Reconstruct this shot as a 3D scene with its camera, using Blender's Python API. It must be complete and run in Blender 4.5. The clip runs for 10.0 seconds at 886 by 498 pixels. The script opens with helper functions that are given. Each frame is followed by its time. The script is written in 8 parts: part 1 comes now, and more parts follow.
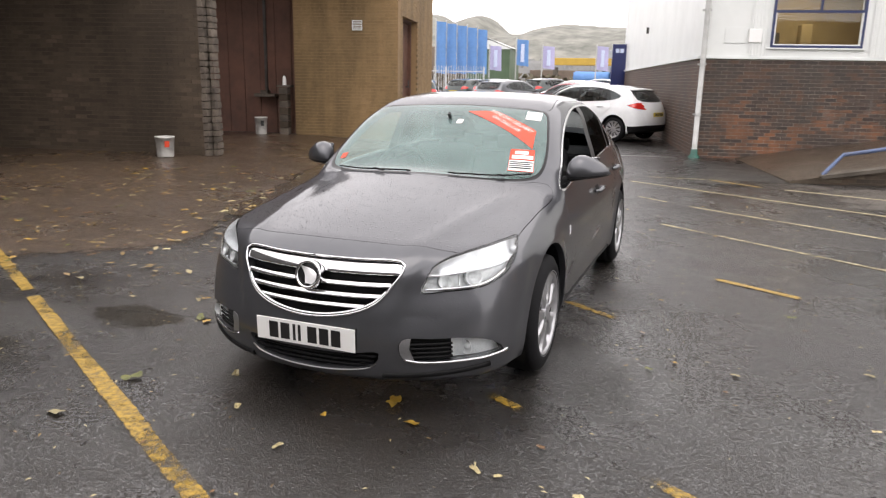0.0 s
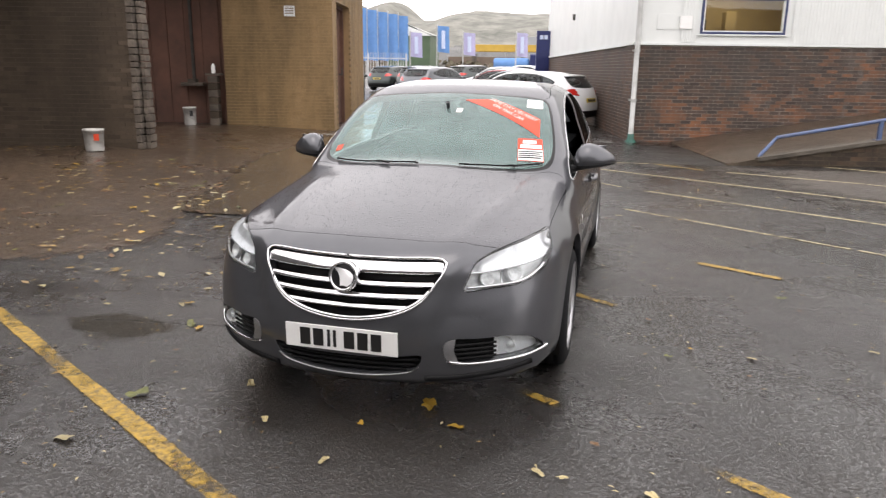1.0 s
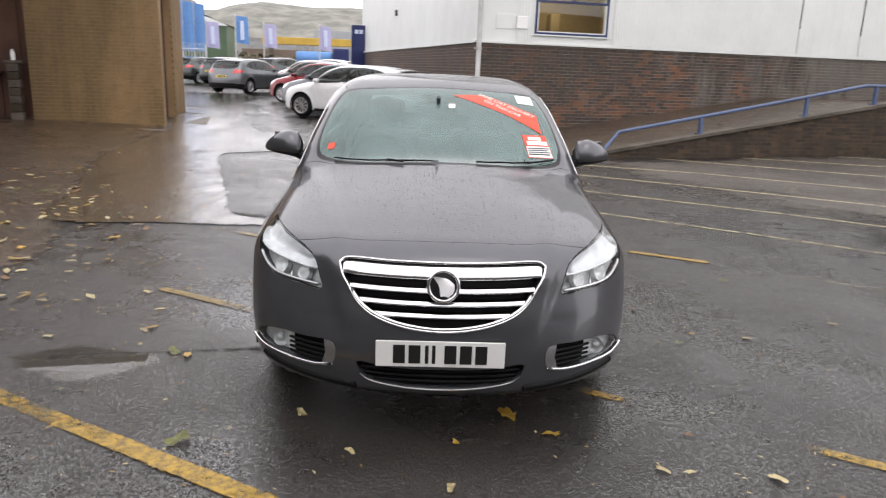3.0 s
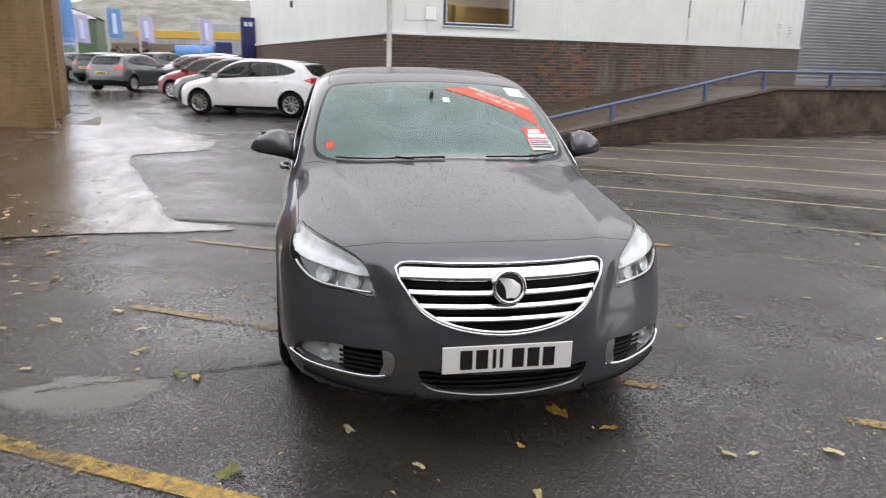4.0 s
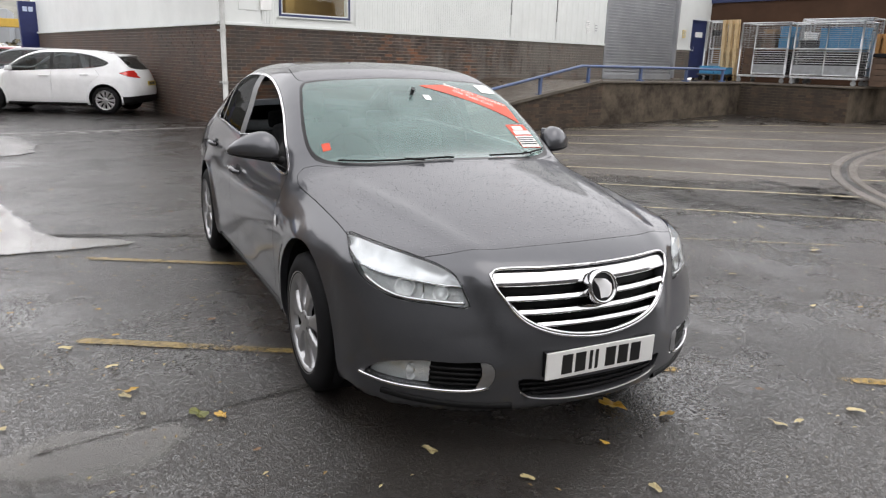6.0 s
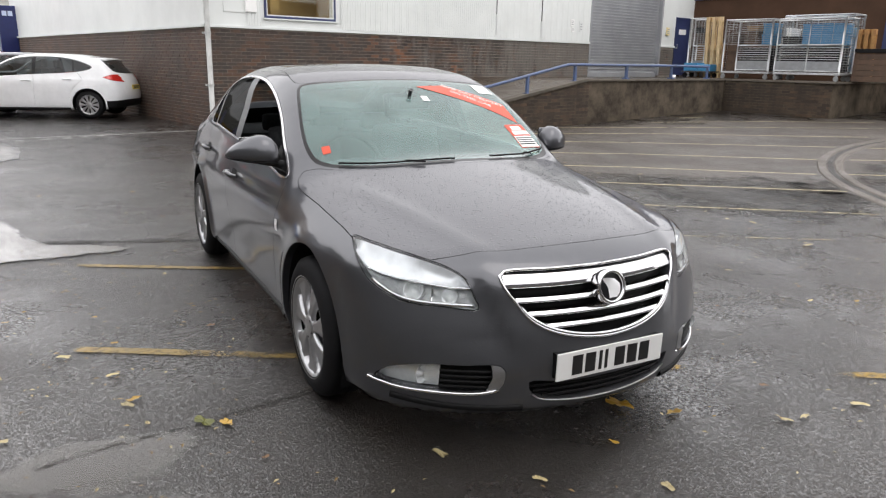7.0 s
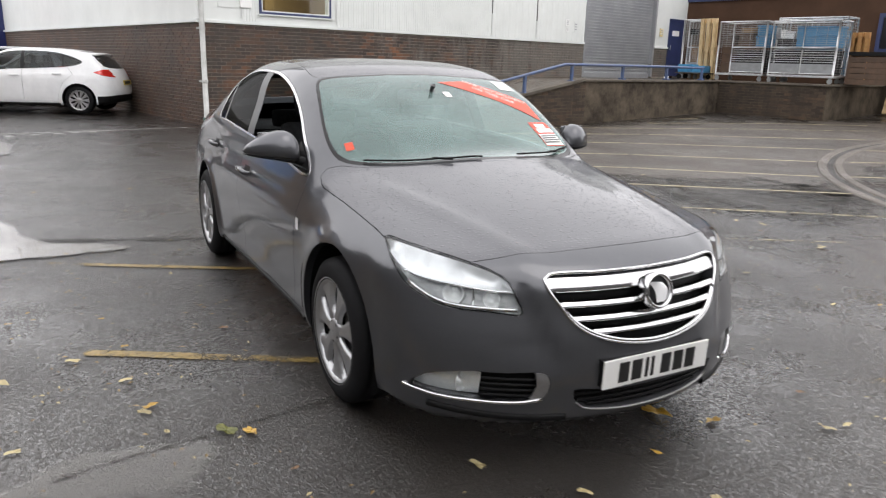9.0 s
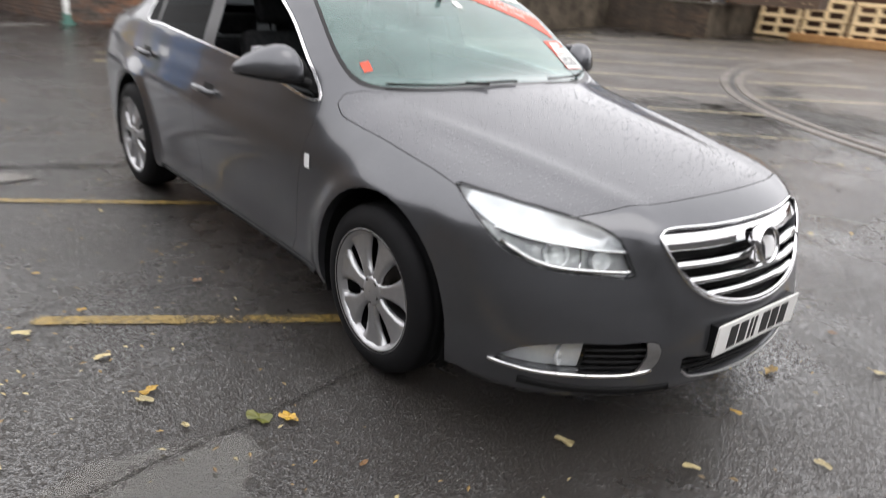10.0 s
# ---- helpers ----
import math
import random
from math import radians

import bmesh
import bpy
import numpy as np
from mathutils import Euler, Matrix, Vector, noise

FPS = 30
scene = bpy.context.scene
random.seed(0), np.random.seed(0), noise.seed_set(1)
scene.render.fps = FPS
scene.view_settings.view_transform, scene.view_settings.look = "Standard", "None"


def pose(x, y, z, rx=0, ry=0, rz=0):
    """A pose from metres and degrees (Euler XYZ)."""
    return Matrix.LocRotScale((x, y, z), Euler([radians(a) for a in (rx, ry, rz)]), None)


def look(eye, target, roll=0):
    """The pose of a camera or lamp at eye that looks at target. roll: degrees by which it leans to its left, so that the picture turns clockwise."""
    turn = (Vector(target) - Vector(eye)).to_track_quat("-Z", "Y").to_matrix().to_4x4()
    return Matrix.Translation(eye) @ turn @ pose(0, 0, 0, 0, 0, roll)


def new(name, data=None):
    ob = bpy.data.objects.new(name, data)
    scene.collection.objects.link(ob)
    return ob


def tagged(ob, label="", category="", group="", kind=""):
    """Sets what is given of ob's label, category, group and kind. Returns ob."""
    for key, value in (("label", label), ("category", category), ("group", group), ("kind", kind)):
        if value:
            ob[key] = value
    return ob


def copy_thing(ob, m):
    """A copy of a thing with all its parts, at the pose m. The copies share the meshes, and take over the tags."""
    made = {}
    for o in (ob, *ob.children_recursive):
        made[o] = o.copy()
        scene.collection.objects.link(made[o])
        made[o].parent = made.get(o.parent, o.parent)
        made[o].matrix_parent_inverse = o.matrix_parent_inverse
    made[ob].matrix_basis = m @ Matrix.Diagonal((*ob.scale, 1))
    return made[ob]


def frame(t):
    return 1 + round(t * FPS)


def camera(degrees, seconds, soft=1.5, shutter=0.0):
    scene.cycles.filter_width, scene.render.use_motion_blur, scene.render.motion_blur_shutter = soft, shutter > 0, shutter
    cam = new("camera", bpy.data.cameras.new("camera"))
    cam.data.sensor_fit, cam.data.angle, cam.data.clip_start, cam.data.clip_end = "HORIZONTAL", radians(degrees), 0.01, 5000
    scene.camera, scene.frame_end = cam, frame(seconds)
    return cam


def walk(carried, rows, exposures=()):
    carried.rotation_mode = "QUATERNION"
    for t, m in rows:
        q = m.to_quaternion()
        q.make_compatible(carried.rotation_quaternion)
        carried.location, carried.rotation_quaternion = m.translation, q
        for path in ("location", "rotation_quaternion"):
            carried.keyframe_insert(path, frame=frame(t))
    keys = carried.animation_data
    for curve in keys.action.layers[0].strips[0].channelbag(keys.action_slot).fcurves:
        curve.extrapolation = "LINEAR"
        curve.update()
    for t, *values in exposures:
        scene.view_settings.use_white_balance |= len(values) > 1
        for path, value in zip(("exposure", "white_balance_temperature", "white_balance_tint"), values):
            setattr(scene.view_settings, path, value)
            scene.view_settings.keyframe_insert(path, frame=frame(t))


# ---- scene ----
cam = camera(63.3, 10.0, soft=1.2, shutter=0.5)
PATH = [
    (0, (1.724, -2.741, 1.559), (1.021, -0.925, 1.103), 1.1),
    (0.5, (1.482, -2.733, 1.548), (0.872, -0.886, 1.082), 0.7),
    (1, (1.17, -2.771, 1.556), (0.68, -0.894, 1.07), 0.8),
    (1.5, (0.856, -2.822, 1.563), (0.475, -0.919, 1.078), 0.8),
    (2, (0.535, -2.817, 1.54), (0.299, -0.889, 1.063), 1.2),
    (2.5, (0.205, -2.804, 1.536), (0.128, -0.865, 1.049), 2.2),
    (3.8, (-0.594, -2.578, 1.501), (-0.297, -0.663, 1.008), 1.1),
    (4, (-0.741, -2.547, 1.511), (-0.377, -0.645, 1.012), 1.2),
    (4.5, (-1.013, -2.439, 1.51), (-0.506, -0.573, 1.001), 1.7),
    (5, (-1.291, -2.281, 1.508), (-0.634, -0.463, 0.995), 2.1),
    (5.5, (-1.581, -2.156, 1.506), (-0.767, -0.401, 0.999), 2.5),
    (7, (-1.8, -2.028, 1.51), (-0.891, -0.319, 1.005), 1.0),
    (7.5, (-1.801, -2.02, 1.509), (-0.896, -0.309, 1.006), 0.4),
    (8, (-1.808, -2.018, 1.507), (-0.901, -0.307, 1.006), 0.3),
    (8.5, (-1.839, -2.008, 1.508), (-0.923, -0.3, 1.012), 0.7),
    (9, (-1.915, -1.825, 1.48), (-0.974, -0.134, 0.975), 1.6),
    (9.5, (-2.054, -1.5, 1.473), (-1.054, 0.146, 0.936), 2.6),
    (10, (-2.272, -1.024, 1.455), (-1.059, 0.392, 0.732), 4.5),
]
walk(cam, [(t, look(eye, target, roll)) for t, eye, target, roll in PATH],
     ((0.0, 0.26, 6850, 14), (1.0, 0.25, 6850, 14), (2.5, 0.11, 6740, 14), (4.0, -0.05, 6620, 12), (5.5, 0.0, 6650, 11), (7.0, 0.11, 6650, 11), (9.5, 0.13, 6650, 11), (10.0, 0.31, 6650, 11)))


# ---- world ----
# overcast daylight: a bright grey sky and a very soft sun behind the cloud
world = bpy.data.worlds.new("world")
scene.world = world
world.use_nodes = True
wn, wl = world.node_tree.nodes, world.node_tree.links
wn.clear()
w_out = wn.new("ShaderNodeOutputWorld")
w_bg = wn.new("ShaderNodeBackground")
w_mix = wn.new("ShaderNodeMix")
w_mix.data_type = "RGBA"
w_sky = wn.new("ShaderNodeTexSky")
w_sky.sky_type, w_sky.sun_disc = "NISHITA", False
w_sky.sun_elevation, w_sky.sun_rotation = radians(50), radians(200)
w_mix.inputs[0].default_value = 0.93
w_mix.inputs[7].default_value = (9.85, 9.87, 10.15, 1)
wl.new(w_sky.outputs[0], w_mix.inputs[6])
wl.new(w_mix.outputs[2], w_bg.inputs[0])
w_bg.inputs[1].default_value = 0.20
wl.new(w_bg.outputs[0], w_out.inputs[0])
sun_lamp = bpy.data.lights.new("sun", "SUN")
sun_lamp.energy, sun_lamp.angle, sun_lamp.color = 0.6, radians(40), (1, 0.97, 0.93)
sun = new("sun", sun_lamp)
sun.matrix_world = look((0, 0, 30), (-5, 14, 0))


# ---- tools ----
def shade(mesh, smooth):
    mesh.polygons.foreach_set("use_smooth", [smooth] * len(mesh.polygons))


def part(name, bm, material, parent=None, label="", smooth=False, at=None):
    """Links a bmesh as one mesh object, under a thing or a part."""
    mesh = bpy.data.meshes.new(name)
    bm.to_mesh(mesh)
    bm.free()
    for m in material if isinstance(material, (list, tuple)) else [material]:
        mesh.materials.append(m)
    shade(mesh, smooth)
    ob = new(name, mesh)
    if parent is not None:
        ob.parent = parent
    if at is not None:
        ob.matrix_basis = at
    if label:
        ob["label"] = label
    return ob


def thing(name, label, category, at=None, group="", kind=""):
    ob = new(name)
    if at is not None:
        ob.matrix_basis = at
    return tagged(ob, label, category, group, kind)


def box(bm, x0, x1, y0, y1, z0, z1, bevel=0.0, m=None, mat=0):
    r = bmesh.ops.create_cube(bm, size=1, matrix=Matrix.Translation(((x0 + x1) / 2, (y0 + y1) / 2, (z0 + z1) / 2)) @ Matrix.Diagonal((x1 - x0, y1 - y0, z1 - z0, 1)))
    vs = r["verts"]
    fs = {f for v in vs for f in v.link_faces}
    if bevel > 0:
        es = list({e for v in vs for e in v.link_edges})
        out = bmesh.ops.bevel(bm, geom=es, offset=bevel, segments=2, affect="EDGES", profile=0.6)
        fs = set(out["faces"]) | {f for f in fs if f.is_valid}
        vs = list({v for f in fs for v in f.verts})
    for f in fs:
        f.material_index = mat
    if m is not None:
        bmesh.ops.transform(bm, matrix=m, verts=vs)
    return vs


def tube(bm, points, r, seg=10, caps=True, mat=0):
    """A round bar along points."""
    pts = [Vector(p) for p in points]
    rings = []
    for i, p in enumerate(pts):
        d = (pts[min(i + 1, len(pts) - 1)] - pts[max(i - 1, 0)]).normalized()
        side = d.cross(Vector((0, 0, 1))) if abs(d.z) < 0.95 else d.cross(Vector((1, 0, 0)))
        side.normalize()
        up = side.cross(d)
        rr = r[i] if isinstance(r, (list, tuple)) else r
        rings.append([bm.verts.new(p + side * rr * math.cos(a) + up * rr * math.sin(a)) for a in [2 * math.pi * k / seg for k in range(seg)]])
    for a, b in zip(rings, rings[1:]):
        for k in range(seg):
            f = bm.faces.new((a[k], a[(k + 1) % seg], b[(k + 1) % seg], b[k]))
            f.smooth, f.material_index = True, mat
    if caps:
        bm.faces.new(rings[0]).material_index = mat
        bm.faces.new(rings[-1][::-1]).material_index = mat
    return bm


def lathe(bm, profile, seg=48, axis="x", m=None, mat=0):
    """Turns (along, radius) points round an axis."""
    rings = []
    for a, r in profile:
        ring = []
        for k in range(seg):
            c, s = r * math.cos(2 * math.pi * k / seg), r * math.sin(2 * math.pi * k / seg)
            co = Vector((a, c, s)) if axis == "x" else Vector((c, s, a)) if axis == "z" else Vector((s, a, c))
            ring.append(bm.verts.new(m @ co if m is not None else co))
        rings.append(ring)
    for a, b in zip(rings, rings[1:]):
        for k in range(seg):
            f = bm.faces.new((a[k], a[(k + 1) % seg], b[(k + 1) % seg], b[k]))
            f.material_index = mat
    return rings


def rounded(poly, step=0.03, closed=True):
    """More points along an outline, with its corners eased."""
    out, n = [], len(poly)
    for i in range(n if closed else n - 1):
        p0, p1, p2, p3 = (Vector(poly[(i + k) % n] if closed else poly[min(max(i + k, 0), n - 1)]) for k in (-1, 0, 1, 2))
        m = max(1, round((p2 - p1).length / step))
        for k in range(m):
            t = k / m
            a, b, c = (p1 - p0).length**0.5 + 1e-6, (p2 - p1).length**0.5 + 1e-6, (p3 - p2).length**0.5 + 1e-6
            t0, t1, t2, t3 = 0, a, a + b, a + b + c
            u = t1 + (t2 - t1) * t
            A1 = p0.lerp(p1, (u - t0) / (t1 - t0))
            A2 = p1.lerp(p2, (u - t1) / (t2 - t1))
            A3 = p2.lerp(p3, (u - t2) / (t3 - t2))
            B1, B2 = A1.lerp(A2, (u - t0) / (t2 - t0)), A2.lerp(A3, (u - t1) / (t3 - t1))
            out.append(tuple(B1.lerp(B2, (u - t1) / (t2 - t1))))
    if not closed:
        out.append(tuple(poly[-1]))
    return out


U = Vector((0.976, 0.217, 0))      # the yard's buildings run along U
B0 = Vector((1.05, 13.98, 0))      # corner of the white-clad building
V = Vector((-0.217, 0.976, 0))
ALONG = math.degrees(math.atan2(U.y, U.x))


def swell(v):
    return v * v / (v + 1.5) if v > 0 else 0.0


def ground_z(x, y):
    """The yard is level round the car and rises gently towards the loading dock, the old building and the far cars."""
    left = min(0.16, 0.06 * swell(-x - 4)) * min(1, max(0, (22 - y) / 8))
    return min(0.4, 0.022 * swell(0.85 * x + 0.5 * y - 8.5)) + left + min(0.3, 0.006 * swell(y - 8))


# ---- materials ----
def material(name, color, rough=0.6, metal=0.0, coat=0.0, vary=0.0, scale=6.0, bump=0.0, bump_scale=60.0, spec=0.5, second=None, amount=0.5, fine=None, per_object=0.0):
    """A plain surface with broad variation, an optional second colour in patches, and fine relief."""
    m = bpy.data.materials.new(name)
    m.use_nodes = True
    n, l = m.node_tree.nodes, m.node_tree.links
    b = n["Principled BSDF"]
    b.inputs["Roughness"].default_value, b.inputs["Metallic"].default_value = rough, metal
    b.inputs["Coat Weight"].default_value, b.inputs["Coat Roughness"].default_value = coat, 0.03
    b.inputs["Specular IOR Level"].default_value = spec
    b.inputs["Base Color"].default_value = (*color, 1)
    co = n.new("ShaderNodeTexCoord").outputs["Object"]
    out = None
    if second is not None or vary > 0:
        t = n.new("ShaderNodeTexNoise")
        t.inputs["Scale"].default_value, t.inputs["Detail"].default_value, t.inputs["Roughness"].default_value = scale, 6, 0.65
        l.new(co, t.inputs["Vector"])
        r = n.new("ShaderNodeValToRGB")
        dark = second if second is not None else tuple(c * (1 - vary) for c in color)
        lite = color if second is not None else tuple(min(1, c * (1 + vary)) for c in color)
        r.color_ramp.elements[0].position, r.color_ramp.elements[1].position = max(0, amount - 0.17), min(1, amount + 0.17)
        r.color_ramp.elements[0].color, r.color_ramp.elements[1].color = (*dark, 1), (*lite, 1)
        l.new(t.outputs["Fac"], r.inputs["Fac"])
        out = r.outputs["Color"]
    if per_object > 0:
        oi = n.new("ShaderNodeObjectInfo")
        mr = n.new("ShaderNodeMapRange")
        mr.inputs["To Min"].default_value, mr.inputs["To Max"].default_value = 1 - per_object, 1 + per_object
        l.new(oi.outputs["Random"], mr.inputs["Value"])
        mx = n.new("ShaderNodeVectorMath")
        mx.operation = "SCALE"
        if out is None:
            mx.inputs[0].default_value = color
        else:
            l.new(out, mx.inputs[0])
        l.new(mr.outputs["Result"], mx.inputs["Scale"])
        out = mx.outputs["Vector"]
    if out is not None:
        l.new(out, b.inputs["Base Color"])
    if bump > 0:
        t2 = n.new("ShaderNodeTexNoise")
        t2.inputs["Scale"].default_value, t2.inputs["Detail"].default_value = bump_scale, 4
        l.new(co, t2.inputs["Vector"])
        bp = n.new("ShaderNodeBump")
        bp.inputs["Strength"].default_value, bp.inputs["Distance"].default_value = bump, 0.01
        l.new(t2.outputs["Fac"], bp.inputs["Height"])
        l.new(bp.outputs["Normal"], b.inputs["Normal"])
    return m


M_TYRE = material("tyre_rubber", (0.008, 0.008, 0.009), 0.75, vary=0.2, spec=0.2)
M_ALLOY = material("alloy", (0.46, 0.46, 0.47), 0.36, metal=0.85, vary=0.06, scale=30)
M_BLACK = material("black_plastic", (0.007, 0.007, 0.0075), 0.5, vary=0.2, scale=20, spec=0.15)
M_BLACK_GLOSS = material("black_ceramic", (0.01, 0.01, 0.011), 0.3, spec=0.3)
M_PILLAR = material("satin_black_trim", (0.03, 0.03, 0.032), 0.35)
M_CHROME = material("chrome", (0.70, 0.70, 0.71), 0.10, metal=1.0)
M_DARK_METAL = material("dark_steel", (0.10, 0.095, 0.09), 0.5, metal=0.9, vary=0.2)


def glass(name, tint, haze=0.0, haze_color=(0.6, 0.65, 0.64), drops=0.0, ior=1.5, gain=1.0):
    """A thin pane: clear with a tint, a Fresnel gloss, a pale diffuse haze and rain."""
    m = bpy.data.materials.new(name)
    m.use_nodes = True
    n, l = m.node_tree.nodes, m.node_tree.links
    n.clear()
    out, add = n.new("ShaderNodeOutputMaterial"), n.new("ShaderNodeMixShader")
    clear, gloss, fres = n.new("ShaderNodeBsdfTransparent"), n.new("ShaderNodeBsdfGlossy"), n.new("ShaderNodeLayerWeight")
    clear.inputs[0].default_value = (*tint, 1)
    gloss.inputs["Roughness"].default_value = 0.02
    mul = n.new("ShaderNodeMath")
    mul.operation, mul.use_clamp = "MULTIPLY", True
    mul.inputs[1].default_value = gain
    base = ((ior - 1) / (ior + 1)) ** 2
    fres.inputs["Blend"].default_value = 0.5
    power, schlick = n.new("ShaderNodeMath"), n.new("ShaderNodeMath")
    power.operation, schlick.operation = "POWER", "MULTIPLY_ADD"
    power.inputs[1].default_value = 5.0
    schlick.inputs[1].default_value, schlick.inputs[2].default_value = 1 - base, base
    l.new(fres.outputs["Facing"], power.inputs[0])
    l.new(power.outputs[0], schlick.inputs[0])
    l.new(schlick.outputs[0], mul.inputs[0])
    film = n.new("ShaderNodeMixShader")
    film.inputs[0].default_value = haze
    diff = n.new("ShaderNodeBsdfDiffuse")
    diff.inputs[0].default_value = (*haze_color, 1)
    l.new(clear.outputs[0], film.inputs[1])
    l.new(diff.outputs[0], film.inputs[2])
    co = n.new("ShaderNodeTexCoord")
    if haze > 0:
        t = n.new("ShaderNodeTexNoise")
        t.inputs["Scale"].default_value, t.inputs["Detail"].default_value = 3.0, 5
        l.new(co.outputs["Object"], t.inputs["Vector"])
        r = n.new("ShaderNodeMapRange")
        r.inputs["From Min"].default_value, r.inputs["From Max"].default_value = 0.3, 0.7
        r.inputs["To Min"].default_value, r.inputs["To Max"].default_value = haze * 0.75, haze * 1.25
        l.new(t.outputs["Fac"], r.inputs["Value"])
        l.new(r.outputs["Result"], film.inputs[0])
    if drops > 0:
        rain_bump(m, drops, (gloss, diff), 90)
    l.new(mul.outputs[0], add.inputs[0])
    l.new(film.outputs[0], add.inputs[1])
    l.new(gloss.outputs[0], add.inputs[2])
    l.new(add.outputs[0], out.inputs[0])
    return m


def rain_bump(m, strength, shaders, scale=70.0):
    """Beads of rain: scattered round bumps of uneven size."""
    n, l = m.node_tree.nodes, m.node_tree.links
    co = n.new("ShaderNodeTexCoord")
    total = None
    for sc, lim, hh in ((scale, 0.30, 1.0), (scale * 0.5, 0.66, 1.3)):
        v = n.new("ShaderNodeTexVoronoi")
        v.inputs["Scale"].default_value = sc
        l.new(co.outputs["Object"], v.inputs["Vector"])
        bead = n.new("ShaderNodeMapRange")
        bead.interpolation_type = "SMOOTHSTEP"
        bead.inputs["From Min"].default_value, bead.inputs["From Max"].default_value = 0.36, 0.08
        l.new(v.outputs["Distance"], bead.inputs["Value"])
        sep = n.new("ShaderNodeSeparateColor")
        l.new(v.outputs["Color"], sep.inputs["Color"])
        some = n.new("ShaderNodeMath")
        some.operation = "GREATER_THAN"
        some.inputs[1].default_value = lim
        l.new(sep.outputs[0], some.inputs[0])
        mul = n.new("ShaderNodeMath")
        mul.operation = "MULTIPLY"
        l.new(bead.outputs["Result"], mul.inputs[0])
        l.new(some.outputs[0], mul.inputs[1])
        tall = n.new("ShaderNodeMath")
        tall.operation = "MULTIPLY"
        tall.inputs[1].default_value = hh
        l.new(mul.outputs[0], tall.inputs[0])
        if total is None:
            total = tall
        else:
            s = n.new("ShaderNodeMath")
            s.operation = "ADD"
            l.new(total.outputs[0], s.inputs[0])
            l.new(tall.outputs[0], s.inputs[1])
            total = s
    b = n.new("ShaderNodeBump")
    b.inputs["Strength"].default_value, b.inputs["Distance"].default_value = strength, 0.003
    l.new(total.outputs[0], b.inputs["Height"])
    for sh in shaders:
        l.new(b.outputs["Normal"], sh.inputs["Normal"])
    return b


def car_paint(name, color, metal=0.7, rough=0.38, beads=0.0):
    m = material(name, color, rough, metal=metal, coat=1.0, vary=0.06, scale=3.0, spec=0.2)
    n, l = m.node_tree.nodes, m.node_tree.links
    b = n["Principled BSDF"]
    b.inputs["Coat IOR"].default_value = 1.42
    b.inputs["Specular Tint"].default_value = (0.45, 0.45, 0.46, 1)
    if beads > 0:
        bump = rain_bump(m, beads, (b,), 100)
        l.new(bump.outputs["Normal"], b.inputs["Coat Normal"])
    return m


M_PAINT = car_paint("grey_metallic", (0.104, 0.106, 0.115), 0.70, 0.30, beads=0.06)
# same paint with rain beads, its base lightened for the sky-lit bonnet and roof
M_PAINT_WET_LIT = car_paint("grey_metallic_rain_lit", (0.112, 0.113, 0.122), 0.85, 0.34, beads=0.5)
M_PAINT.node_tree.nodes["Principled BSDF"].inputs["Coat Roughness"].default_value = 0.05
M_PAINT_WET_LIT.node_tree.nodes["Principled BSDF"].inputs["Coat Roughness"].default_value = 0.07
# the teal haze colour paints the sky's reflection into the windscreen
M_SCREEN = glass("wet_windscreen", (0.55, 0.76, 0.73), 0.24, (0.46, 0.66, 0.63), drops=0.012, gain=1.25)
M_GLASS = glass("tinted_glass", (0.42, 0.45, 0.45), 0.02, drops=0.1)
M_SIDE_GLASS = glass("clear_side_glass", (0.14, 0.15, 0.15), 0.0, gain=0.15)
M_LENS = glass("lamp_lens", (0.93, 0.95, 0.95), 0.0, gain=1.6)
M_SATIN = material("satin_silver", (0.55, 0.55, 0.55), 0.32, metal=1.0, vary=0.05)
M_FOG_REFLECTOR = material("fog_reflector", (0.80, 0.81, 0.82), 0.35, metal=0.35, vary=0.1, scale=40, bump=0.2, bump_scale=60)
M_CAP = material("grey_vent_cap", (0.30, 0.30, 0.305), 0.42, metal=0.8, vary=0.1, scale=30)
M_REFLECTOR = material("lamp_reflector", (0.86, 0.87, 0.88), 0.34, metal=0.5, vary=0.15, scale=40, bump=0.6, bump_scale=45)
M_BLADE = material("white_lamp_blade", (0.66, 0.67, 0.69), 0.34, metal=0.45, vary=0.22, scale=14, bump=0.3, bump_scale=24)
M_TRIM = material("bright_window_trim", (0.75, 0.75, 0.76), 0.2, metal=0.9)
M_BADGE = material("bright_badge_face", (0.85, 0.85, 0.86), 0.35, metal=0.1)
M_YARD_WALL = material("grey_yard_wall", (0.11, 0.108, 0.108), 0.85, second=(0.07, 0.068, 0.066), scale=0.8)
M_PLATE = material("white_plate", (0.78, 0.78, 0.76), 0.35, vary=0.03)
M_PLATE_BLACK = material("plate_black", (0.012, 0.012, 0.012), 0.4)
M_STICKER_RED = material("red_sticker", (0.62, 0.06, 0.02), 0.35, vary=0.05)
M_STICKER_WHITE = material("white_sticker", (0.8, 0.8, 0.78), 0.4, vary=0.03)
M_SEAT = material("dark_cloth", (0.03, 0.03, 0.032), 0.9, vary=0.3, scale=40, bump=0.3, bump_scale=300, spec=0.1)
M_DASH = material("dark_dashboard", (0.035, 0.036, 0.037), 0.7, vary=0.15, bump=0.2, bump_scale=200, spec=0.2)


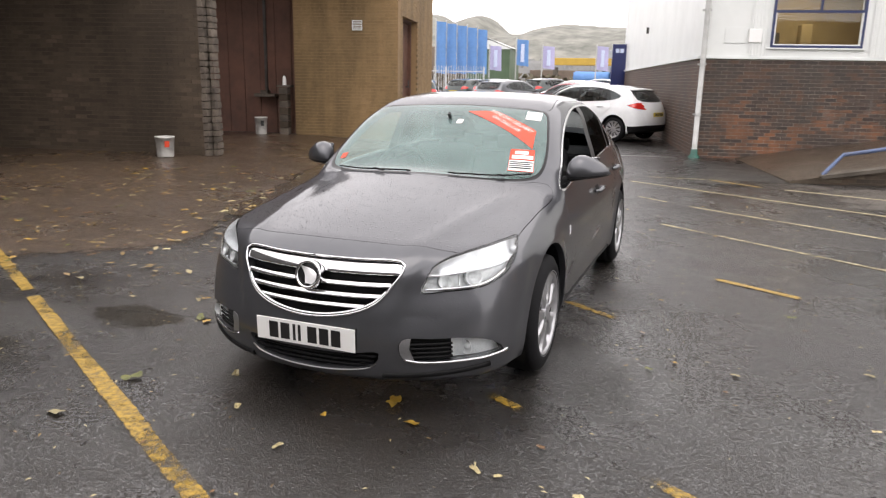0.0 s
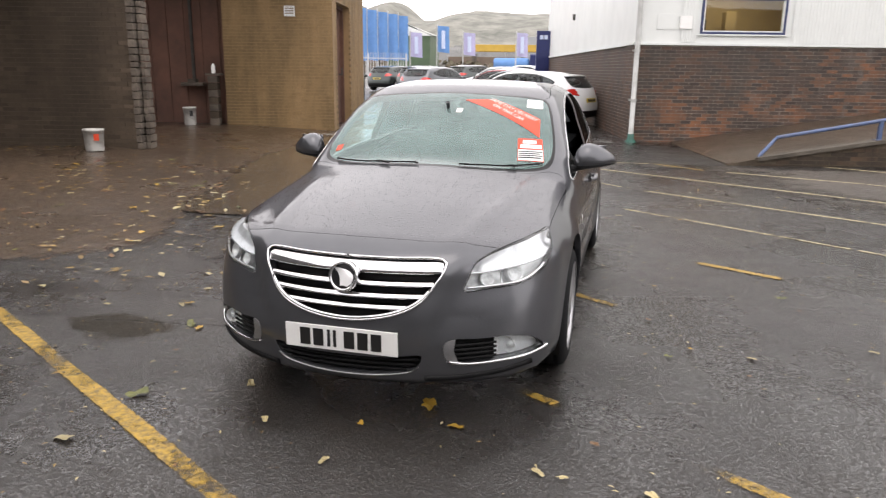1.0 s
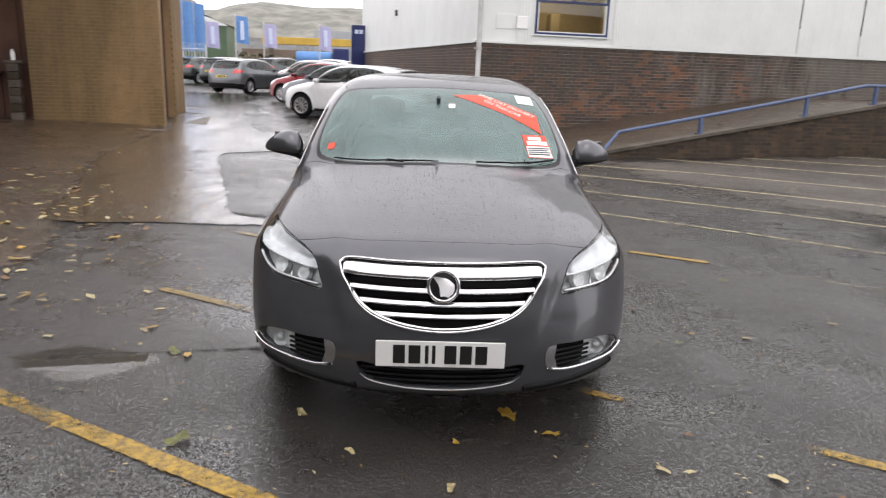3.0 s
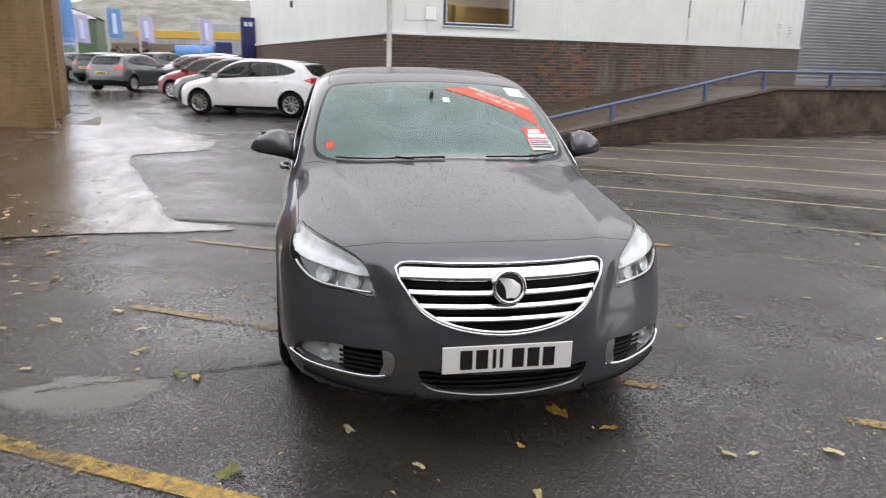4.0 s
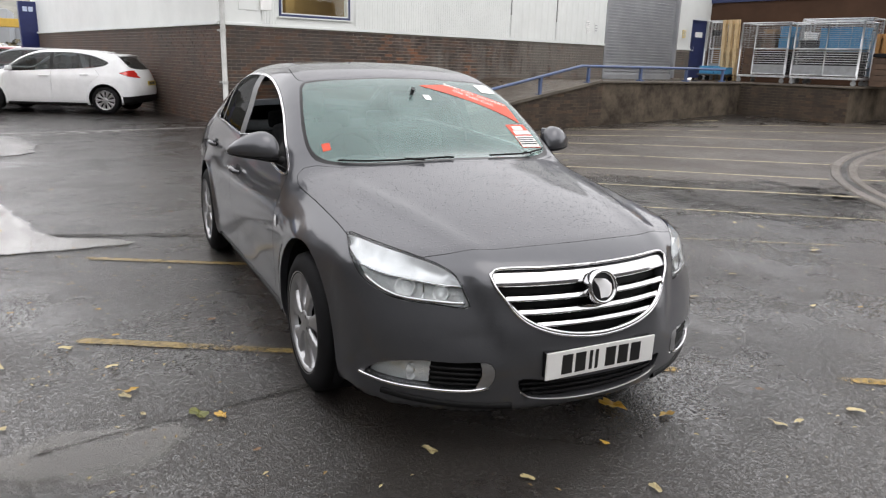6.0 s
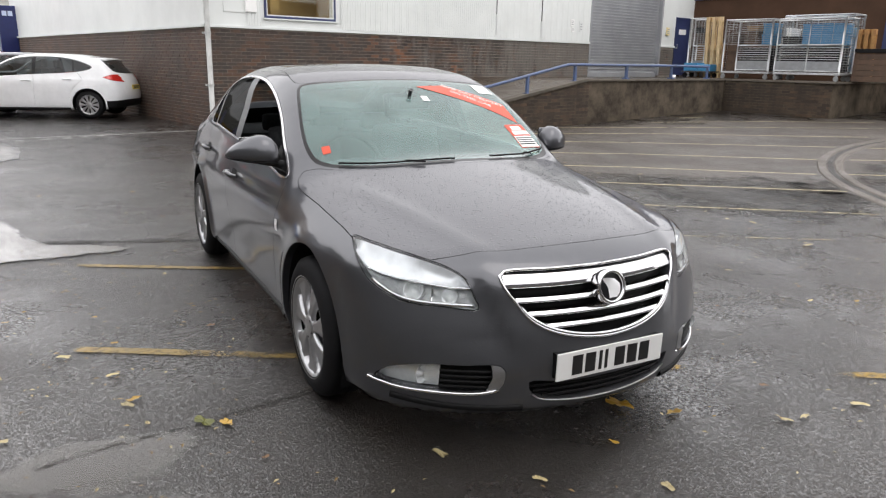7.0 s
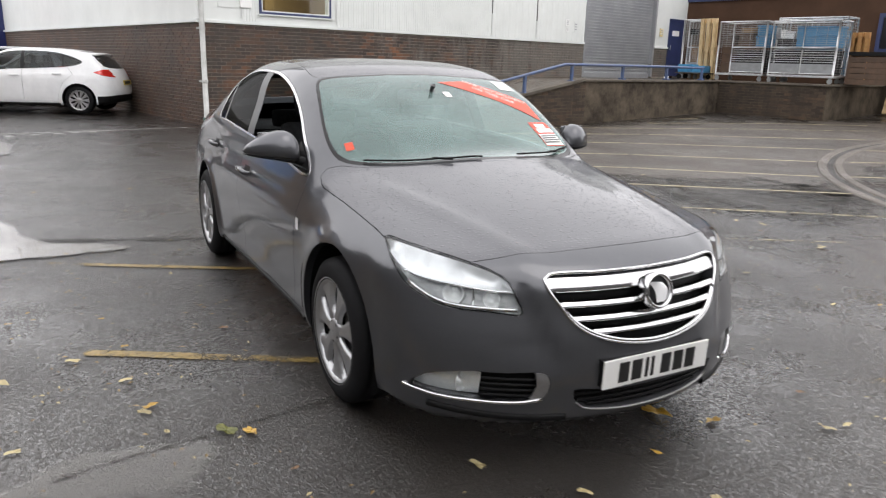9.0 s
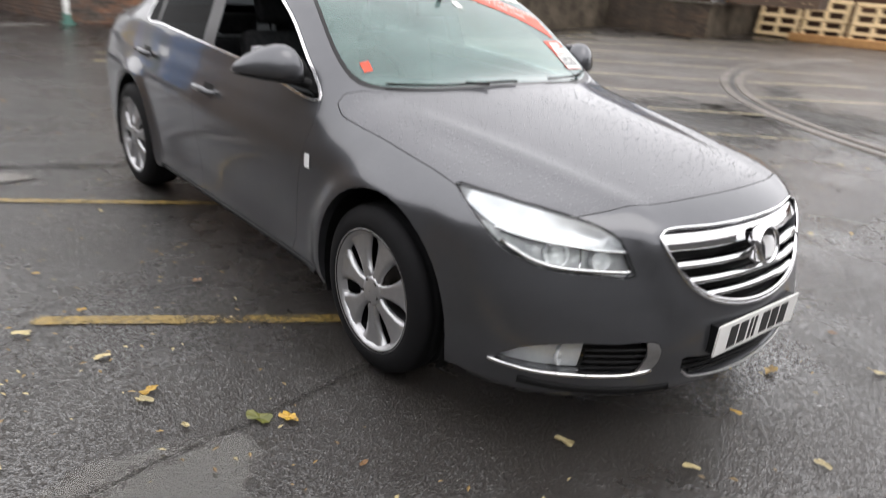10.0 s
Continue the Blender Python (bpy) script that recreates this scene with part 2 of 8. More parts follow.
def ground_material(name, dark, lite, rough_wet, rough_dry, grain=1.0, patch=0.5, stain=None, film=(0.12, 1.3), film_ior=1.58, streaks=0.0):
    """Wet hard ground: stone grain, broad wet and drier patches, dirt."""
    m = bpy.data.materials.new(name)
    m.use_nodes = True
    n, l = m.node_tree.nodes, m.node_tree.links
    b = n["Principled BSDF"]
    co = n.new("ShaderNodeTexCoord").outputs["Object"]

    def noise_tex(scale, detail=5, rough=0.6):
        t = n.new("ShaderNodeTexNoise")
        t.inputs["Scale"].default_value, t.inputs["Detail"].default_value, t.inputs["Roughness"].default_value = scale, detail, rough
        l.new(co, t.inputs["Vector"])
        return t.outputs["Fac"]

    def ramp(fac, p0, p1, c0, c1):
        r = n.new("ShaderNodeValToRGB")
        r.color_ramp.elements[0].position, r.color_ramp.elements[1].position = p0, p1
        r.color_ramp.elements[0].color, r.color_ramp.elements[1].color = (*c0, 1), (*c1, 1)
        l.new(fac, r.inputs["Fac"])
        return r.outputs["Color"]

    broad, fine, mid = noise_tex(0.35, 6), noise_tex(130, 3), noise_tex(9, 6, 0.7)
    col = ramp(broad, 0.35, 0.65, dark, lite)
    speck = ramp(fine, 0.38, 0.72, (0.3, 0.3, 0.3), (3.2, 3.0, 2.8))
    mul = n.new("ShaderNodeMix")
    mul.data_type, mul.blend_type = "RGBA", "MULTIPLY"
    mul.inputs[0].default_value = grain
    l.new(col, mul.inputs[6])
    l.new(speck, mul.inputs[7])
    out = mul.outputs[2]
    if stain is not None:
        mx = n.new("ShaderNodeMix")
        mx.data_type = "RGBA"
        l.new(ramp(mid, 0.48, 0.62, (0, 0, 0), (0.7, 0.7, 0.7)), mx.inputs[0])
        l.new(out, mx.inputs[6])
        mx.inputs[7].default_value = (*stain, 1)
        out = mx.outputs[2]
    l.new(out, b.inputs["Base Color"])
    wet = n.new("ShaderNodeMapRange")
    wet.inputs["From Min"].default_value, wet.inputs["From Max"].default_value = patch - 0.15, patch + 0.15
    wet.inputs["To Min"].default_value, wet.inputs["To Max"].default_value = rough_wet, rough_dry
    w = n.new("ShaderNodeMath")
    w.operation = "ADD"
    half = n.new("ShaderNodeMath")
    half.operation = "MULTIPLY"
    half.inputs[1].default_value = 0.35
    l.new(mid, half.inputs[0])
    l.new(noise_tex(0.8, 5), w.inputs[0])
    l.new(half.outputs[0], w.inputs[1])
    off = n.new("ShaderNodeMath")
    off.operation = "SUBTRACT"
    off.inputs[1].default_value = 0.175
    l.new(w.outputs[0], off.inputs[0])
    l.new(off.outputs[0], wet.inputs["Value"])
    l.new(wet.outputs["Result"], b.inputs["Roughness"])
    bump = n.new("ShaderNodeBump")
    bump.inputs["Strength"].default_value, bump.inputs["Distance"].default_value = 1.0 * grain, 0.012
    l.new(noise_tex(120, 3, 0.7), bump.inputs["Height"])
    b2 = n.new("ShaderNodeBump")
    b2.inputs["Strength"].default_value, b2.inputs["Distance"].default_value = 0.35, 0.03
    l.new(mid, b2.inputs["Height"])
    l.new(bump.outputs["Normal"], b2.inputs["Normal"])
    l.new(b2.outputs["Normal"], b.inputs["Normal"])
    b.inputs["Specular IOR Level"].default_value = 0.4
    # wet stones shine, the pits between them do not
    shine = n.new("ShaderNodeMapRange")
    shine.inputs["From Min"].default_value, shine.inputs["From Max"].default_value = 0.33, 0.62
    shine.inputs["To Min"].default_value, shine.inputs["To Max"].default_value = film
    stones = n.new("ShaderNodeTexVoronoi")
    stones.inputs["Scale"].default_value, stones.inputs["Randomness"].default_value = 125, 1.0
    l.new(co, stones.inputs["Vector"])
    tops = n.new("ShaderNodeMath")
    tops.operation = "SUBTRACT"
    l.new(noise_tex(46, 3, 0.7), tops.inputs[0])
    lower = n.new("ShaderNodeMath")
    lower.operation = "MULTIPLY_ADD"
    lower.inputs[1].default_value, lower.inputs[2].default_value = 0.55, -0.25
    l.new(stones.outputs["Distance"], lower.inputs[0])
    l.new(lower.outputs[0], tops.inputs[1])
    l.new(tops.outputs[0], shine.inputs["Value"])
    sheen = shine.outputs["Result"]
    if streaks > 0:
        # half-drained streaks and damp patches
        stretch = n.new("ShaderNodeVectorMath")
        stretch.operation = "MULTIPLY"
        stretch.inputs[1].default_value = (1.6, 0.7, 1.0)
        l.new(co, stretch.inputs[0])
        st = n.new("ShaderNodeTexNoise")
        st.inputs["Scale"].default_value, st.inputs["Detail"].default_value, st.inputs["Roughness"].default_value = 0.8, 8, 0.68
        l.new(stretch.outputs["Vector"], st.inputs["Vector"])
        dr = n.new("ShaderNodeMapRange")
        dr.inputs["From Min"].default_value, dr.inputs["From Max"].default_value = 0.42, 0.56
        dr.inputs["To Min"].default_value, dr.inputs["To Max"].default_value = 1 - streaks, 1.0
        l.new(st.outputs["Fac"], dr.inputs["Value"])
        wetness = n.new("ShaderNodeMath")
        wetness.operation = "MULTIPLY"
        l.new(sheen, wetness.inputs[0])
        l.new(dr.outputs["Result"], wetness.inputs[1])
        sheen = wetness.outputs[0]
    l.new(sheen, b.inputs["Coat Weight"])
    b.inputs["Coat Roughness"].default_value, b.inputs["Coat IOR"].default_value = 0.08 + 0.05 * grain, film_ior
    calm = n.new("ShaderNodeBump")
    calm.inputs["Strength"].default_value, calm.inputs["Distance"].default_value = 0.25, 0.02
    l.new(mid, calm.inputs["Height"])
    rough_film = n.new("ShaderNodeBump")
    rough_film.inputs["Distance"].default_value = 0.010
    # in places the water lies deeper and smooths the grain
    depth = n.new("ShaderNodeMapRange")
    depth.inputs["From Min"].default_value, depth.inputs["From Max"].default_value = 0.40, 0.60
    depth.inputs["To Min"].default_value, depth.inputs["To Max"].default_value = 0.12 * grain, 0.60 * grain
    l.new(noise_tex(0.9, 6, 0.65), depth.inputs["Value"])
    l.new(depth.outputs["Result"], rough_film.inputs["Strength"])
    l.new(tops.outputs[0], rough_film.inputs["Height"])
    l.new(calm.outputs["Normal"], rough_film.inputs["Normal"])
    l.new(rough_film.outputs["Normal"], b.inputs["Coat Normal"])
    return m


def brick_material(name, tones, soot, soot_amount=0.5, soot_scale=0.8, rough=0.7, flush=None, wash=None):
    """Bricks whose tone changes from one to the next, under broad grime."""
    m = bpy.data.materials.new(name)
    m.use_nodes = True
    n, l = m.node_tree.nodes, m.node_tree.links
    b = n["Principled BSDF"]
    geo, obj = n.new("ShaderNodeNewGeometry"), n.new("ShaderNodeObjectInfo")
    rnd = n.new("ShaderNodeMath")
    rnd.operation = "ADD"
    l.new(geo.outputs["Random Per Island"], rnd.inputs[0])
    l.new(obj.outputs["Random"], rnd.inputs[1])
    fr = n.new("ShaderNodeMath")
    fr.operation = "FRACT"
    l.new(rnd.outputs[0], fr.inputs[0])
    r = n.new("ShaderNodeValToRGB")
    for i, c in enumerate(tones):
        pos = i / (len(tones) - 1)
        e = r.color_ramp.elements[i] if i < 2 else r.color_ramp.elements.new(pos)
        e.position, e.color = pos, (*c, 1)
    l.new(fr.outputs[0], r.inputs["Fac"])
    pos = n.new("ShaderNodeNewGeometry").outputs["Position"]
    tone = r.outputs["Color"]
    if flush is not None:
        # patches where the face has spalled to raw clay
        t0 = n.new("ShaderNodeTexNoise")
        t0.inputs["Scale"].default_value, t0.inputs["Detail"].default_value, t0.inputs["Roughness"].default_value = 0.8, 7, 0.72
        l.new(pos, t0.inputs["Vector"])
        k0 = n.new("ShaderNodeMath")
        k0.operation = "MULTIPLY_ADD"
        k0.inputs[1].default_value, k0.inputs[2].default_value = 0.28, -0.14
        l.new(fr.outputs[0], k0.inputs[0])
        a0 = n.new("ShaderNodeMath")
        l.new(t0.outputs["Fac"], a0.inputs[0])
        l.new(k0.outputs[0], a0.inputs[1])
        m0 = n.new("ShaderNodeMapRange")
        # the lower courses have suffered most
        sep = n.new("ShaderNodeSeparateXYZ")
        l.new(pos, sep.inputs[0])
        low = n.new("ShaderNodeMapRange")
        low.inputs["From Min"].default_value, low.inputs["From Max"].default_value = 0.9, 1.9
        low.inputs["To Min"].default_value, low.inputs["To Max"].default_value = 0.05, -0.10
        l.new(sep.outputs["Z"], low.inputs["Value"])
        a1 = n.new("ShaderNodeMath")
        l.new(a0.outputs[0], a1.inputs[0])
        l.new(low.outputs["Result"], a1.inputs[1])
        m0.inputs["From Min"].default_value, m0.inputs["From Max"].default_value = 0.52, 0.64
        l.new(a1.outputs[0], m0.inputs["Value"])
        x0 = n.new("ShaderNodeMix")
        x0.data_type = "RGBA"
        l.new(m0.outputs["Result"], x0.inputs[0])
        l.new(tone, x0.inputs[6])
        x0.inputs[7].default_value = (*flush, 1)
        tone = x0.outputs[2]
    t = n.new("ShaderNodeTexNoise")
    t.inputs["Scale"].default_value, t.inputs["Detail"].default_value, t.inputs["Roughness"].default_value = soot_scale, 6, 0.65
    runs = n.new("ShaderNodeVectorMath")
    runs.operation = "MULTIPLY"
    runs.inputs[1].default_value = (1.6, 1.6, 0.4)
    l.new(pos, runs.inputs[0])
    l.new(runs.outputs["Vector"], t.inputs["Vector"])
    mask = n.new("ShaderNodeMapRange")
    mask.inputs["From Min"].default_value, mask.inputs["From Max"].default_value = soot_amount - 0.12, soot_amount + 0.14
    mask.inputs["To Min"].default_value, mask.inputs["To Max"].default_value = 0.9, 0.1
    l.new(t.outputs["Fac"], mask.inputs["Value"])
    mx = n.new("ShaderNodeMix")
    mx.data_type = "RGBA"
    l.new(mask.outputs["Result"], mx.inputs[0])
    l.new(tone, mx.inputs[6])
    mx.inputs[7].default_value = (*soot, 1)
    g = n.new("ShaderNodeTexNoise")
    g.inputs["Scale"].default_value, g.inputs["Detail"].default_value = 45, 5
    l.new(pos, g.inputs["Vector"])
    sp = n.new("ShaderNodeMapRange")
    sp.inputs["To Min"].default_value, sp.inputs["To Max"].default_value = 0.65, 1.35
    l.new(g.outputs["Fac"], sp.inputs["Value"])
    sc = n.new("ShaderNodeVectorMath")
    sc.operation = "SCALE"
    faced = mx.outputs[2]
    if wash is not None:
        # pale lime that has run down the wall, thicker towards its far end
        start, way, pale = wash
        t1 = n.new("ShaderNodeTexNoise")
        t1.inputs["Scale"].default_value, t1.inputs["Detail"].default_value, t1.inputs["Roughness"].default_value = 1.5, 7, 0.68
        thin = n.new("ShaderNodeVectorMath")
        thin.operation = "MULTIPLY"
        thin.inputs[1].default_value = (2.0, 2.0, 0.45)
        l.new(pos, thin.inputs[0])
        l.new(thin.outputs["Vector"], t1.inputs["Vector"])
        dot = n.new("ShaderNodeVectorMath")
        dot.operation = "DOT_PRODUCT"
        dot.inputs[1].default_value = way
        l.new(pos, dot.inputs[0])
        far = n.new("ShaderNodeMapRange")
        far.inputs["From Min"].default_value, far.inputs["From Max"].default_value = start + 1.0, start + 12.0
        far.inputs["To Min"].default_value, far.inputs["To Max"].default_value = -0.16, 0.20
        l.new(dot.outputs["Value"], far.inputs["Value"])
        both = n.new("ShaderNodeMath")
        l.new(t1.outputs["Fac"], both.inputs[0])
        l.new(far.outputs["Result"], both.inputs[1])
        m1 = n.new("ShaderNodeMapRange")
        m1.inputs["From Min"].default_value, m1.inputs["From Max"].default_value = 0.48, 0.64
        m1.inputs["To Max"].default_value = 0.85
        l.new(both.outputs[0], m1.inputs["Value"])
        x1 = n.new("ShaderNodeMix")
        x1.data_type = "RGBA"
        l.new(m1.outputs["Result"], x1.inputs[0])
        l.new(faced, x1.inputs[6])
        x1.inputs[7].default_value = (*pale, 1)
        faced = x1.outputs[2]
    l.new(faced, sc.inputs[0])
    l.new(sp.outputs["Result"], sc.inputs["Scale"])
    l.new(sc.outputs["Vector"], b.inputs["Base Color"])
    b.inputs["Roughness"].default_value, b.inputs["Specular IOR Level"].default_value = rough, 0.25
    bp = n.new("ShaderNodeBump")
    bp.inputs["Strength"].default_value, bp.inputs["Distance"].default_value = 0.4, 0.006
    l.new(g.outputs["Fac"], bp.inputs["Height"])
    l.new(bp.outputs["Normal"], b.inputs["Normal"])
    return m


M_ASPHALT = ground_material("wet_asphalt", (0.0085, 0.0073, 0.0064), (0.018, 0.0155, 0.0137), 0.2, 0.4, film=(0.1, 1.15), film_ior=1.8)
M_APRON = ground_material("muddy_concrete", (0.050, 0.035, 0.023), (0.082, 0.058, 0.039), 0.2, 0.4, 0.8, 0.45, stain=(0.036, 0.025, 0.017), film=(0.25, 0.9))
M_DAMP_ASPHALT = ground_material("drained_asphalt", (0.047, 0.0415, 0.0365), (0.073, 0.065, 0.058), 0.4, 0.6, 0.8, film=(0.05, 0.5), film_ior=1.55)
M_OLD_TAR = ground_material("dark_tar", (0.012, 0.011, 0.010), (0.022, 0.020, 0.018), 0.35, 0.6, 1.0, film=(0.0, 0.18))
M_WET_SLAB = ground_material("wet_concrete", (0.060, 0.050, 0.040), (0.090, 0.078, 0.066), 0.05, 0.15, 0.25, 0.6, film=(0.9, 1.0), film_ior=2.1, streaks=0.40)
M_WATER = glass("rain_water", (0.80, 0.78, 0.74), 0.0, ior=1.65, gain=1.05)
M_YELLOW = material("worn_yellow_line", (0.43, 0.265, 0.03), 0.45, second=(0.04, 0.035, 0.03), scale=34, amount=0.44, bump=0.3, bump_scale=150)
M_OLD_YELLOW = material("old_yellow_line", (0.30, 0.205, 0.055), 0.4, second=(0.06, 0.048, 0.03), scale=30, amount=0.44, bump=0.3, bump_scale=150)
M_PALE_LINE = material("faded_yellow_line", (0.60, 0.51, 0.29), 0.45, second=(0.06, 0.055, 0.045), scale=24, amount=0.44, bump=0.3, bump_scale=150)
M_WHITE_LINE = material("faded_white_line", (0.5, 0.5, 0.47), 0.45, second=(0.06, 0.055, 0.05), scale=20, amount=0.47)
M_BRICK = brick_material("brown_bricks", [(0.034, 0.024, 0.021), (0.10, 0.067, 0.054), (0.055, 0.040, 0.034), (0.16, 0.083, 0.050), (0.105, 0.075, 0.062)], (0.056, 0.048, 0.042), 0.50, flush=(0.26, 0.112, 0.056), wash=(B0.dot(U), U, (0.145, 0.133, 0.118)))
M_RUST_BRICK = brick_material("red_brown_bricks", [(0.065, 0.046, 0.038), (0.118, 0.076, 0.058), (0.088, 0.060, 0.048), (0.145, 0.080, 0.052)], (0.06, 0.051, 0.045), 0.46)
M_DARK_BRICK = brick_material("sooty_bricks", [(0.058, 0.042, 0.029), (0.092, 0.068, 0.048), (0.074, 0.054, 0.037), (0.125, 0.094, 0.067)], (0.040, 0.030, 0.021), 0.47, 0.55)
M_TAN_BRICK = brick_material("tan_bricks", [(0.28, 0.178, 0.084), (0.34, 0.222, 0.108), (0.31, 0.200, 0.096)], (0.135, 0.092, 0.045), 0.47, 0.8)
M_DOCK_BRICK = brick_material("dock_bricks", [(0.040, 0.030, 0.023), (0.078, 0.057, 0.041), (0.115, 0.070, 0.045)], (0.038, 0.030, 0.023), 0.52, 1.2)
M_MORTAR = material("mortar", (0.32, 0.285, 0.24), 0.85, second=(0.12, 0.105, 0.088), scale=2.5, bump=0.3)
M_DARK_MORTAR = material("dark_mortar", (0.105, 0.080, 0.057), 0.9, second=(0.045, 0.034, 0.024), scale=1.5, bump=0.3)
M_TAN_MORTAR = material("tan_mortar", (0.33, 0.212, 0.106), 0.85, second=(0.23, 0.15, 0.075), scale=1.2, bump=0.3)
M_QUOIN = material("pale_quoin_stone", (0.15, 0.122, 0.096), 0.9, second=(0.055, 0.044, 0.035), scale=4, bump=0.5, bump_scale=30, per_object=0.2)
M_OXIDE = material("red_oxide_boards", (0.155, 0.072, 0.048), 0.75, second=(0.072, 0.036, 0.026), scale=1.3, bump=0.3)
M_CLADDING = material("white_cladding", (0.68, 0.70, 0.68), 0.45, second=(0.60, 0.62, 0.60), scale=0.9, amount=0.42)
M_CONCRETE = material("concrete", (0.13, 0.112, 0.09), 0.75, second=(0.06, 0.05, 0.038), scale=1.8, bump=0.35, bump_scale=35)
M_RAMP = ground_material("wet_ramp_concrete", (0.034, 0.025, 0.017), (0.066, 0.050, 0.036), 0.22, 0.45, 0.6, 0.45, stain=(0.036, 0.026, 0.018), film=(0.1, 0.6))
M_KERB = ground_material("worn_kerb_concrete", (0.085, 0.076, 0.067), (0.13, 0.118, 0.105), 0.3, 0.5, 0.7, 0.45, film=(0.0, 0.5))
M_OLD_TAR_PLAIN = ground_material("wet_tar", (0.010, 0.009, 0.008), (0.02, 0.018, 0.016), 0.35, 0.6, 1.0, film=(0.0, 0.3))
M_SHUTTER = material("grey_shutter", (0.36, 0.37, 0.38), 0.42, metal=0.3, second=(0.28, 0.29, 0.30), scale=1.5)
M_BLUE = material("blue_paint", (0.028, 0.040, 0.115), 0.45, second=(0.02, 0.030, 0.085), scale=3)
M_NAVY = material("navy_panel", (0.012, 0.02, 0.10), 0.3, vary=0.1)
M_RAIL = material("blue_rail_paint", (0.07, 0.11, 0.22), 0.35, second=(0.09, 0.10, 0.14), scale=8, amount=0.4)
M_PIPE = material("white_pipe", (0.46, 0.465, 0.45), 0.4, second=(0.28, 0.28, 0.26), scale=5, amount=0.4)
M_GREEN = material("green_plastic", (0.016, 0.09, 0.066), 0.5, vary=0.2)
M_BROWN_WALL = material("brown_sheet_wall", (0.078, 0.043, 0.027), 0.85, second=(0.055, 0.031, 0.020), scale=1.0, spec=0.15)
M_DOCK_WALL = material("stained_dock_wall", (0.118, 0.096, 0.070), 0.85, second=(0.030, 0.023, 0.017), scale=2.2, spec=0.2, bump=0.5, bump_scale=25)
M_COPING = material("pale_concrete", (0.26, 0.245, 0.215), 0.65, second=(0.16, 0.145, 0.12), scale=3, bump=0.3, bump_scale=50)
M_PANE = glass("window_pane", (0.9, 0.92, 0.9), 0.0)
M_STICKER_YELLOW = material("yellow_notice", (0.7, 0.5, 0.05), 0.5, second=(0.75, 0.72, 0.6), scale=12)
M_BUCKET = material("dirty_white_plastic", (0.5, 0.49, 0.46), 0.5, second=(0.22, 0.2, 0.18), scale=9, amount=0.4)
M_WHITE_PAINT = car_paint("white_paint", (0.80, 0.81, 0.82), 0.0, 0.4)
M_SILVER_PAINT = car_paint("silver_paint", (0.15, 0.158, 0.17), 0.7)
M_RED_PAINT = car_paint("red_paint", (0.22, 0.012, 0.018), 0.1)
M_PEARL_PAINT = car_paint("pearl_paint", (0.62, 0.55, 0.55), 0.3)
M_DARK_PAINT = car_paint("dark_paint", (0.06, 0.07, 0.068), 0.5)
M_TAIL = material("red_lamp_plastic", (0.55, 0.02, 0.015), 0.15, coat=1.0, vary=0.1, scale=30)
M_PLATE_YELLOW = material("yellow_plate", (0.62, 0.48, 0.08), 0.4, vary=0.03)
M_GALV = material("galvanised_steel", (0.55, 0.56, 0.57), 0.42, metal=0.6, vary=0.15, scale=12)
M_GALV_SHEET = material("galvanised_sheet", (0.30, 0.31, 0.32), 0.45, metal=0.6, vary=0.15, scale=5)
M_FLAG_BLUE = material("blue_cloth", (0.11, 0.25, 0.52), 0.7, vary=0.12, scale=2)
M_FLAG_LILAC = material("lilac_cloth", (0.42, 0.40, 0.60), 0.7, vary=0.1, scale=2)
M_FLAG_PALE = material("pale_print", (0.55, 0.62, 0.78), 0.7, vary=0.05)
M_GREEN_SHED = material("green_sheet", (0.075, 0.12, 0.065), 0.6, vary=0.15, scale=1)
M_YELLOW_STEEL = material("yellow_steel", (0.50, 0.32, 0.05), 0.5, vary=0.1, scale=1)
M_FAR_GREY = material("far_grey_wall", (0.33, 0.35, 0.37), 0.7, vary=0.12, scale=0.5)
M_FAR_BROWN = material("far_brown_wall", (0.17, 0.13, 0.10), 0.8, vary=0.2, scale=0.5)
M_HEDGE = material("hedge_leaves", (0.07, 0.07, 0.04), 0.8, second=(0.11, 0.085, 0.05), scale=0.5)
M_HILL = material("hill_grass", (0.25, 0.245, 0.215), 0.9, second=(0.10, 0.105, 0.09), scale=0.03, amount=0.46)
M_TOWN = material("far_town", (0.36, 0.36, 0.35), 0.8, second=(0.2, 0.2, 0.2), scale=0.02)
M_CARD = material("brown_card", (0.24, 0.145, 0.07), 0.75, vary=0.15, scale=3)
M_WIRE = material("dull_galvanised_wire", (0.30, 0.31, 0.31), 0.5, metal=0.5, vary=0.3, scale=9)
M_CRATE = material("blue_crate_plastic", (0.035, 0.19, 0.36), 0.4, vary=0.15, scale=6)
M_WOOD = material("pale_pine", (0.60, 0.45, 0.26), 0.7, second=(0.46, 0.33, 0.17), scale=6, bump=0.3, bump_scale=60, per_object=0.15)
M_WOOD_WARM = material("warm_pine", (0.45, 0.24, 0.08), 0.7, second=(0.32, 0.16, 0.06), scale=6, bump=0.3, bump_scale=60, per_object=0.15)
M_WOOD_DARK = material("dark_timber", (0.10, 0.06, 0.038), 0.75, second=(0.06, 0.038, 0.025), scale=5, bump=0.3, bump_scale=60, per_object=0.15)
M_LEAF_YELLOW = material("yellow_leaf", (0.42, 0.27, 0.035), 0.4, second=(0.30, 0.17, 0.03), scale=25, per_object=0.3)
M_LEAF_BROWN = material("brown_leaf", (0.22, 0.115, 0.04), 0.45, second=(0.12, 0.06, 0.025), scale=25, per_object=0.3)
M_LEAF_GREEN = material("green_leaf", (0.17, 0.17, 0.03), 0.4, second=(0.08, 0.09, 0.02), scale=25, per_object=0.25)
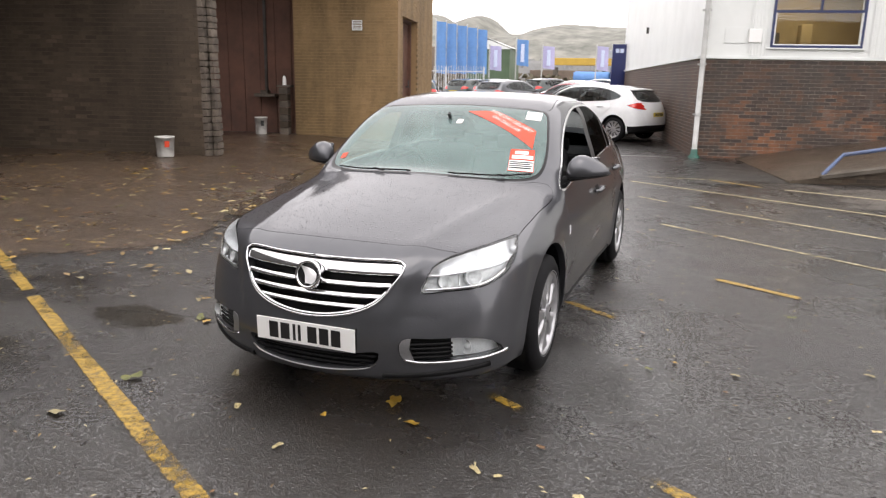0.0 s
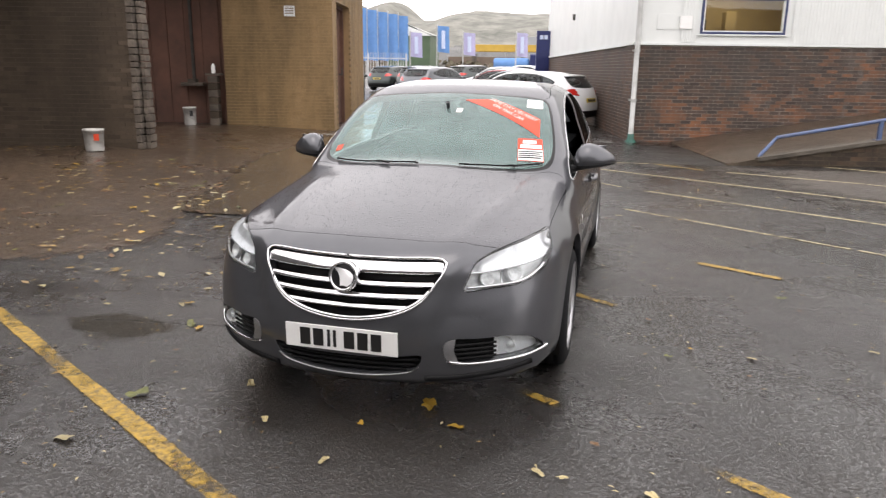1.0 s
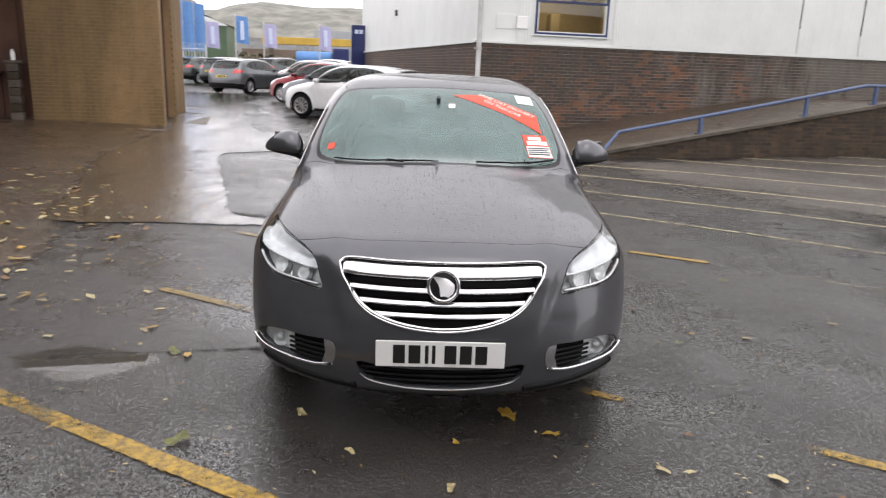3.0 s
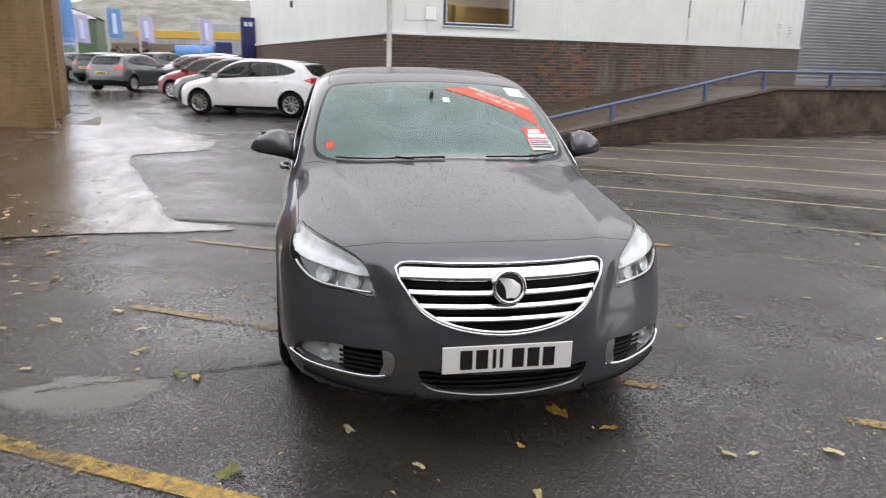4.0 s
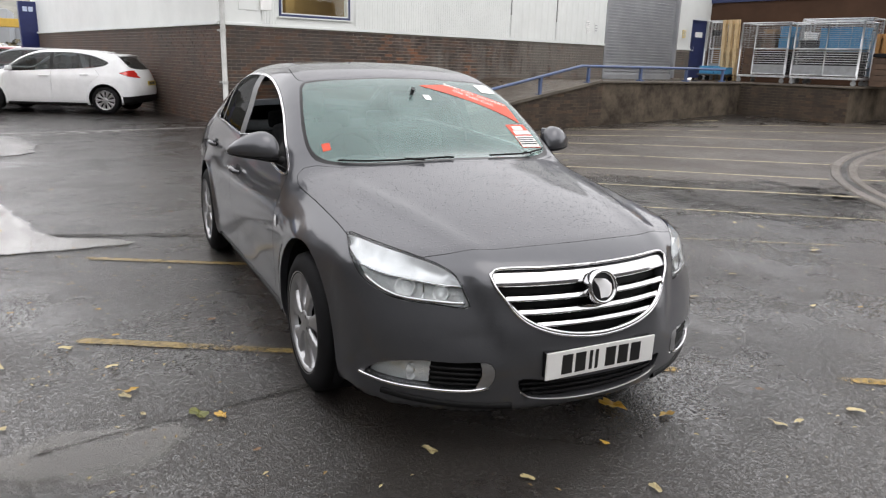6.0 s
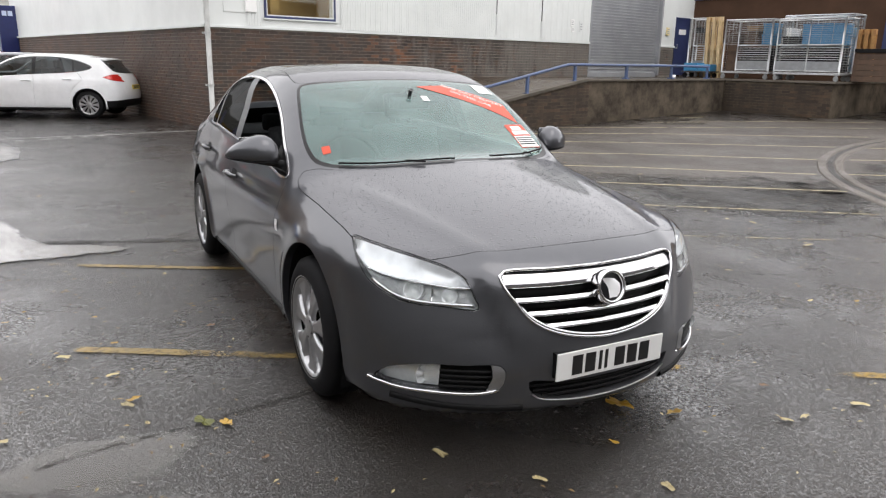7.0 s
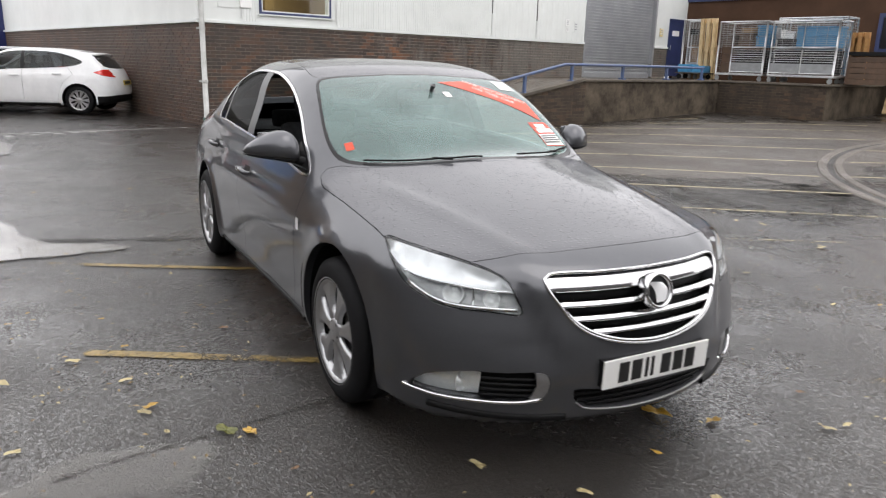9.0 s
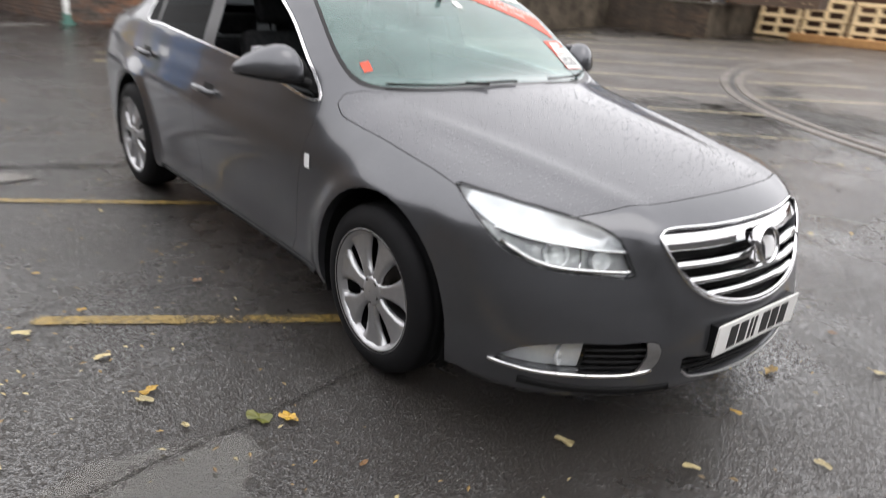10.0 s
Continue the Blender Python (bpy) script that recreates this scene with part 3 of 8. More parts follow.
M_LEAF_PALE = material("pale_leaf", (0.46, 0.40, 0.22), 0.45, second=(0.32, 0.25, 0.12), scale=25, per_object=0.3)
M_LITTER = material("leaf_litter", (0.36, 0.24, 0.07), 0.5, second=(0.13, 0.08, 0.035), scale=3, amount=0.5)


def ragged(m, scale=5.0, spread=1.1, soft=0.12, attribute=True):
    """Breaks a thin coat up towards its edge, so that the ground shows through."""
    n, l = m.node_tree.nodes, m.node_tree.links
    out = [x for x in n if x.bl_idname == "ShaderNodeOutputMaterial"][0]
    src = out.inputs["Surface"].links[0].from_socket
    at = n.new("ShaderNodeAttribute")
    at.attribute_name = "edge"
    co = n.new("ShaderNodeTexCoord").outputs["Object"]
    total = at.outputs["Fac"]
    for sc, k in ((scale, spread), (scale * 14, spread * 0.55)):
        t = n.new("ShaderNodeTexNoise")
        t.inputs["Scale"].default_value, t.inputs["Detail"].default_value, t.inputs["Roughness"].default_value = sc, 5, 0.7
        l.new(co, t.inputs["Vector"])
        a = n.new("ShaderNodeMath")
        a.operation = "MULTIPLY_ADD"
        a.inputs[1].default_value, a.inputs[2].default_value = k, -k / 2
        l.new(t.outputs["Fac"], a.inputs[0])
        b = n.new("ShaderNodeMath")
        l.new(total, b.inputs[0])
        l.new(a.outputs[0], b.inputs[1])
        total = b.outputs[0]
    r = n.new("ShaderNodeMapRange")
    r.interpolation_type = "SMOOTHSTEP"
    r.inputs["From Min"].default_value, r.inputs["From Max"].default_value = 0.5 - soft, 0.5 + soft
    l.new(total, r.inputs["Value"])
    clear, mix = n.new("ShaderNodeBsdfTransparent"), n.new("ShaderNodeMixShader")
    l.new(r.outputs["Result"], mix.inputs[0])
    l.new(clear.outputs[0], mix.inputs[1])
    l.new(src, mix.inputs[2])
    l.new(mix.outputs[0], out.inputs["Surface"])
    return m


for m, sc, sp, so in ((M_APRON, 3, 1.2, 0.15), (M_DAMP_ASPHALT, 0.9, 1.6, 0.3), (M_OLD_TAR, 3, 1.8, 0.25), (M_WET_SLAB, 2.2, 1.2, 0.12), (M_WATER, 3.5, 1.1, 0.15), (M_YELLOW, 9, 0.9, 0.18), (M_OLD_YELLOW, 9, 1.1, 0.2), (M_PALE_LINE, 9, 1.2, 0.2), (M_WHITE_LINE, 7, 1.3, 0.2)):
    ragged(m, sc, sp, so)


# ---- the yard ----
def ground_mesh():
    bm = bmesh.new()

    def axis(lo, hi, far):
        a = list(np.arange(lo, hi + 0.01, 0.5))
        b = [hi + 2 * 1.35**k for k in range(1, 24) if hi + 2 * 1.35**k < far] + [far]
        c = [lo - 2 * 1.35**k for k in range(1, 24) if lo - 2 * 1.35**k > -far] + [-far]
        return c[::-1] + a + b
    xs, ys = axis(-16, 24, 2500), axis(-6, 36, 2500)
    g = [[bm.verts.new((x, y, ground_z(x, y))) for x in xs] for y in ys]
    for a, b in zip(g, g[1:]):
        for i in range(len(xs) - 1):
            bm.faces.new((a[i], a[i + 1], b[i + 1], b[i]))
    return bm


ground = tagged(part("ground", ground_mesh(), M_ASPHALT, smooth=True), "wet dark asphalt yard with puddles and worn patches", "ground", kind="structure")


def edge_layer(ob, values):
    at = ob.data.attributes.new("edge", "FLOAT", "POINT")
    at.data.foreach_set("value", np.array(values, dtype=np.float32))


def sheet(name, outline, mat, label, category, lift=0.004, soft=0.2, seed=0, step=0.15, kind="structure"):
    """A thin coat on the ground inside an outline; it thins out over the width soft."""
    poly = np.array(rounded(outline, 0.25))
    lo, hi = poly.min(0) - soft, poly.max(0) + soft
    nx, ny = max(4, int((hi[0] - lo[0]) / step)), max(4, int((hi[1] - lo[1]) / step))
    gx, gy = np.meshgrid(np.linspace(lo[0], hi[0], nx), np.linspace(lo[1], hi[1], ny))
    p = np.stack([gx.ravel(), gy.ravel()], 1)
    best, odd = np.full(len(p), 1e9), np.zeros(len(p), bool)
    for a, b in zip(poly, np.roll(poly, -1, 0)):
        d = b - a
        t = np.clip(((p - a) @ d) / max(1e-9, d @ d), 0, 1)
        best = np.minimum(best, np.hypot(*(p - a - t[:, None] * d).T))
        cross = (a[1] > p[:, 1]) != (b[1] > p[:, 1])
        odd ^= cross & (p[:, 0] < a[0] + (p[:, 1] - a[1]) * d[0] / (d[1] if abs(d[1]) > 1e-12 else 1e-12))
    edge = np.clip(0.5 + np.where(odd, best, -best) / (2 * soft), -0.2, 1.6)
    ok = edge > -0.15
    faces = [(j * nx + i, j * nx + i + 1, (j + 1) * nx + i + 1, (j + 1) * nx + i) for j in range(ny - 1) for i in range(nx - 1)]
    faces = [f for f in faces if ok[list(f)].any()]
    used = sorted({i for f in faces for i in f})
    back = {k: n for n, k in enumerate(used)}
    me = bpy.data.meshes.new(name)
    me.from_pydata([(p[i, 0], p[i, 1], ground_z(p[i, 0], p[i, 1]) + lift) for i in used], [], [tuple(back[i] for i in f) for f in faces])
    me.materials.append(mat)
    ob = new(name, me)
    edge_layer(ob, [edge[i] for i in used])
    return tagged(ob, label, category, kind=kind)


def painted_line(a, b, width, mat, label, wear=0.3, seed=0, lift=0.0055):
    """A painted line, worn thin at its edges and in places along it."""
    rng = random.Random(seed)
    a, b = Vector(a), Vector(b)
    d = (b - a).normalized()
    n = Vector((-d.y, d.x))
    length = (b - a).length
    m = max(4, round(length / 0.05))
    verts, edge, faces = [], [], []
    for k in range(m + 1):
        s = length * k / m
        p = a + d * s + n * (0.006 * noise.noise((s * 2, seed, 0)))
        thin = -0.2 * wear - wear * 0.6 * max(0, noise.noise((s * 2.3, seed * 3.1, 5)) + 0.25) - (0.35 if min(s, length - s) < 0.03 else 0)
        for f, e in ((-0.5, 0.42), (-0.38, 0.78), (0.38, 0.78), (0.5, 0.42)):
            q = p + n * width * f
            verts.append((q.x, q.y, ground_z(q.x, q.y) + lift))
            edge.append(e + thin)
        if k:
            i = 4 * k
            faces += [(i - 4 + j, i + j, i + j + 1, i - 3 + j) for j in range(3)]
    me = bpy.data.meshes.new("bay_line")
    me.from_pydata(verts, [], faces)
    me.materials.append(mat)
    ob = new("bay_line", me)
    edge_layer(ob, edge)
    me.update()
    if me.polygons[0].normal.z < 0:
        me.flip_normals()
    return tagged(ob, label, "road marking", group="painted bay lines", kind="structure")


# muddy concrete by the old building, a tarred strip, and the wet slab that runs back between the buildings
sheet("apron", [(-4.3, 1.45), (-3.5, 1.95), (-3.05, 2.6), (-3.6, 4.1), (-4.25, 6.0), (-5.0, 8.4), (-5.35, 11.0), (-5.6, 13.2), (-9, 12.6), (-14, 11.4), (-22, 9.6), (-22, 0.4), (-12, 0.6), (-6, 1.2)], M_APRON,
      "muddy brown concrete apron strewn with leaves", "pavement", 0.004, 0.3, 1, 0.2)
sheet("wet_slab", [(-5.45, 12.7), (-6.3, 16.0), (-5.6, 18.6), (-4.4, 15.4), (-3.7, 13.6), (-3.08, 12.9), (-2.48, 11.8), (-2.42, 10.3), (-2.55, 10.08), (-3.42, 9.55), (-3.46, 9.35), (-3.26, 8.5), (-2.44, 5.85), (-2.06, 4.62), (-1.95, 4.48), (-1.5, 4.27), (-1.39, 4.08), (-2.18, 4.05), (-2.85, 4.02), (-3.6, 4.0), (-4.2, 5.9), (-4.95, 8.2), (-5.3, 10.5)], M_WET_SLAB,
      "smooth concrete slab covered by a shining film of rain", "pavement", 0.009, 0.10, 3, 0.09)
sheet("wet_slab", [(-7.2, 21.0), (-6.6, 25.0), (-8.2, 30.0), (-10.6, 30.0), (-9.4, 24.0), (-7.8, 20.0)], M_WET_SLAB, "smooth concrete slab covered by a shining film of rain", "pavement", 0.009, 0.5, 4)
sheet("drained_asphalt", [(2.6, 10.6), (3.2, 8.6), (4.4, 6.4), (5.6, 4.6), (7.0, 2.6), (8.6, 0.0), (10.5, -4.0), (22.5, -5.5), (23.0, 6.0), (18.0, 9.5), (14.0, 11.0), (8.0, 11.6), (4.0, 11.0)], M_DAMP_ASPHALT,
      "drained brown-grey asphalt before the loading dock", "pavement", 0.003, 1.2, 2, 0.3)
T_LABEL = "rough dark tar stain on the asphalt"
sheet("tar_joint", [(-2.05, 4.63), (-1.5, 4.45), (-0.85, 4.23), (-0.85, 4.18), (-1.5, 4.39), (-2.05, 4.57)], M_OLD_TAR, "dark tarred joint in the asphalt", "pavement", 0.004, 0.05, 5, 0.03)
sheet("tar_patch", [(5.0, 4.9), (6.6, 4.6), (6.6, 3.5), (5.9, 2.9), (5.1, 2.7), (4.6, 3.6)], M_OLD_TAR, T_LABEL, "pavement", 0.0047, 0.9, 6)
sheet("tar_patch", [(6.8, 4.1), (8.0, 3.6), (8.2, 2.6), (7.2, 2.4), (6.6, 3.2)], M_OLD_TAR, T_LABEL, "pavement", 0.0047, 0.9, 7)
sheet("tar_patch", [(1.4, 9.6), (2.6, 10.3), (3.4, 10.2), (6.0, 11.0), (1.6, 13.4), (1.2, 12.0)], M_OLD_TAR, T_LABEL, "pavement", 0.0047, 0.5, 7)
J_LABEL = "thin dark joint between old asphalt patches"
sheet("tar_joint", [(-2.0, 0.797), (-1.75, 0.857), (-1.45, 0.892), (-0.80, 1.012), (-0.80, 1.002), (-1.45, 0.882), (-1.75, 0.847), (-2.0, 0.787)], M_OLD_TAR, J_LABEL, "pavement", 0.004, 0.022, 8, 0.012)
W_LABEL = "shallow puddle of rain water on the asphalt"
sheet("puddle", [(-2.2, 0.80), (-1.96, 0.93), (-1.5, 0.88), (-1.42, 0.74), (-1.58, 0.58), (-1.7, 0.50), (-2.0, 0.58)], M_WATER, W_LABEL, "puddle", 0.004, 0.11, 8, 0.03)
sheet("puddle", [(-2.7, -0.1), (-2.2, 0.12), (-1.9, -0.1), (-2.0, -0.5), (-2.5, -0.6)], M_WATER, W_LABEL, "puddle", 0.004, 0.5, 9, 0.04)
sheet("wet_slab", [(-7.0, 17.3), (-5.8, 17.6), (-4.6, 18.2), (-4.5, 18.9), (-5.2, 20.5), (-5.6, 22.6), (-6.6, 22.8), (-6.9, 20.0)], M_WET_SLAB, "smooth concrete slab covered by a shining film of rain", "pavement", 0.009, 0.35, 12)

Y_LABEL, P_LABEL = "worn yellow painted bay line on wet asphalt", "faded pale yellow bay line on wet asphalt"
painted_line((-5.6, 2.40), (-2.92, 0.87), 0.10, M_YELLOW, Y_LABEL, 0.5, 1)
painted_line((-2.80, 0.80), (0.9, -1.33), 0.105, M_YELLOW, Y_LABEL, 0.55, 2)
painted_line((-1.86, 2.01), (-0.3, 1.12), 0.085, M_OLD_YELLOW, "old brownish yellow bay line on wet asphalt", 0.75, 3)
painted_line((0.66, 0.57), (0.94, 0.41), 0.07, M_YELLOW, Y_LABEL, 1.15, 4)
painted_line((1.0, 0.38), (1.22, 0.25), 0.055, M_YELLOW, Y_LABEL, 1.25, 10)
painted_line((1.36, 0.135), (3.2, -0.93), 0.08, M_YELLOW, Y_LABEL, 1.0, 5)
painted_line((-2.02, 3.88), (-0.5, 3.05), 0.075, M_OLD_YELLOW, "old brownish yellow bay line on wet asphalt", 0.6, 6)
painted_line((0.70, 2.32), (1.16, 2.03), 0.07, M_YELLOW, Y_LABEL, 0.4, 7)
painted_line((1.75, 3.43), (2.38, 3.10), 0.075, M_YELLOW, Y_LABEL, 0.05, 8)
painted_line((2.9, 2.75), (4.4, 1.85), 0.03, M_PALE_LINE, P_LABEL, 1.0, 9)
BAY_LINES = (((1.1, 5.74), (3.2, 4.35), (5.9, 2.42)), ((0.62, 7.76), (1.07, 7.4)), ((1.33, 7.18), (4.2, 5.47), (6.94, 3.52)), ((0.3, 9.38), (3.9, 7.43), (5.8, 6.28), (7.93, 4.63)),
             ((2.62, 9.5), (4.5, 8.88), (6.9, 7.5), (9.33, 5.62)), ((4.0, 10.95), (5.2, 10.27), (8.0, 8.75), (11.12, 6.53)), ((6.1, 11.1), (9.45, 9.7), (13.26, 7.25)),
             ((8.2, 11.5), (12.38, 9.75), (15.3, 8.2)), ((11.15, 11.5), (14.26, 10.38), (16.4, 9.1)), ((12.62, 12.04), (13.43, 11.93)))
for k, line in enumerate(BAY_LINES):
    for j, (a, b) in enumerate(zip(line, line[1:])):
        painted_line(a, b, 0.055 + 0.004 * min(k, 5), M_PALE_LINE, P_LABEL, (0.55, 0.5, 0.35, 0.15, 0.2, 0.2, 0.25, 0.5, 0.35, 0.3)[k], 20 + 3 * k + j)
painted_line((0.5, 10.04), (1.5, 10.2), 0.07, M_PALE_LINE, P_LABEL, 0.5, 30)
painted_line((1.5, 10.2), (2.32, 9.6), 0.08, M_YELLOW, Y_LABEL, 0.15, 61)
painted_line((-6.0, 12.5), (0.75, 13.72), 0.10, M_WHITE_LINE, "faded white line along the building", 0.15, 31)
for k, x in enumerate((-2.55, -2.15, -1.8, -1.5, -1.2, -0.9)):
    painted_line((x, 12.72 + 0.12 * k), (x + 0.2, 12.76 + 0.12 * k), 0.2, M_WHITE_LINE, "faded white tick beside the line", 0.2, 40 + k)
painted_line((8.3, 4.45), (10.2, 3.2), 0.07, M_PALE_LINE, P_LABEL, 0.2, 32)
painted_line((9.75, 5.38), (11.8, 4.2), 0.07, M_PALE_LINE, P_LABEL, 0.2, 33)
painted_line((11.5, 6.2), (13.0, 5.2), 0.07, M_PALE_LINE, P_LABEL, 0.2, 34)

# twin kerb tracks that sweep round the dock
for r0, w, top, mat, name, lab in ((8.88, 0.14, 0.02, M_KERB, "kerb_track", "curved raised concrete kerb track in the asphalt"), (8.64, 0.13, 0.02, M_KERB, "kerb_track", "curved raised concrete kerb track in the asphalt"),
                                   (8.76, 0.09, 0.004, M_OLD_TAR_PLAIN, "kerb_groove", "dark wet groove between the kerb tracks")):
    bm = bmesh.new()
    prev = None
    for i in range(121):
        a = math.pi * (0.42 + 0.72 * i / 120)
        ring_pts = []
        wob = 0.012 * noise.noise((i * 0.35, r0 * 3, 0))
        for rr, dz in ((r0 + w / 2 + wob, 0.0), (r0 + w / 2 - 0.015 + wob, top), (r0 - w / 2 + 0.015 + wob, top), (r0 - w / 2 + wob, 0.0)):
            x, y = 13.97 + rr * math.cos(a), -2.02 + rr * math.sin(a)
            ring_pts.append(bm.verts.new((x, y, ground_z(x, y) + dz + 0.001)))
        if prev:
            for j in range(3):
                bm.faces.new((prev[j], prev[j + 1], ring_pts[j + 1], ring_pts[j]))
        prev = ring_pts
    bmesh.ops.recalc_face_normals(bm, faces=bm.faces)
    tagged(part(name, bm, mat), lab, "kerb", kind="structure")
sheet("tar_patch", [(8.15, 4.1), (8.9, 4.4), (9.6, 4.9), (9.9, 4.75), (9.1, 4.2), (8.3, 3.7)], M_OLD_TAR, T_LABEL, "pavement", 0.0047, 0.3, 16)


# ---- walls of bricks ----
BRICK_L, BRICK_H, JOINT = 0.215, 0.065, 0.010


def brick_mesh(length):
    bm = bmesh.new()
    box(bm, 0, length, -0.006, 0.04, 0, BRICK_H)
    me = bpy.data.meshes.new("brick")
    bm.to_mesh(me)
    bm.free()
    return me


def brick_face(parent, at, length, z0, z1, mat, seed=0, singles=0, single_from=0.0, skip=None, top=None):
    """Bricks in stretcher bond on the face y = 0 of the frame at, looking to -y: the first ones as parts, the rest in one mesh."""
    rng = random.Random(seed)
    full = brick_mesh(BRICK_L)
    full.materials.append(mat)
    verts, faces, made, row, z = [], [], 0, 0, z0
    while z + BRICK_H * 0.5 < z1:
        x = -(BRICK_L + JOINT) / 2 if row % 2 else 0.0
        while x < length:
            x0, x1 = max(0, x), min(length, x + BRICK_L)
            zt = z1 if top is None else top((x0 + x1) / 2)
            if x1 - x0 > 0.03 and z + BRICK_H <= zt + 0.01 and not (skip and skip((x0 + x1) / 2, z + 0.03)):
                dy = rng.uniform(-0.0025, 0.0025)
                if made < singles and x1 - x0 > BRICK_L - 0.001 and x0 >= single_from:
                    ob = new("brick", full)
                    ob.parent, ob.matrix_basis = parent, at @ Matrix.Translation((x0, dy, z))
                    made += 1
                else:
                    i = len(verts)
                    for X in (x0, x1):
                        for Y in (-0.006 + dy, 0.03):
                            for Z in (z, z + BRICK_H):
                                verts.append(at @ Vector((X, Y, Z)))
                    faces += [(i, i + 1, i + 3, i + 2), (i + 4, i + 6, i + 7, i + 5), (i, i + 4, i + 5, i + 1), (i + 2, i + 3, i + 7, i + 6), (i, i + 2, i + 6, i + 4), (i + 1, i + 5, i + 7, i + 3)]
            x += BRICK_L + JOINT
        z += BRICK_H + JOINT
        row += 1
    me = bpy.data.meshes.new("brickwork")
    me.from_pydata(verts, [], faces)
    me.materials.append(mat)
    ob = new("brickwork", me)
    ob.parent = parent
    ob["kind"] = "stuff"
    return ob


def solid(name, boxes, mat, label, category="wall", at=None, bevel=0.0, kind="structure"):
    bm = bmesh.new()
    for b in boxes:
        box(bm, *b, bevel=bevel)
    return tagged(part(name, bm, mat, at=at), label, category, kind=kind)


# ---- the long white-clad building ----
B = Matrix.Translation(B0) @ Matrix.Rotation(radians(ALONG), 4, "Z")      # x along the wall, -y out of it
BRICK_TOP = 2.13


def ribs(name, x0, x1, z0, z1, mat, parent, at, pitch=0.072, depth=0.007, y=0.0, upright=True):
    """Ribbed sheet metal."""
    bm = bmesh.new()
    n = max(1, round((x1 - x0) / pitch)) if upright else max(1, round((z1 - z0) / pitch))
    prev = None
    for k in range(n + 1):
        for f, d in ((0.0, 0.0), (0.55, 0.0), (0.62, depth), (0.93, depth)):
            if upright:
                u = x0 + (x1 - x0) * min(1, (k + f) / n)
                pair = [bm.verts.new((u, y - d, z0)), bm.verts.new((u, y - d, z1))]
            else:
                u = z0 + (z1 - z0) * min(1, (k + f) / n)
                pair = [bm.verts.new((x0, y - d, u)), bm.verts.new((x1, y - d, u))]
            if prev:
                bm.faces.new((prev[0], pair[0], pair[1], prev[1]) if upright else (prev[0], prev[1], pair[1], pair[0]))
            prev = pair
            if k == n:
                break
    return part(name, bm, mat, parent, at=at)


wall_south = solid("wall_south", [(0, 12.5, 0, 0.25, -0.3, BRICK_TOP), (16.4, 17.25, 0, 0.25, -0.3, BRICK_TOP), (18.16, 18.36, 0, 0.25, -0.3, BRICK_TOP)], M_MORTAR, "brown brick base wall with grey stains and orange patches", at=B)
clad_south = solid("wall_south_upper", [(0, 1.36, 0, 0.25, BRICK_TOP, 7), (3.16, 12.5, 0, 0.25, BRICK_TOP, 7), (1.36, 3.16, 0, 0.25, BRICK_TOP, 2.36), (1.36, 3.16, 0, 0.25, 3.62, 7),
                                       (16.4, 18.36, 0, 0.25, 3.16, 7), (16.4, 17.25, 0, 0.25, BRICK_TOP, 3.16), (18.16, 18.36, 0, 0.25, BRICK_TOP, 3.16), (12.5, 16.4, 0.1, 0.25, 5.6, 7)],
                   M_CLADDING, "white painted cladding over the brick base", at=B)
ribs("ribbed_sheet", 3.3, 8.35, BRICK_TOP + 0.06, 7, M_CLADDING, clad_south, None, y=-0.022)
ribs("ribbed_sheet", 8.38, 10.2, BRICK_TOP + 0.06, 7, M_CLADDING, clad_south, None, y=-0.02, pitch=0.25, depth=0.006)
ribs("ribbed_sheet", 10.23, 12.45, BRICK_TOP + 0.06, 7, M_CLADDING, clad_south, None, y=-0.022, pitch=0.25, depth=0.006)
ribs("ribbed_sheet", 0.95, 1.28, BRICK_TOP + 0.06, 7, M_CLADDING, clad_south, None, y=-0.02)
bm = bmesh.new()
box(bm, -0.06, 12.5, -0.05, 0.0, BRICK_TOP - 0.01, BRICK_TOP + 0.05, 0.008)
box(bm, -0.06, -0.003, 0.0, 19.0, BRICK_TOP - 0.01, BRICK_TOP + 0.05)
box(bm, 16.4, 17.25, -0.05, 0.0, BRICK_TOP - 0.01, BRICK_TOP + 0.05, 0.008)
part("drip_flashing", bm, M_CLADDING, clad_south)
for x, z0, z1 in ((8.365, 2.8, 7), (10.215, 2.7, 7)):
    bm = bmesh.new()
    box(bm, x - 0.012, x + 0.012, -0.034, -0.018, z0, z1)
    part("sheet_joint", bm, M_DARK_METAL, clad_south)
wall_west = solid("wall_west", [(0, 0.25, 0.25, 19, -0.3, BRICK_TOP)], M_MORTAR, "red-brown brick side wall beside the parked cars", at=B)
solid("wall_west_upper", [(0, 0.25, 0.25, 19, BRICK_TOP, 6.2)], M_CLADDING, "plain white rendered upper side wall", at=B)
solid("building_roof", [(-0.1, 18.4, -0.1, 19, 7, 7.2)], M_CLADDING, "flat roof edge of the white-clad building", "roof", at=B)

# the window and the room behind it
win = tagged(new("window_1"), "blue-framed office window with a lit ochre room behind", "window", kind="structure")
win.matrix_basis = B
bm = bmesh.new()
for b in ((1.36, 3.16, -0.03, 0.06, 2.36, 2.41), (1.36, 3.16, -0.03, 0.06, 3.57, 3.62), (1.36, 1.41, -0.03, 0.06, 2.41, 3.57), (3.11, 3.16, -0.03, 0.06, 2.41, 3.57), (1.41, 3.11, -0.028, 0.06, 3.06, 3.11), (2.27, 2.31, -0.028, 0.06, 3.11, 3.57)):
    box(bm, *b, bevel=0.006)
part("window_frame", bm, M_BLUE, win, "blue painted frame")
bm = bmesh.new()
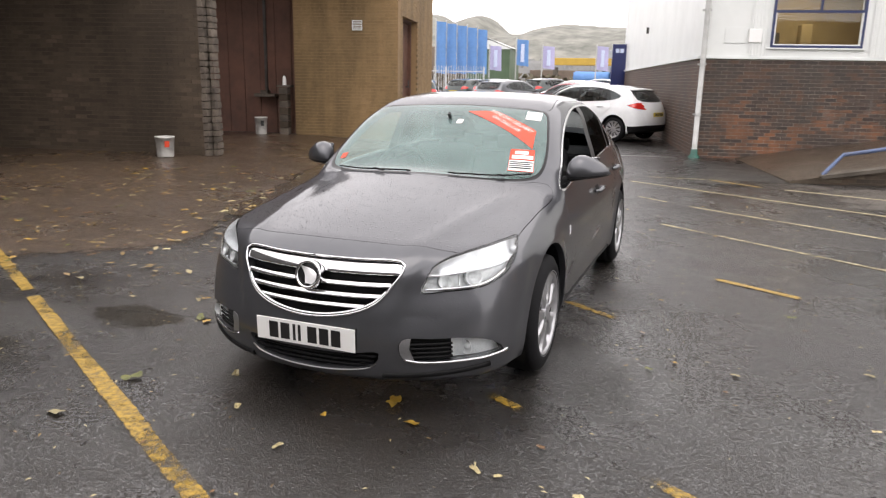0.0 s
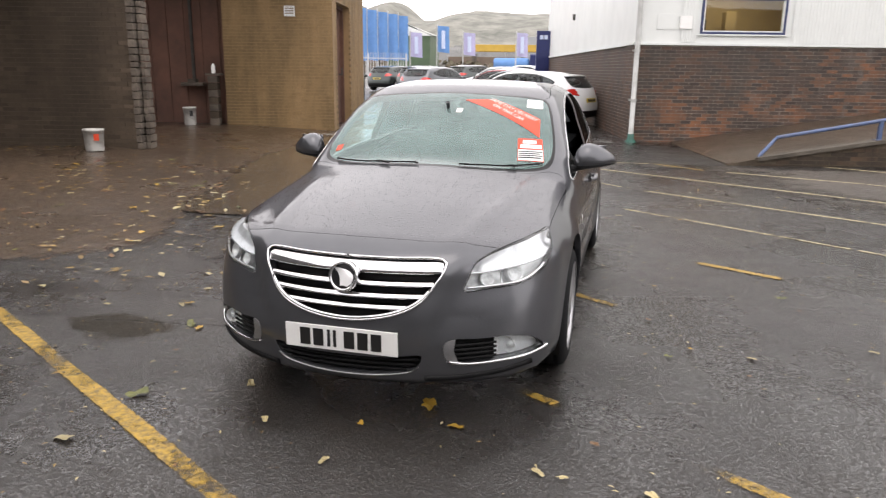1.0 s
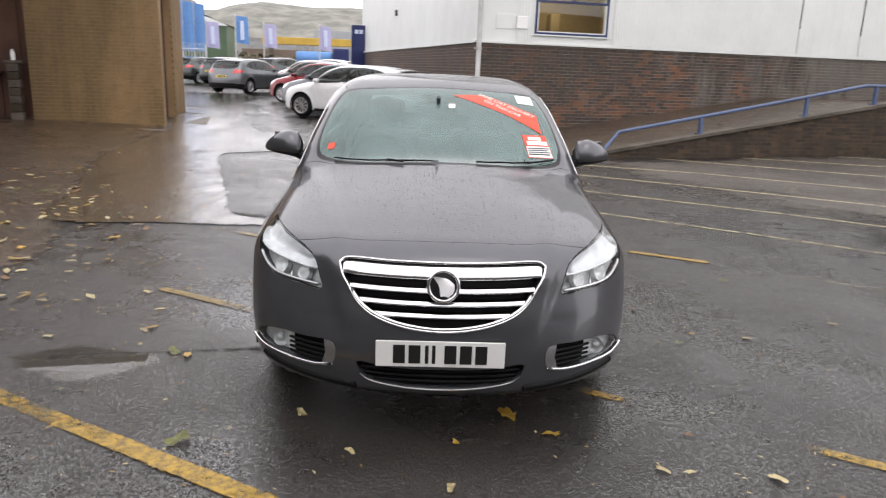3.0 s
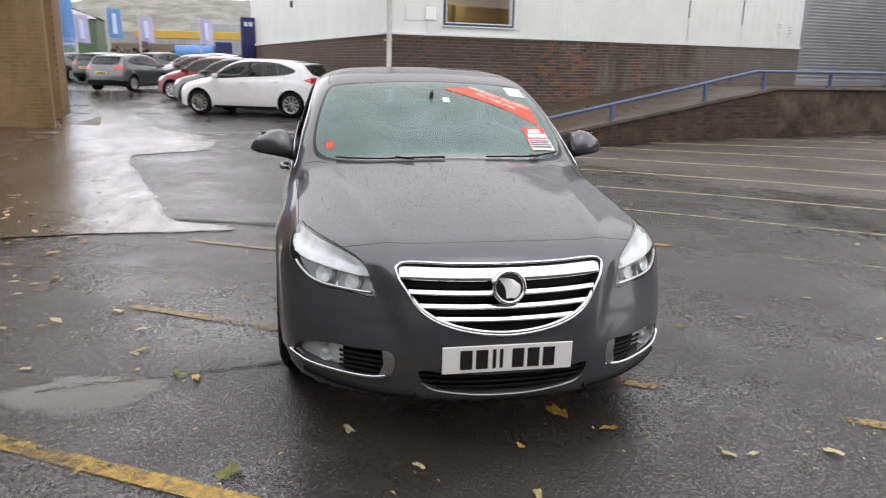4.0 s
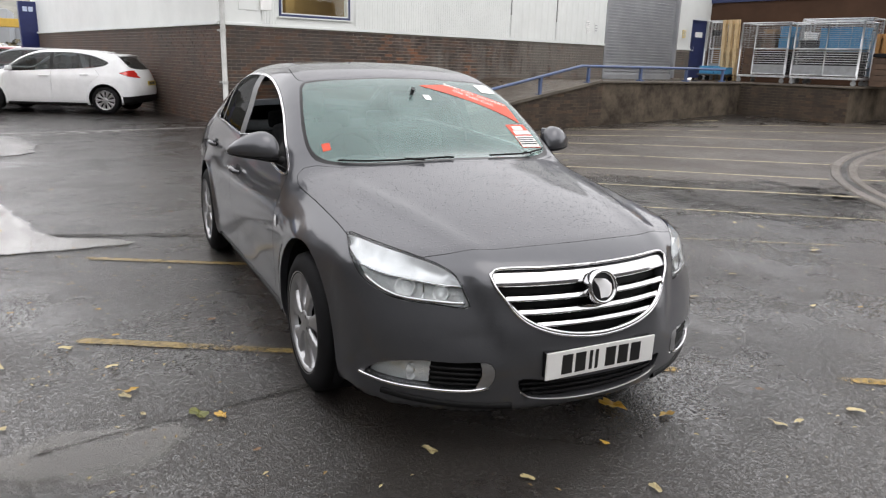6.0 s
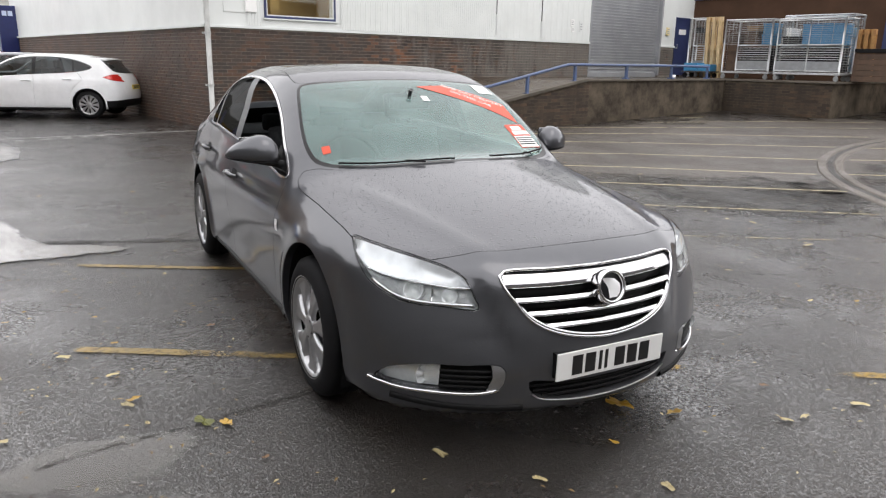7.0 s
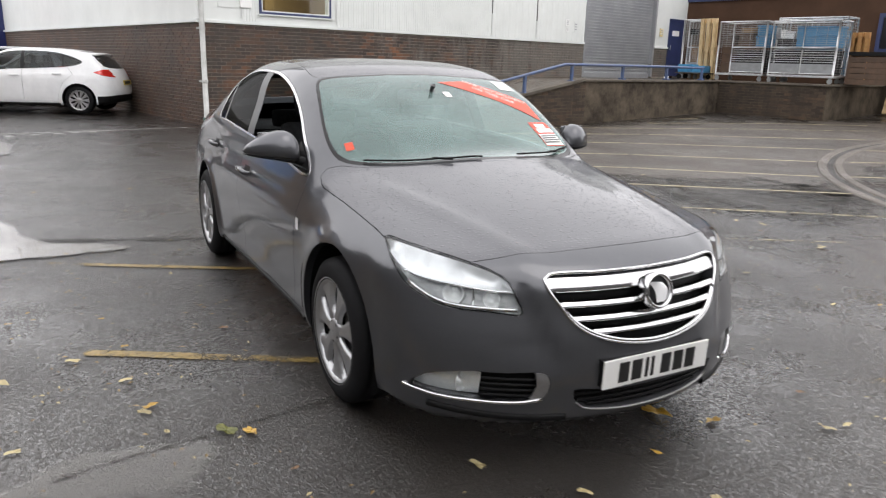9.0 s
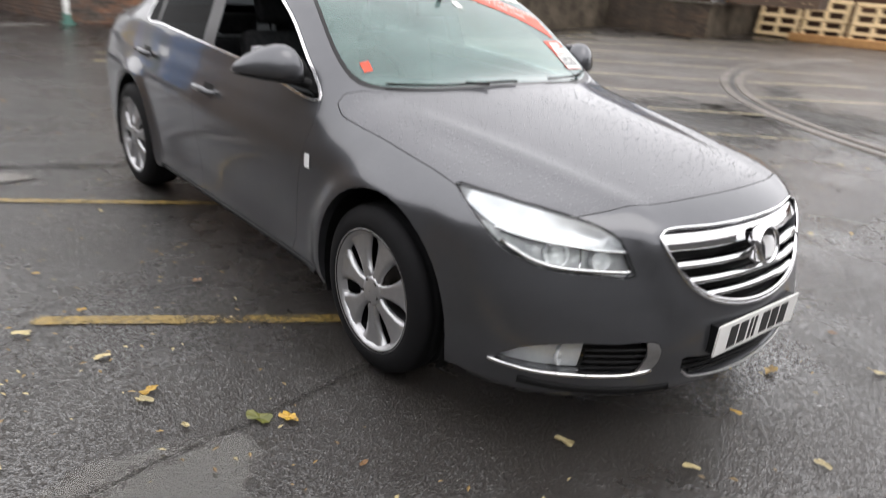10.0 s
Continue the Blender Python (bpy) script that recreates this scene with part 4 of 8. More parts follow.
for b in ((1.41, 3.11, -0.02, 0.02, 2.41, 2.435), (1.41, 1.435, -0.02, 0.02, 2.435, 3.06), (3.085, 3.11, -0.02, 0.02, 2.435, 3.06)):
    box(bm, *b)
part("inner_bead", bm, M_CLADDING, win, "white inner bead")
bm = bmesh.new()
box(bm, 1.32, 3.20, -0.05, 0.02, 2.33, 2.36, 0.006)
part("window_sill", bm, M_CLADDING, win)
for x0, x1, z0, z1 in ((1.435, 3.085, 2.435, 3.06), (1.41, 2.27, 3.11, 3.57), (2.31, 3.11, 3.11, 3.57)):
    bm = bmesh.new()
    box(bm, x0, x1, 0.01, 0.016, z0, z1)
    pane = part("pane", bm, M_PANE, win)
    pane.visible_shadow = False
M_OCHRE = material("ochre_wall", (0.37, 0.27, 0.12), 0.8, second=(0.25, 0.18, 0.09), scale=1.5)
bm = bmesh.new()
box(bm, 0.4, 4.2, 0.26, 2.6, 1.6, 4.0)
bmesh.ops.reverse_faces(bm, faces=bm.faces)
front = [f for f in bm.faces if abs(f.calc_center_median().y - 0.26) < 0.01]
bmesh.ops.delete(bm, geom=front, context="FACES")
tagged(part("office_room", bm, M_OCHRE, at=B), "ochre painted office room behind the window", "room", kind="structure")
lamp_data = bpy.data.lights.new("office_light", "AREA")
lamp_data.shape, lamp_data.size, lamp_data.size_y, lamp_data.energy, lamp_data.color = "RECTANGLE", 1.2, 0.3, 38, (1, 0.9, 0.72)
tagged(new("office_light", lamp_data), "ceiling light in the office", "light").matrix_basis = B @ pose(2.3, 1.3, 3.95)
for x, y, z, sx, sy, sz, mt, lb in ((1.75, 1.9, 2.36, 0.5, 0.4, 0.42, M_CONCRETE, "grey machine on the office bench"), (2.65, 2.1, 2.36, 0.25, 0.3, 0.62, M_OCHRE, "tall ochre box on the office bench")):
    solid("office_box", [(x - sx / 2, x + sx / 2, y - sy / 2, y + sy / 2, z, z + sz)], mt, lb, "box", at=B, bevel=0.02, kind="thing")
solid("office_bench", [(0.5, 4.1, 1.5, 2.5, 2.3, 2.36), (0.55, 0.65, 1.55, 1.65, 1.6, 2.3), (3.95, 4.05, 1.55, 1.65, 1.6, 2.3)], M_CONCRETE, "pale workbench inside the office window", "bench", at=B, kind="thing")

# wall boxes and the downpipe
solid("meter_box", [(0.91, 1.17, -0.05, 0.0, 2.46, 2.73)], M_STICKER_WHITE, "white meter box on the cladding", "meter box", at=B, bevel=0.01, kind="thing")
solid("access_panel", [(0.43, 0.86, -0.012, 0.0, 2.44, 2.77)], M_CLADDING, "flat white access panel on the cladding", "panel", at=B, bevel=0.008, kind="thing")
pipe = thing("downpipe", "white plastic rainwater downpipe with a green boot", "downpipe", at=B @ pose(0.03, -0.09, 0))
bm = bmesh.new()
tube(bm, [(0, 0, 0.06), (0, 0, 2.9), (0, 0.0, 3.05), (0, 0, 7)], 0.055, 14)
part("tube", bm, M_PIPE, pipe, smooth=True)
bm = bmesh.new()
lathe(bm, [(0.0, 0.13), (0.04, 0.12), (0.10, 0.075), (0.2, 0.07), (0.2, 0.05)], 16, "z", m=Matrix.Translation((0, 0, 0.012)))
part("boot", bm, M_GREEN, pipe, "green plastic boot", smooth=True)
for z in (0.95, 2.0, 3.1):
    bm = bmesh.new()
    lathe(bm, [(z - 0.03, 0.057), (z - 0.03, 0.066), (z + 0.03, 0.066), (z + 0.03, 0.057)], 14, "z")
    box(bm, -0.09, 0.09, 0.05, 0.085, z - 0.02, z + 0.02)
    part("bracket", bm, M_PIPE, pipe)
solid("wall_lamp", [(-0.08, 0.0, 9.9, 10.0, 3.26, 3.46)], M_DARK_METAL, "small grey fitting on the side wall", "fitting", at=B, bevel=0.01, kind="thing")

# roller shutter
shutter = tagged(new("roller_shutter"), "grey steel roller shutter, closed", "roller shutter", kind="structure")
shutter.matrix_basis = B
ribs("curtain", 12.56, 16.34, 1.2, 5.6, M_SHUTTER, shutter, None, pitch=0.092, depth=0.022, y=0.12, upright=False)
for x0, x1 in ((12.5, 12.58), (16.32, 16.42)):
    bm = bmesh.new()
    box(bm, x0, x1, -0.02, 0.2, 1.16, 5.6)
    part("guide_rail", bm, M_SHUTTER, shutter)
bm = bmesh.new()
box(bm, 12.58, 16.32, 0.05, 0.16, 1.10, 1.26, 0.01)
part("bottom_bar", bm, M_SHUTTER, shutter)
for x, z, w, h, mt in ((11.6, 2.72, 0.16, 0.2, M_STICKER_WHITE), (11.62, 2.52, 0.12, 0.12, M_STICKER_WHITE), (12.0, 2.62, 0.14, 0.3, M_CLADDING), (16.75, 2.66, 0.2, 0.26, M_STICKER_YELLOW)):
    s = solid("wall_notice", [(x - w / 2, x + w / 2, -0.045, -0.025, z - h / 2, z + h / 2)], mt, "small printed notice on the cladding", "sign", at=B, kind="thing")
    bm = bmesh.new()
    for k in range(3):
        box(bm, x - w * 0.35, x + w * 0.35, -0.048, -0.0445, z - h * 0.3 + k * h * 0.25, z - h * 0.3 + k * h * 0.25 + h * 0.09)
    part("bar", bm, M_SHUTTER, s)
door = tagged(new("door_1"), "blue painted steel door with a pale notice", "door", kind="structure")
door.matrix_basis = B
bm = bmesh.new()
box(bm, 17.29, 18.12, -0.01, 0.04, 1.18, 3.1, 0.006)
part("leaf", bm, M_BLUE, door)
bm = bmesh.new()
for b in ((17.25, 17.29, -0.03, 0.1, 1.16, 3.16), (18.12, 18.16, -0.03, 0.1, 1.16, 3.16), (17.25, 18.16, -0.03, 0.1, 3.1, 3.16)):
    box(bm, *b)
part("door_frame", bm, M_BLUE, door)
bm = bmesh.new()
box(bm, 17.48, 17.92, -0.016, -0.009, 2.58, 2.76)
part("notice", bm, M_STICKER_WHITE, door)
bm = bmesh.new()
tube(bm, [(17.38, -0.05, 2.1), (17.38, -0.05, 2.25)], 0.012, 8)
box(bm, 17.36, 17.40, -0.05, -0.01, 2.1, 2.14)
part("handle", bm, M_SATIN, door)

# the brown building that stands across the end of the dock
east = solid("wall_east", [(18.36, 18.7, -9, 0.5, -0.3, 4.52), (18.36, 18.7, -20, -9, -0.3, 2.6)], M_BROWN_WALL, "dark brown sheeted wall of the next building", at=B)
bm = bmesh.new()
box(bm, 18.30, 18.36, -5.3, 0.3, 3.78, 4.5, 0.01)
part("fascia", bm, M_BLUE, east, "blue fascia board")
w2 = tagged(new("window_2"), "blue-framed window in the brown wall", "window", kind="structure")
w2.matrix_basis = B
bm = bmesh.new()
for b in ((18.28, 18.36, -8.05, -6.42, 2.05, 2.2), (18.28, 18.36, -8.05, -6.42, 3.1, 3.22), (18.28, 18.36, -6.54, -6.42, 2.2, 3.1), (18.28, 18.36, -8.05, -7.95, 2.2, 3.1)):
    box(bm, *b)
part("window_frame", bm, M_BLUE, w2)
bm = bmesh.new()
box(bm, 18.32, 18.35, -7.95, -6.54, 2.2, 3.1)
part("pane", bm, M_BLACK_GLOSS, w2)

# unseen plain wall added behind the camera, to block the open sky there
solid("wall_back", [(-24, 26, -9.4, -9.0, -0.3, 5.0)], M_YARD_WALL, "unseen plain grey wall added behind the camera to block sky light")


# ---- ramp and loading dock ----
DOCK = 1.16


def ramp_z(x):
    return 0.13 + (DOCK - 0.13) * min(1, max(0, (x - 1.37) / 6.32)) ** 1.0


dock = tagged(new("loading_dock"), "stained brick and concrete loading dock with a ramp up to it", "loading dock", kind="structure")
dock.matrix_basis = B
bm = bmesh.new()
prof = [(0.9, -0.3), (0.9, 0.036), (1.37, 0.13), (7.69, DOCK - 0.05), (14.0, DOCK - 0.05), (14.0, -0.3)]
vs0 = [bm.verts.new((x, -3.87, z)) for x, z in prof]
vs1 = [bm.verts.new((x, 0.0, z)) for x, z in prof]
bm.faces.new(vs0)
bm.faces.new(vs1[::-1])
for i in range(len(prof)):
    j = (i + 1) % len(prof)
    bm.faces.new((vs0[j], vs0[i], vs1[i], vs1[j]))
bmesh.ops.recalc_face_normals(bm, faces=bm.faces)
for f in bm.faces:
    f.material_index = 1 if f.normal.z > 0.5 else 0
part("ramp_body", bm, [M_DOCK_WALL, M_RAMP], dock)
bm = bmesh.new()
box(bm, 14.0, 18.36, -6.93, 0.5, -0.3, DOCK - 0.05)
bm.normal_update()
for f in bm.faces:
    f.material_index = 1 if f.normal.z > 0.5 else 0
part("platform_body", bm, [M_DOCK_WALL, M_RAMP], dock)
bm = bmesh.new()
box(bm, 7.69, 14.0, -3.93, -3.55, DOCK - 0.05, DOCK, 0.01)
box(bm, 13.95, 14.35, -6.99, -3.93, DOCK - 0.05, DOCK, 0.01)
box(bm, 14.35, 18.36, -6.99, -6.6, DOCK - 0.05, DOCK, 0.01)
part("coping", bm, M_CONCRETE, dock, "worn concrete coping")
bm = bmesh.new()
for k in range(18):
    x0, x1 = 1.37 + 6.32 * k / 18, 1.37 + 6.32 * (k + 1) / 18
    v = [bm.verts.new((x, y, ramp_z(x) + dz)) for x, y, dz in ((x0, -3.93, -0.03), (x1, -3.93, -0.03), (x1, -3.93, 0.03), (x0, -3.93, 0.03), (x0, -3.7, 0.03), (x1, -3.7, 0.03))]
    bm.faces.new((v[0], v[1], v[2], v[3]))
    bm.faces.new((v[3], v[2], v[5], v[4]))
part("ramp_kerb", bm, M_CONCRETE, dock)
brick_face(dock, Matrix.Translation((1.37, -3.867, 0)), 6.4, -0.02, DOCK - 0.06, M_DOCK_BRICK, 3, top=lambda x: ramp_z(x + 1.37) - 0.06)
brick_face(dock, Matrix.Translation((14.003, -3.9, 0)) @ Matrix.Rotation(radians(-90), 4, "Z"), 3.0, 0.0, DOCK - 0.06, M_DOCK_BRICK, 4)

# blue handrail
rail = thing("handrail", "worn blue steel handrail up the ramp", "handrail", at=B)
path = [(1.42, -3.8, 0.16), (1.70, -3.8, 0.50), (3.3, -3.8, 0.79), (4.9, -3.8, 1.085), (7.05, -3.8, 1.49), (11.6, -3.8, 1.50), (13.2, -3.8, 1.49)]
bm = bmesh.new()
tube(bm, path, 0.034, 10)
part("top_rail", bm, M_RAIL, rail, smooth=True)
for x, z in ((3.4, 0.80), (5.7, 1.23), (7.3, 1.49), (9.3, 1.5), (11.3, 1.5), (13.1, 1.49)):
    bm = bmesh.new()
    box(bm, x - 0.03, x + 0.03, -3.83, -3.77, min(DOCK, ramp_z(x)) - 0.02, z)
    box(bm, x - 0.07, x + 0.07, -3.87, -3.73, min(DOCK, ramp_z(x)) + 0.0, min(DOCK, ramp_z(x)) + 0.035)
    part("post", bm, M_RAIL, rail)

# ---- the old brick building ----
OLD = Matrix.Translation((-7.0, 8.03, 0)) @ Matrix.Rotation(radians(ALONG), 4, "Z")
TAN = Matrix.Translation((-5.75, 13.33, 0)) @ Matrix.Rotation(radians(ALONG), 4, "Z")
# unseen side wall, added to hold sky light off the left corner
solid("wall_side", [(-4.9, -4.55, -16.5, 0.03, -0.3, 6.0)], M_YARD_WALL, "unseen plain wall added to shade the yard's left corner", at=OLD)
# unseen slab added overhead to throw shade on the wall's left end
solid("canopy", [(-4.55, -1.3, -3.4, 0.02, 3.9, 4.05)], M_DARK_MORTAR, "unseen flat slab added to shade the corner of the workshop", "roof", at=OLD)
old = solid("wall_old", [(-24, -0.16, 0.03, 0.4, -0.2, 4.5)], M_DARK_MORTAR, "soot-dark brick wall of the old workshop", at=OLD)
ends = tagged(new("wall_quoins"), "rough pale stone quoins at the end of the dark wall", "wall", kind="structure")
ends.matrix_basis = OLD
zz, k = 0.0, 0
rngq = random.Random(5)
while zz < 4.35:
    hq = rngq.uniform(0.10, 0.15)
    for x0, x1, y0, y1 in ((-0.15, -0.05, -0.02, 0.4), (-0.025, 0.05, 0.10, 0.34)):
        bm = bmesh.new()
        box(bm, x0 + rngq.uniform(-0.006, 0.006), x1 + rngq.uniform(-0.012, 0.012), y0 + rngq.uniform(-0.01, 0.01), y1, zz, zz + hq - 0.012, 0.012)
        part("stone", bm, M_QUOIN, ends)
    zz += hq
tan_wall = solid("wall_tan", [(-2.58, 0, 0.03, 0.35, -0.2, 4.5), (-0.35, -0.03, 0.35, 0.72, -0.2, 4.5), (-0.35, -0.03, 2.62, 5.0, -0.2, 4.5), (-0.35, -0.03, 0.72, 2.62, 3.08, 4.5)], M_TAN_MORTAR, "stained tan brick wall of the old workshop", at=TAN)
door2 = tagged(new("door_2"), "dark brown door set deep in the tan wall", "door", kind="structure")
door2.matrix_basis = TAN
bm = bmesh.new()
box(bm, -0.34, -0.28, 0.72, 2.62, 0.0, 3.08)
part("leaf", bm, M_OXIDE, door2)
bm = bmesh.new()
box(bm, -0.28, -0.2, 0.72, 0.80, 0.0, 3.08)
box(bm, -0.28, -0.2, 2.54, 2.62, 0.0, 3.08)
box(bm, -0.28, -0.2, 0.8, 2.54, 3.0, 3.08)
part("door_frame", bm, M_OXIDE, door2)
bm = bmesh.new()
tube(bm, [(-0.2, 2.3, 1.35), (-0.2, 2.3, 1.55)], 0.02, 8)
box(bm, -0.28, -0.2, 2.28, 2.32, 1.36, 1.40)
part("handle", bm, M_DARK_METAL, door2)
back = solid("wall_recess", [(-14, -2.58, 0.55, 0.85, -0.2, 4.5)], M_OXIDE, "dark red-oxide boarded wall in the recess", at=TAN)
for x in np.arange(-6.6, -2.7, 0.42):
    bm = bmesh.new()
    box(bm, x, x + 0.4, 0.525, 0.55, 0.0, 4.35, 0.004)
    part("board", bm, M_OXIDE, back)
solid("wall_recess_side", [(-2.62, -2.58, 0.35, 0.55, -0.2, 4.5)], M_TAN_MORTAR, "end of the tan wall in the recess", at=TAN)
# a second unseen slab, added to darken the recess from above
solid("canopy", [(-16, -0.35, -2.2, 0.5, 4.35, 4.5)], M_DARK_MORTAR, "unseen flat slab added to shade the recess", "roof", at=TAN)
solid("doorstep", [(-0.03, 0.80, 0.9, 3.1, -0.1, 0.09)], M_COPING, "pale worn concrete doorstep", "step", at=TAN, bevel=0.02, kind="thing")
vent = thing("wall_vent", "white louvred vent high on the tan wall", "vent", at=TAN @ pose(-0.98, -0.01, 2.80) @ Matrix.Scale(0.82, 4))
bm = bmesh.new()
for b in ((-0.15, 0.15, -0.03, 0.0, 0.115, 0.14), (-0.15, 0.15, -0.03, 0.0, -0.14, -0.115), (-0.15, -0.125, -0.03, 0.0, -0.115, 0.115), (0.125, 0.15, -0.03, 0.0, -0.115, 0.115)):
    box(bm, *b)
part("frame", bm, M_STICKER_WHITE, vent)
for k in range(5):
    bm = bmesh.new()
    box(bm, -0.125, 0.125, -0.012, 0.012, -0.012, 0.004, m=pose(0, -0.012, -0.09 + 0.045 * k, 30, 0, 0))
    part("slat", bm, M_STICKER_WHITE, vent)
pillar = thing("brick_pillar", "short sooty brick pillar with a pale cap", "pillar", at=TAN @ pose(-2.88, 0.1, ground_z(-8.6, 12.7)))
for k in range(7):
    bm = bmesh.new()
    box(bm, -0.11, 0.11, -0.11, 0.11, 0.165 * k, 0.165 * k + 0.15, 0.008)
    part("brick", bm, M_DARK_BRICK if k % 2 else M_QUOIN, pillar)
bm = bmesh.new()
box(bm, -0.16, 0.2, -0.13, 0.13, 1.155, 1.2, 0.008)
part("cap", bm, M_QUOIN, pillar)
bm = bmesh.new()
lathe(bm, [(1.2, 0.05), (1.36, 0.045), (1.42, 0.02), (1.43, 0.001)], 12, "z")
part("bottle", bm, M_STICKER_WHITE, pillar, smooth=True)
solid("service_pipe", [(-3.52, -3.46, 0.44, 0.50, 1.2, 4.5)], M_DARK_METAL, "dark service pipe down the recess wall", "pipe", at=TAN, kind="thing")
solid("old_tap_shelf", [(-3.75, -3.2, 0.25, 0.52, 1.08, 1.16), (-3.6, -3.4, 0.3, 0.5, 1.16, 1.24)], M_QUOIN, "pale grimy shelf and tap on the recess wall", "shelf", at=TAN, bevel=0.01, kind="thing")


def bucket(at, r, hgt, label, mark):
    b = thing("paint_bucket", label, "bucket", at=at)
    bm = bmesh.new()
    lathe(bm, [(0.0, 0.001), (0.0, r * 0.88), (0.02, r * 0.9), (hgt * 0.9, r), (hgt * 0.9, r * 1.05), (hgt, r * 1.05), (hgt, r * 0.97), (hgt * 0.93, r * 0.95), (hgt * 0.92, 0.001)], 24, "z")
    part("tub", bm, M_BUCKET, b, smooth=True)
    bm = bmesh.new()
    lathe(bm, [(hgt * 0.5, r * 0.965), (hgt * 0.8, r * 1.0)], 36, "z")
    bmesh.ops.delete(bm, geom=[f for f in bm.faces if abs(math.atan2(f.calc_center_median().y, f.calc_center_median().x) + 1.0) > 0.3], context="FACES")
    for v in bm.verts:
        v.co.xy *= 1.012
    part("mark", bm, mark, b, smooth=True)
    bm = bmesh.new()
    tube(bm, [(r * 1.03 * math.cos(a), -0.02 - r * 0.5 * math.sin(a) * 0.3, hgt * 0.9 - r * 0.9 * math.sin(a)) for a in [math.pi * k / 12 for k in range(13)]], 0.004, 6)
    part("wire_handle", bm, M_DARK_METAL, b)
    return b


bucket(pose(-7.52, 7.40, ground_z(-7.52, 7.40) + 0.004, 0, 0, 20), 0.16, 0.36, "dirty white paint bucket with a red mark by the wall", M_STICKER_RED)
bucket(TAN @ pose(-3.42, -0.15, ground_z(-9.1, 12.4) + 0.004), 0.15, 0.42, "dirty white plastic bucket in the recess", M_PLATE_BLACK)


# ---- car hull: smooth intersection of side, plan and end shapes ----
def spline(points):
    """A smooth function through (u, v) points, flat in slope where they turn."""
    px, py = np.array([p[0] for p in points], float), np.array([p[1] for p in points], float)
    h, d = np.diff(px), np.diff(py) / np.diff(px)
    m = np.zeros(len(px))
    for i in range(1, len(px) - 1):
        if d[i - 1] * d[i] > 0:
            w1, w2 = 2 * h[i] + h[i - 1], h[i] + 2 * h[i - 1]
            m[i] = (w1 + w2) / (w1 / d[i - 1] + w2 / d[i])
    m[0], m[-1] = d[0], d[-1]

    def f(u):
        u = np.asarray(u, float)
        i = np.clip(np.searchsorted(px, u) - 1, 0, len(px) - 2)
        t = (np.clip(u, px[0], px[-1]) - px[i]) / h[i]
        return ((2 * t**3 - 3 * t**2 + 1) * py[i] + (t**3 - 2 * t**2 + t) * h[i] * m[i]
                + (3 * t**2 - 2 * t**3) * py[i + 1] + (t**3 - t**2) * h[i] * m[i + 1])
    return f


def smax(a, b, k):
    h = np.clip(0.5 + 0.5 * (a - b) / k, 0, 1)
    return b + (a - b) * h + k * h * (1 - h)


class Hull:
    """A car body as an implicit solid: x across, y from nose to tail, z up."""

    def __init__(self, s):
        self.s = s
        self.top, self.plan, self.section = spline(s["top"]), spline(s["plan"]), spline(s["section"])
        self.nose, self.tail, self.floor = spline(s["nose"]), spline(s["tail"]), spline(s["floor"])

    def f(self, p):
        s = self.s
        x, y, z = np.abs(p[..., 0]), p[..., 1], p[..., 2]
        width = self.plan(y) + self.section(z)
        for wy in s["wheels"]:
            r = np.hypot(y - wy, z - s["hub"])
            width = width + 0.022 * np.exp(-((r - s["arch"] - 0.02) / 0.07) ** 2) * (z > 0.2)
        width = width - s["waist"] * np.exp(-((z - 0.38) / 0.16) ** 2) * np.exp(-((y - s["wheels"][0] - 1.35) / 0.8) ** 4)
        side = (x - width) * 0.95
        roofish = np.clip((z - s["cowl"]) / 0.25, 0, 1)
        glass = np.clip((s["mid"] - y) / 0.4, -1, 1)
        shift = x**2 * (s["bow"] * roofish * glass + s["hoodbow"] * (1 - roofish) * (glass > 0))
        crown = s["crown"] * x**2 * (1 + 1.2 * (1 - roofish))
        zt = self.top(y - shift) - crown
        zt = zt + s["ridge"] * np.exp(-((x - (0.42 + 0.2 * (y - 0.1))) / 0.055) ** 2) * np.clip((1.3 - y) / 0.4, 0, 1) * np.clip((y - 0.02) / 0.2, 0, 1)
        top = (z - zt) * 0.8
        front = (self.nose(z) + s["nosebow"] * x**2 + s["nosebow4"] * x**4 - y) * 0.9
        # the middle of the nose stands proud of the corners, along a line that runs from the lamps down to the bumper vents
        line = 0.40 + 0.32 * np.clip(z - 0.47, 0, 0.3)
        step = 1 / (1 + np.exp(-(x - line) / 0.015)) - 1 / (1 + np.exp(-(x - line - 0.22) / 0.06))
        front = front + s["crease"] * step * np.clip((z - 0.40) / 0.12, 0, 1) * np.clip((0.80 - z) / 0.08, 0, 1) * 0.9
        rear = (y - self.tail(z) + s["tailbow"] * x**2 + 0.15 * x**4) * 0.9
        bottom = self.floor(y) - z
        d = smax(side, top, s["k"])
        d = smax(d, front, s["kf"])
        d = smax(d, rear, 0.09)
        return smax(d, bottom, 0.04)

    def shoot(self, o, d, far=3.0):
        """The last crossing along rays from inside."""
        lo, hi = np.zeros(len(o)), np.full(len(o), far)
        for u in np.linspace(0.02, far, 150):
            inside = self.f(o + d * u) < 0
            lo = np.where(inside, u, lo)
        hi = lo + far / 150 + 0.02
        for _ in range(24):
            mid = (lo + hi) / 2
            inside = self.f(o + d * mid[:, None]) < 0
            lo, hi = np.where(inside, mid, lo), np.where(inside, hi, mid)
        return o + d * lo[:, None]

    def normal(self, p):
        e, n = 2e-3, np.zeros_like(p)
        for a in range(3):
            q = np.zeros(3)
            q[a] = e
            n[:, a] = self.f(p + q) - self.f(p - q)
        return n / np.linalg.norm(n, axis=1)[:, None]


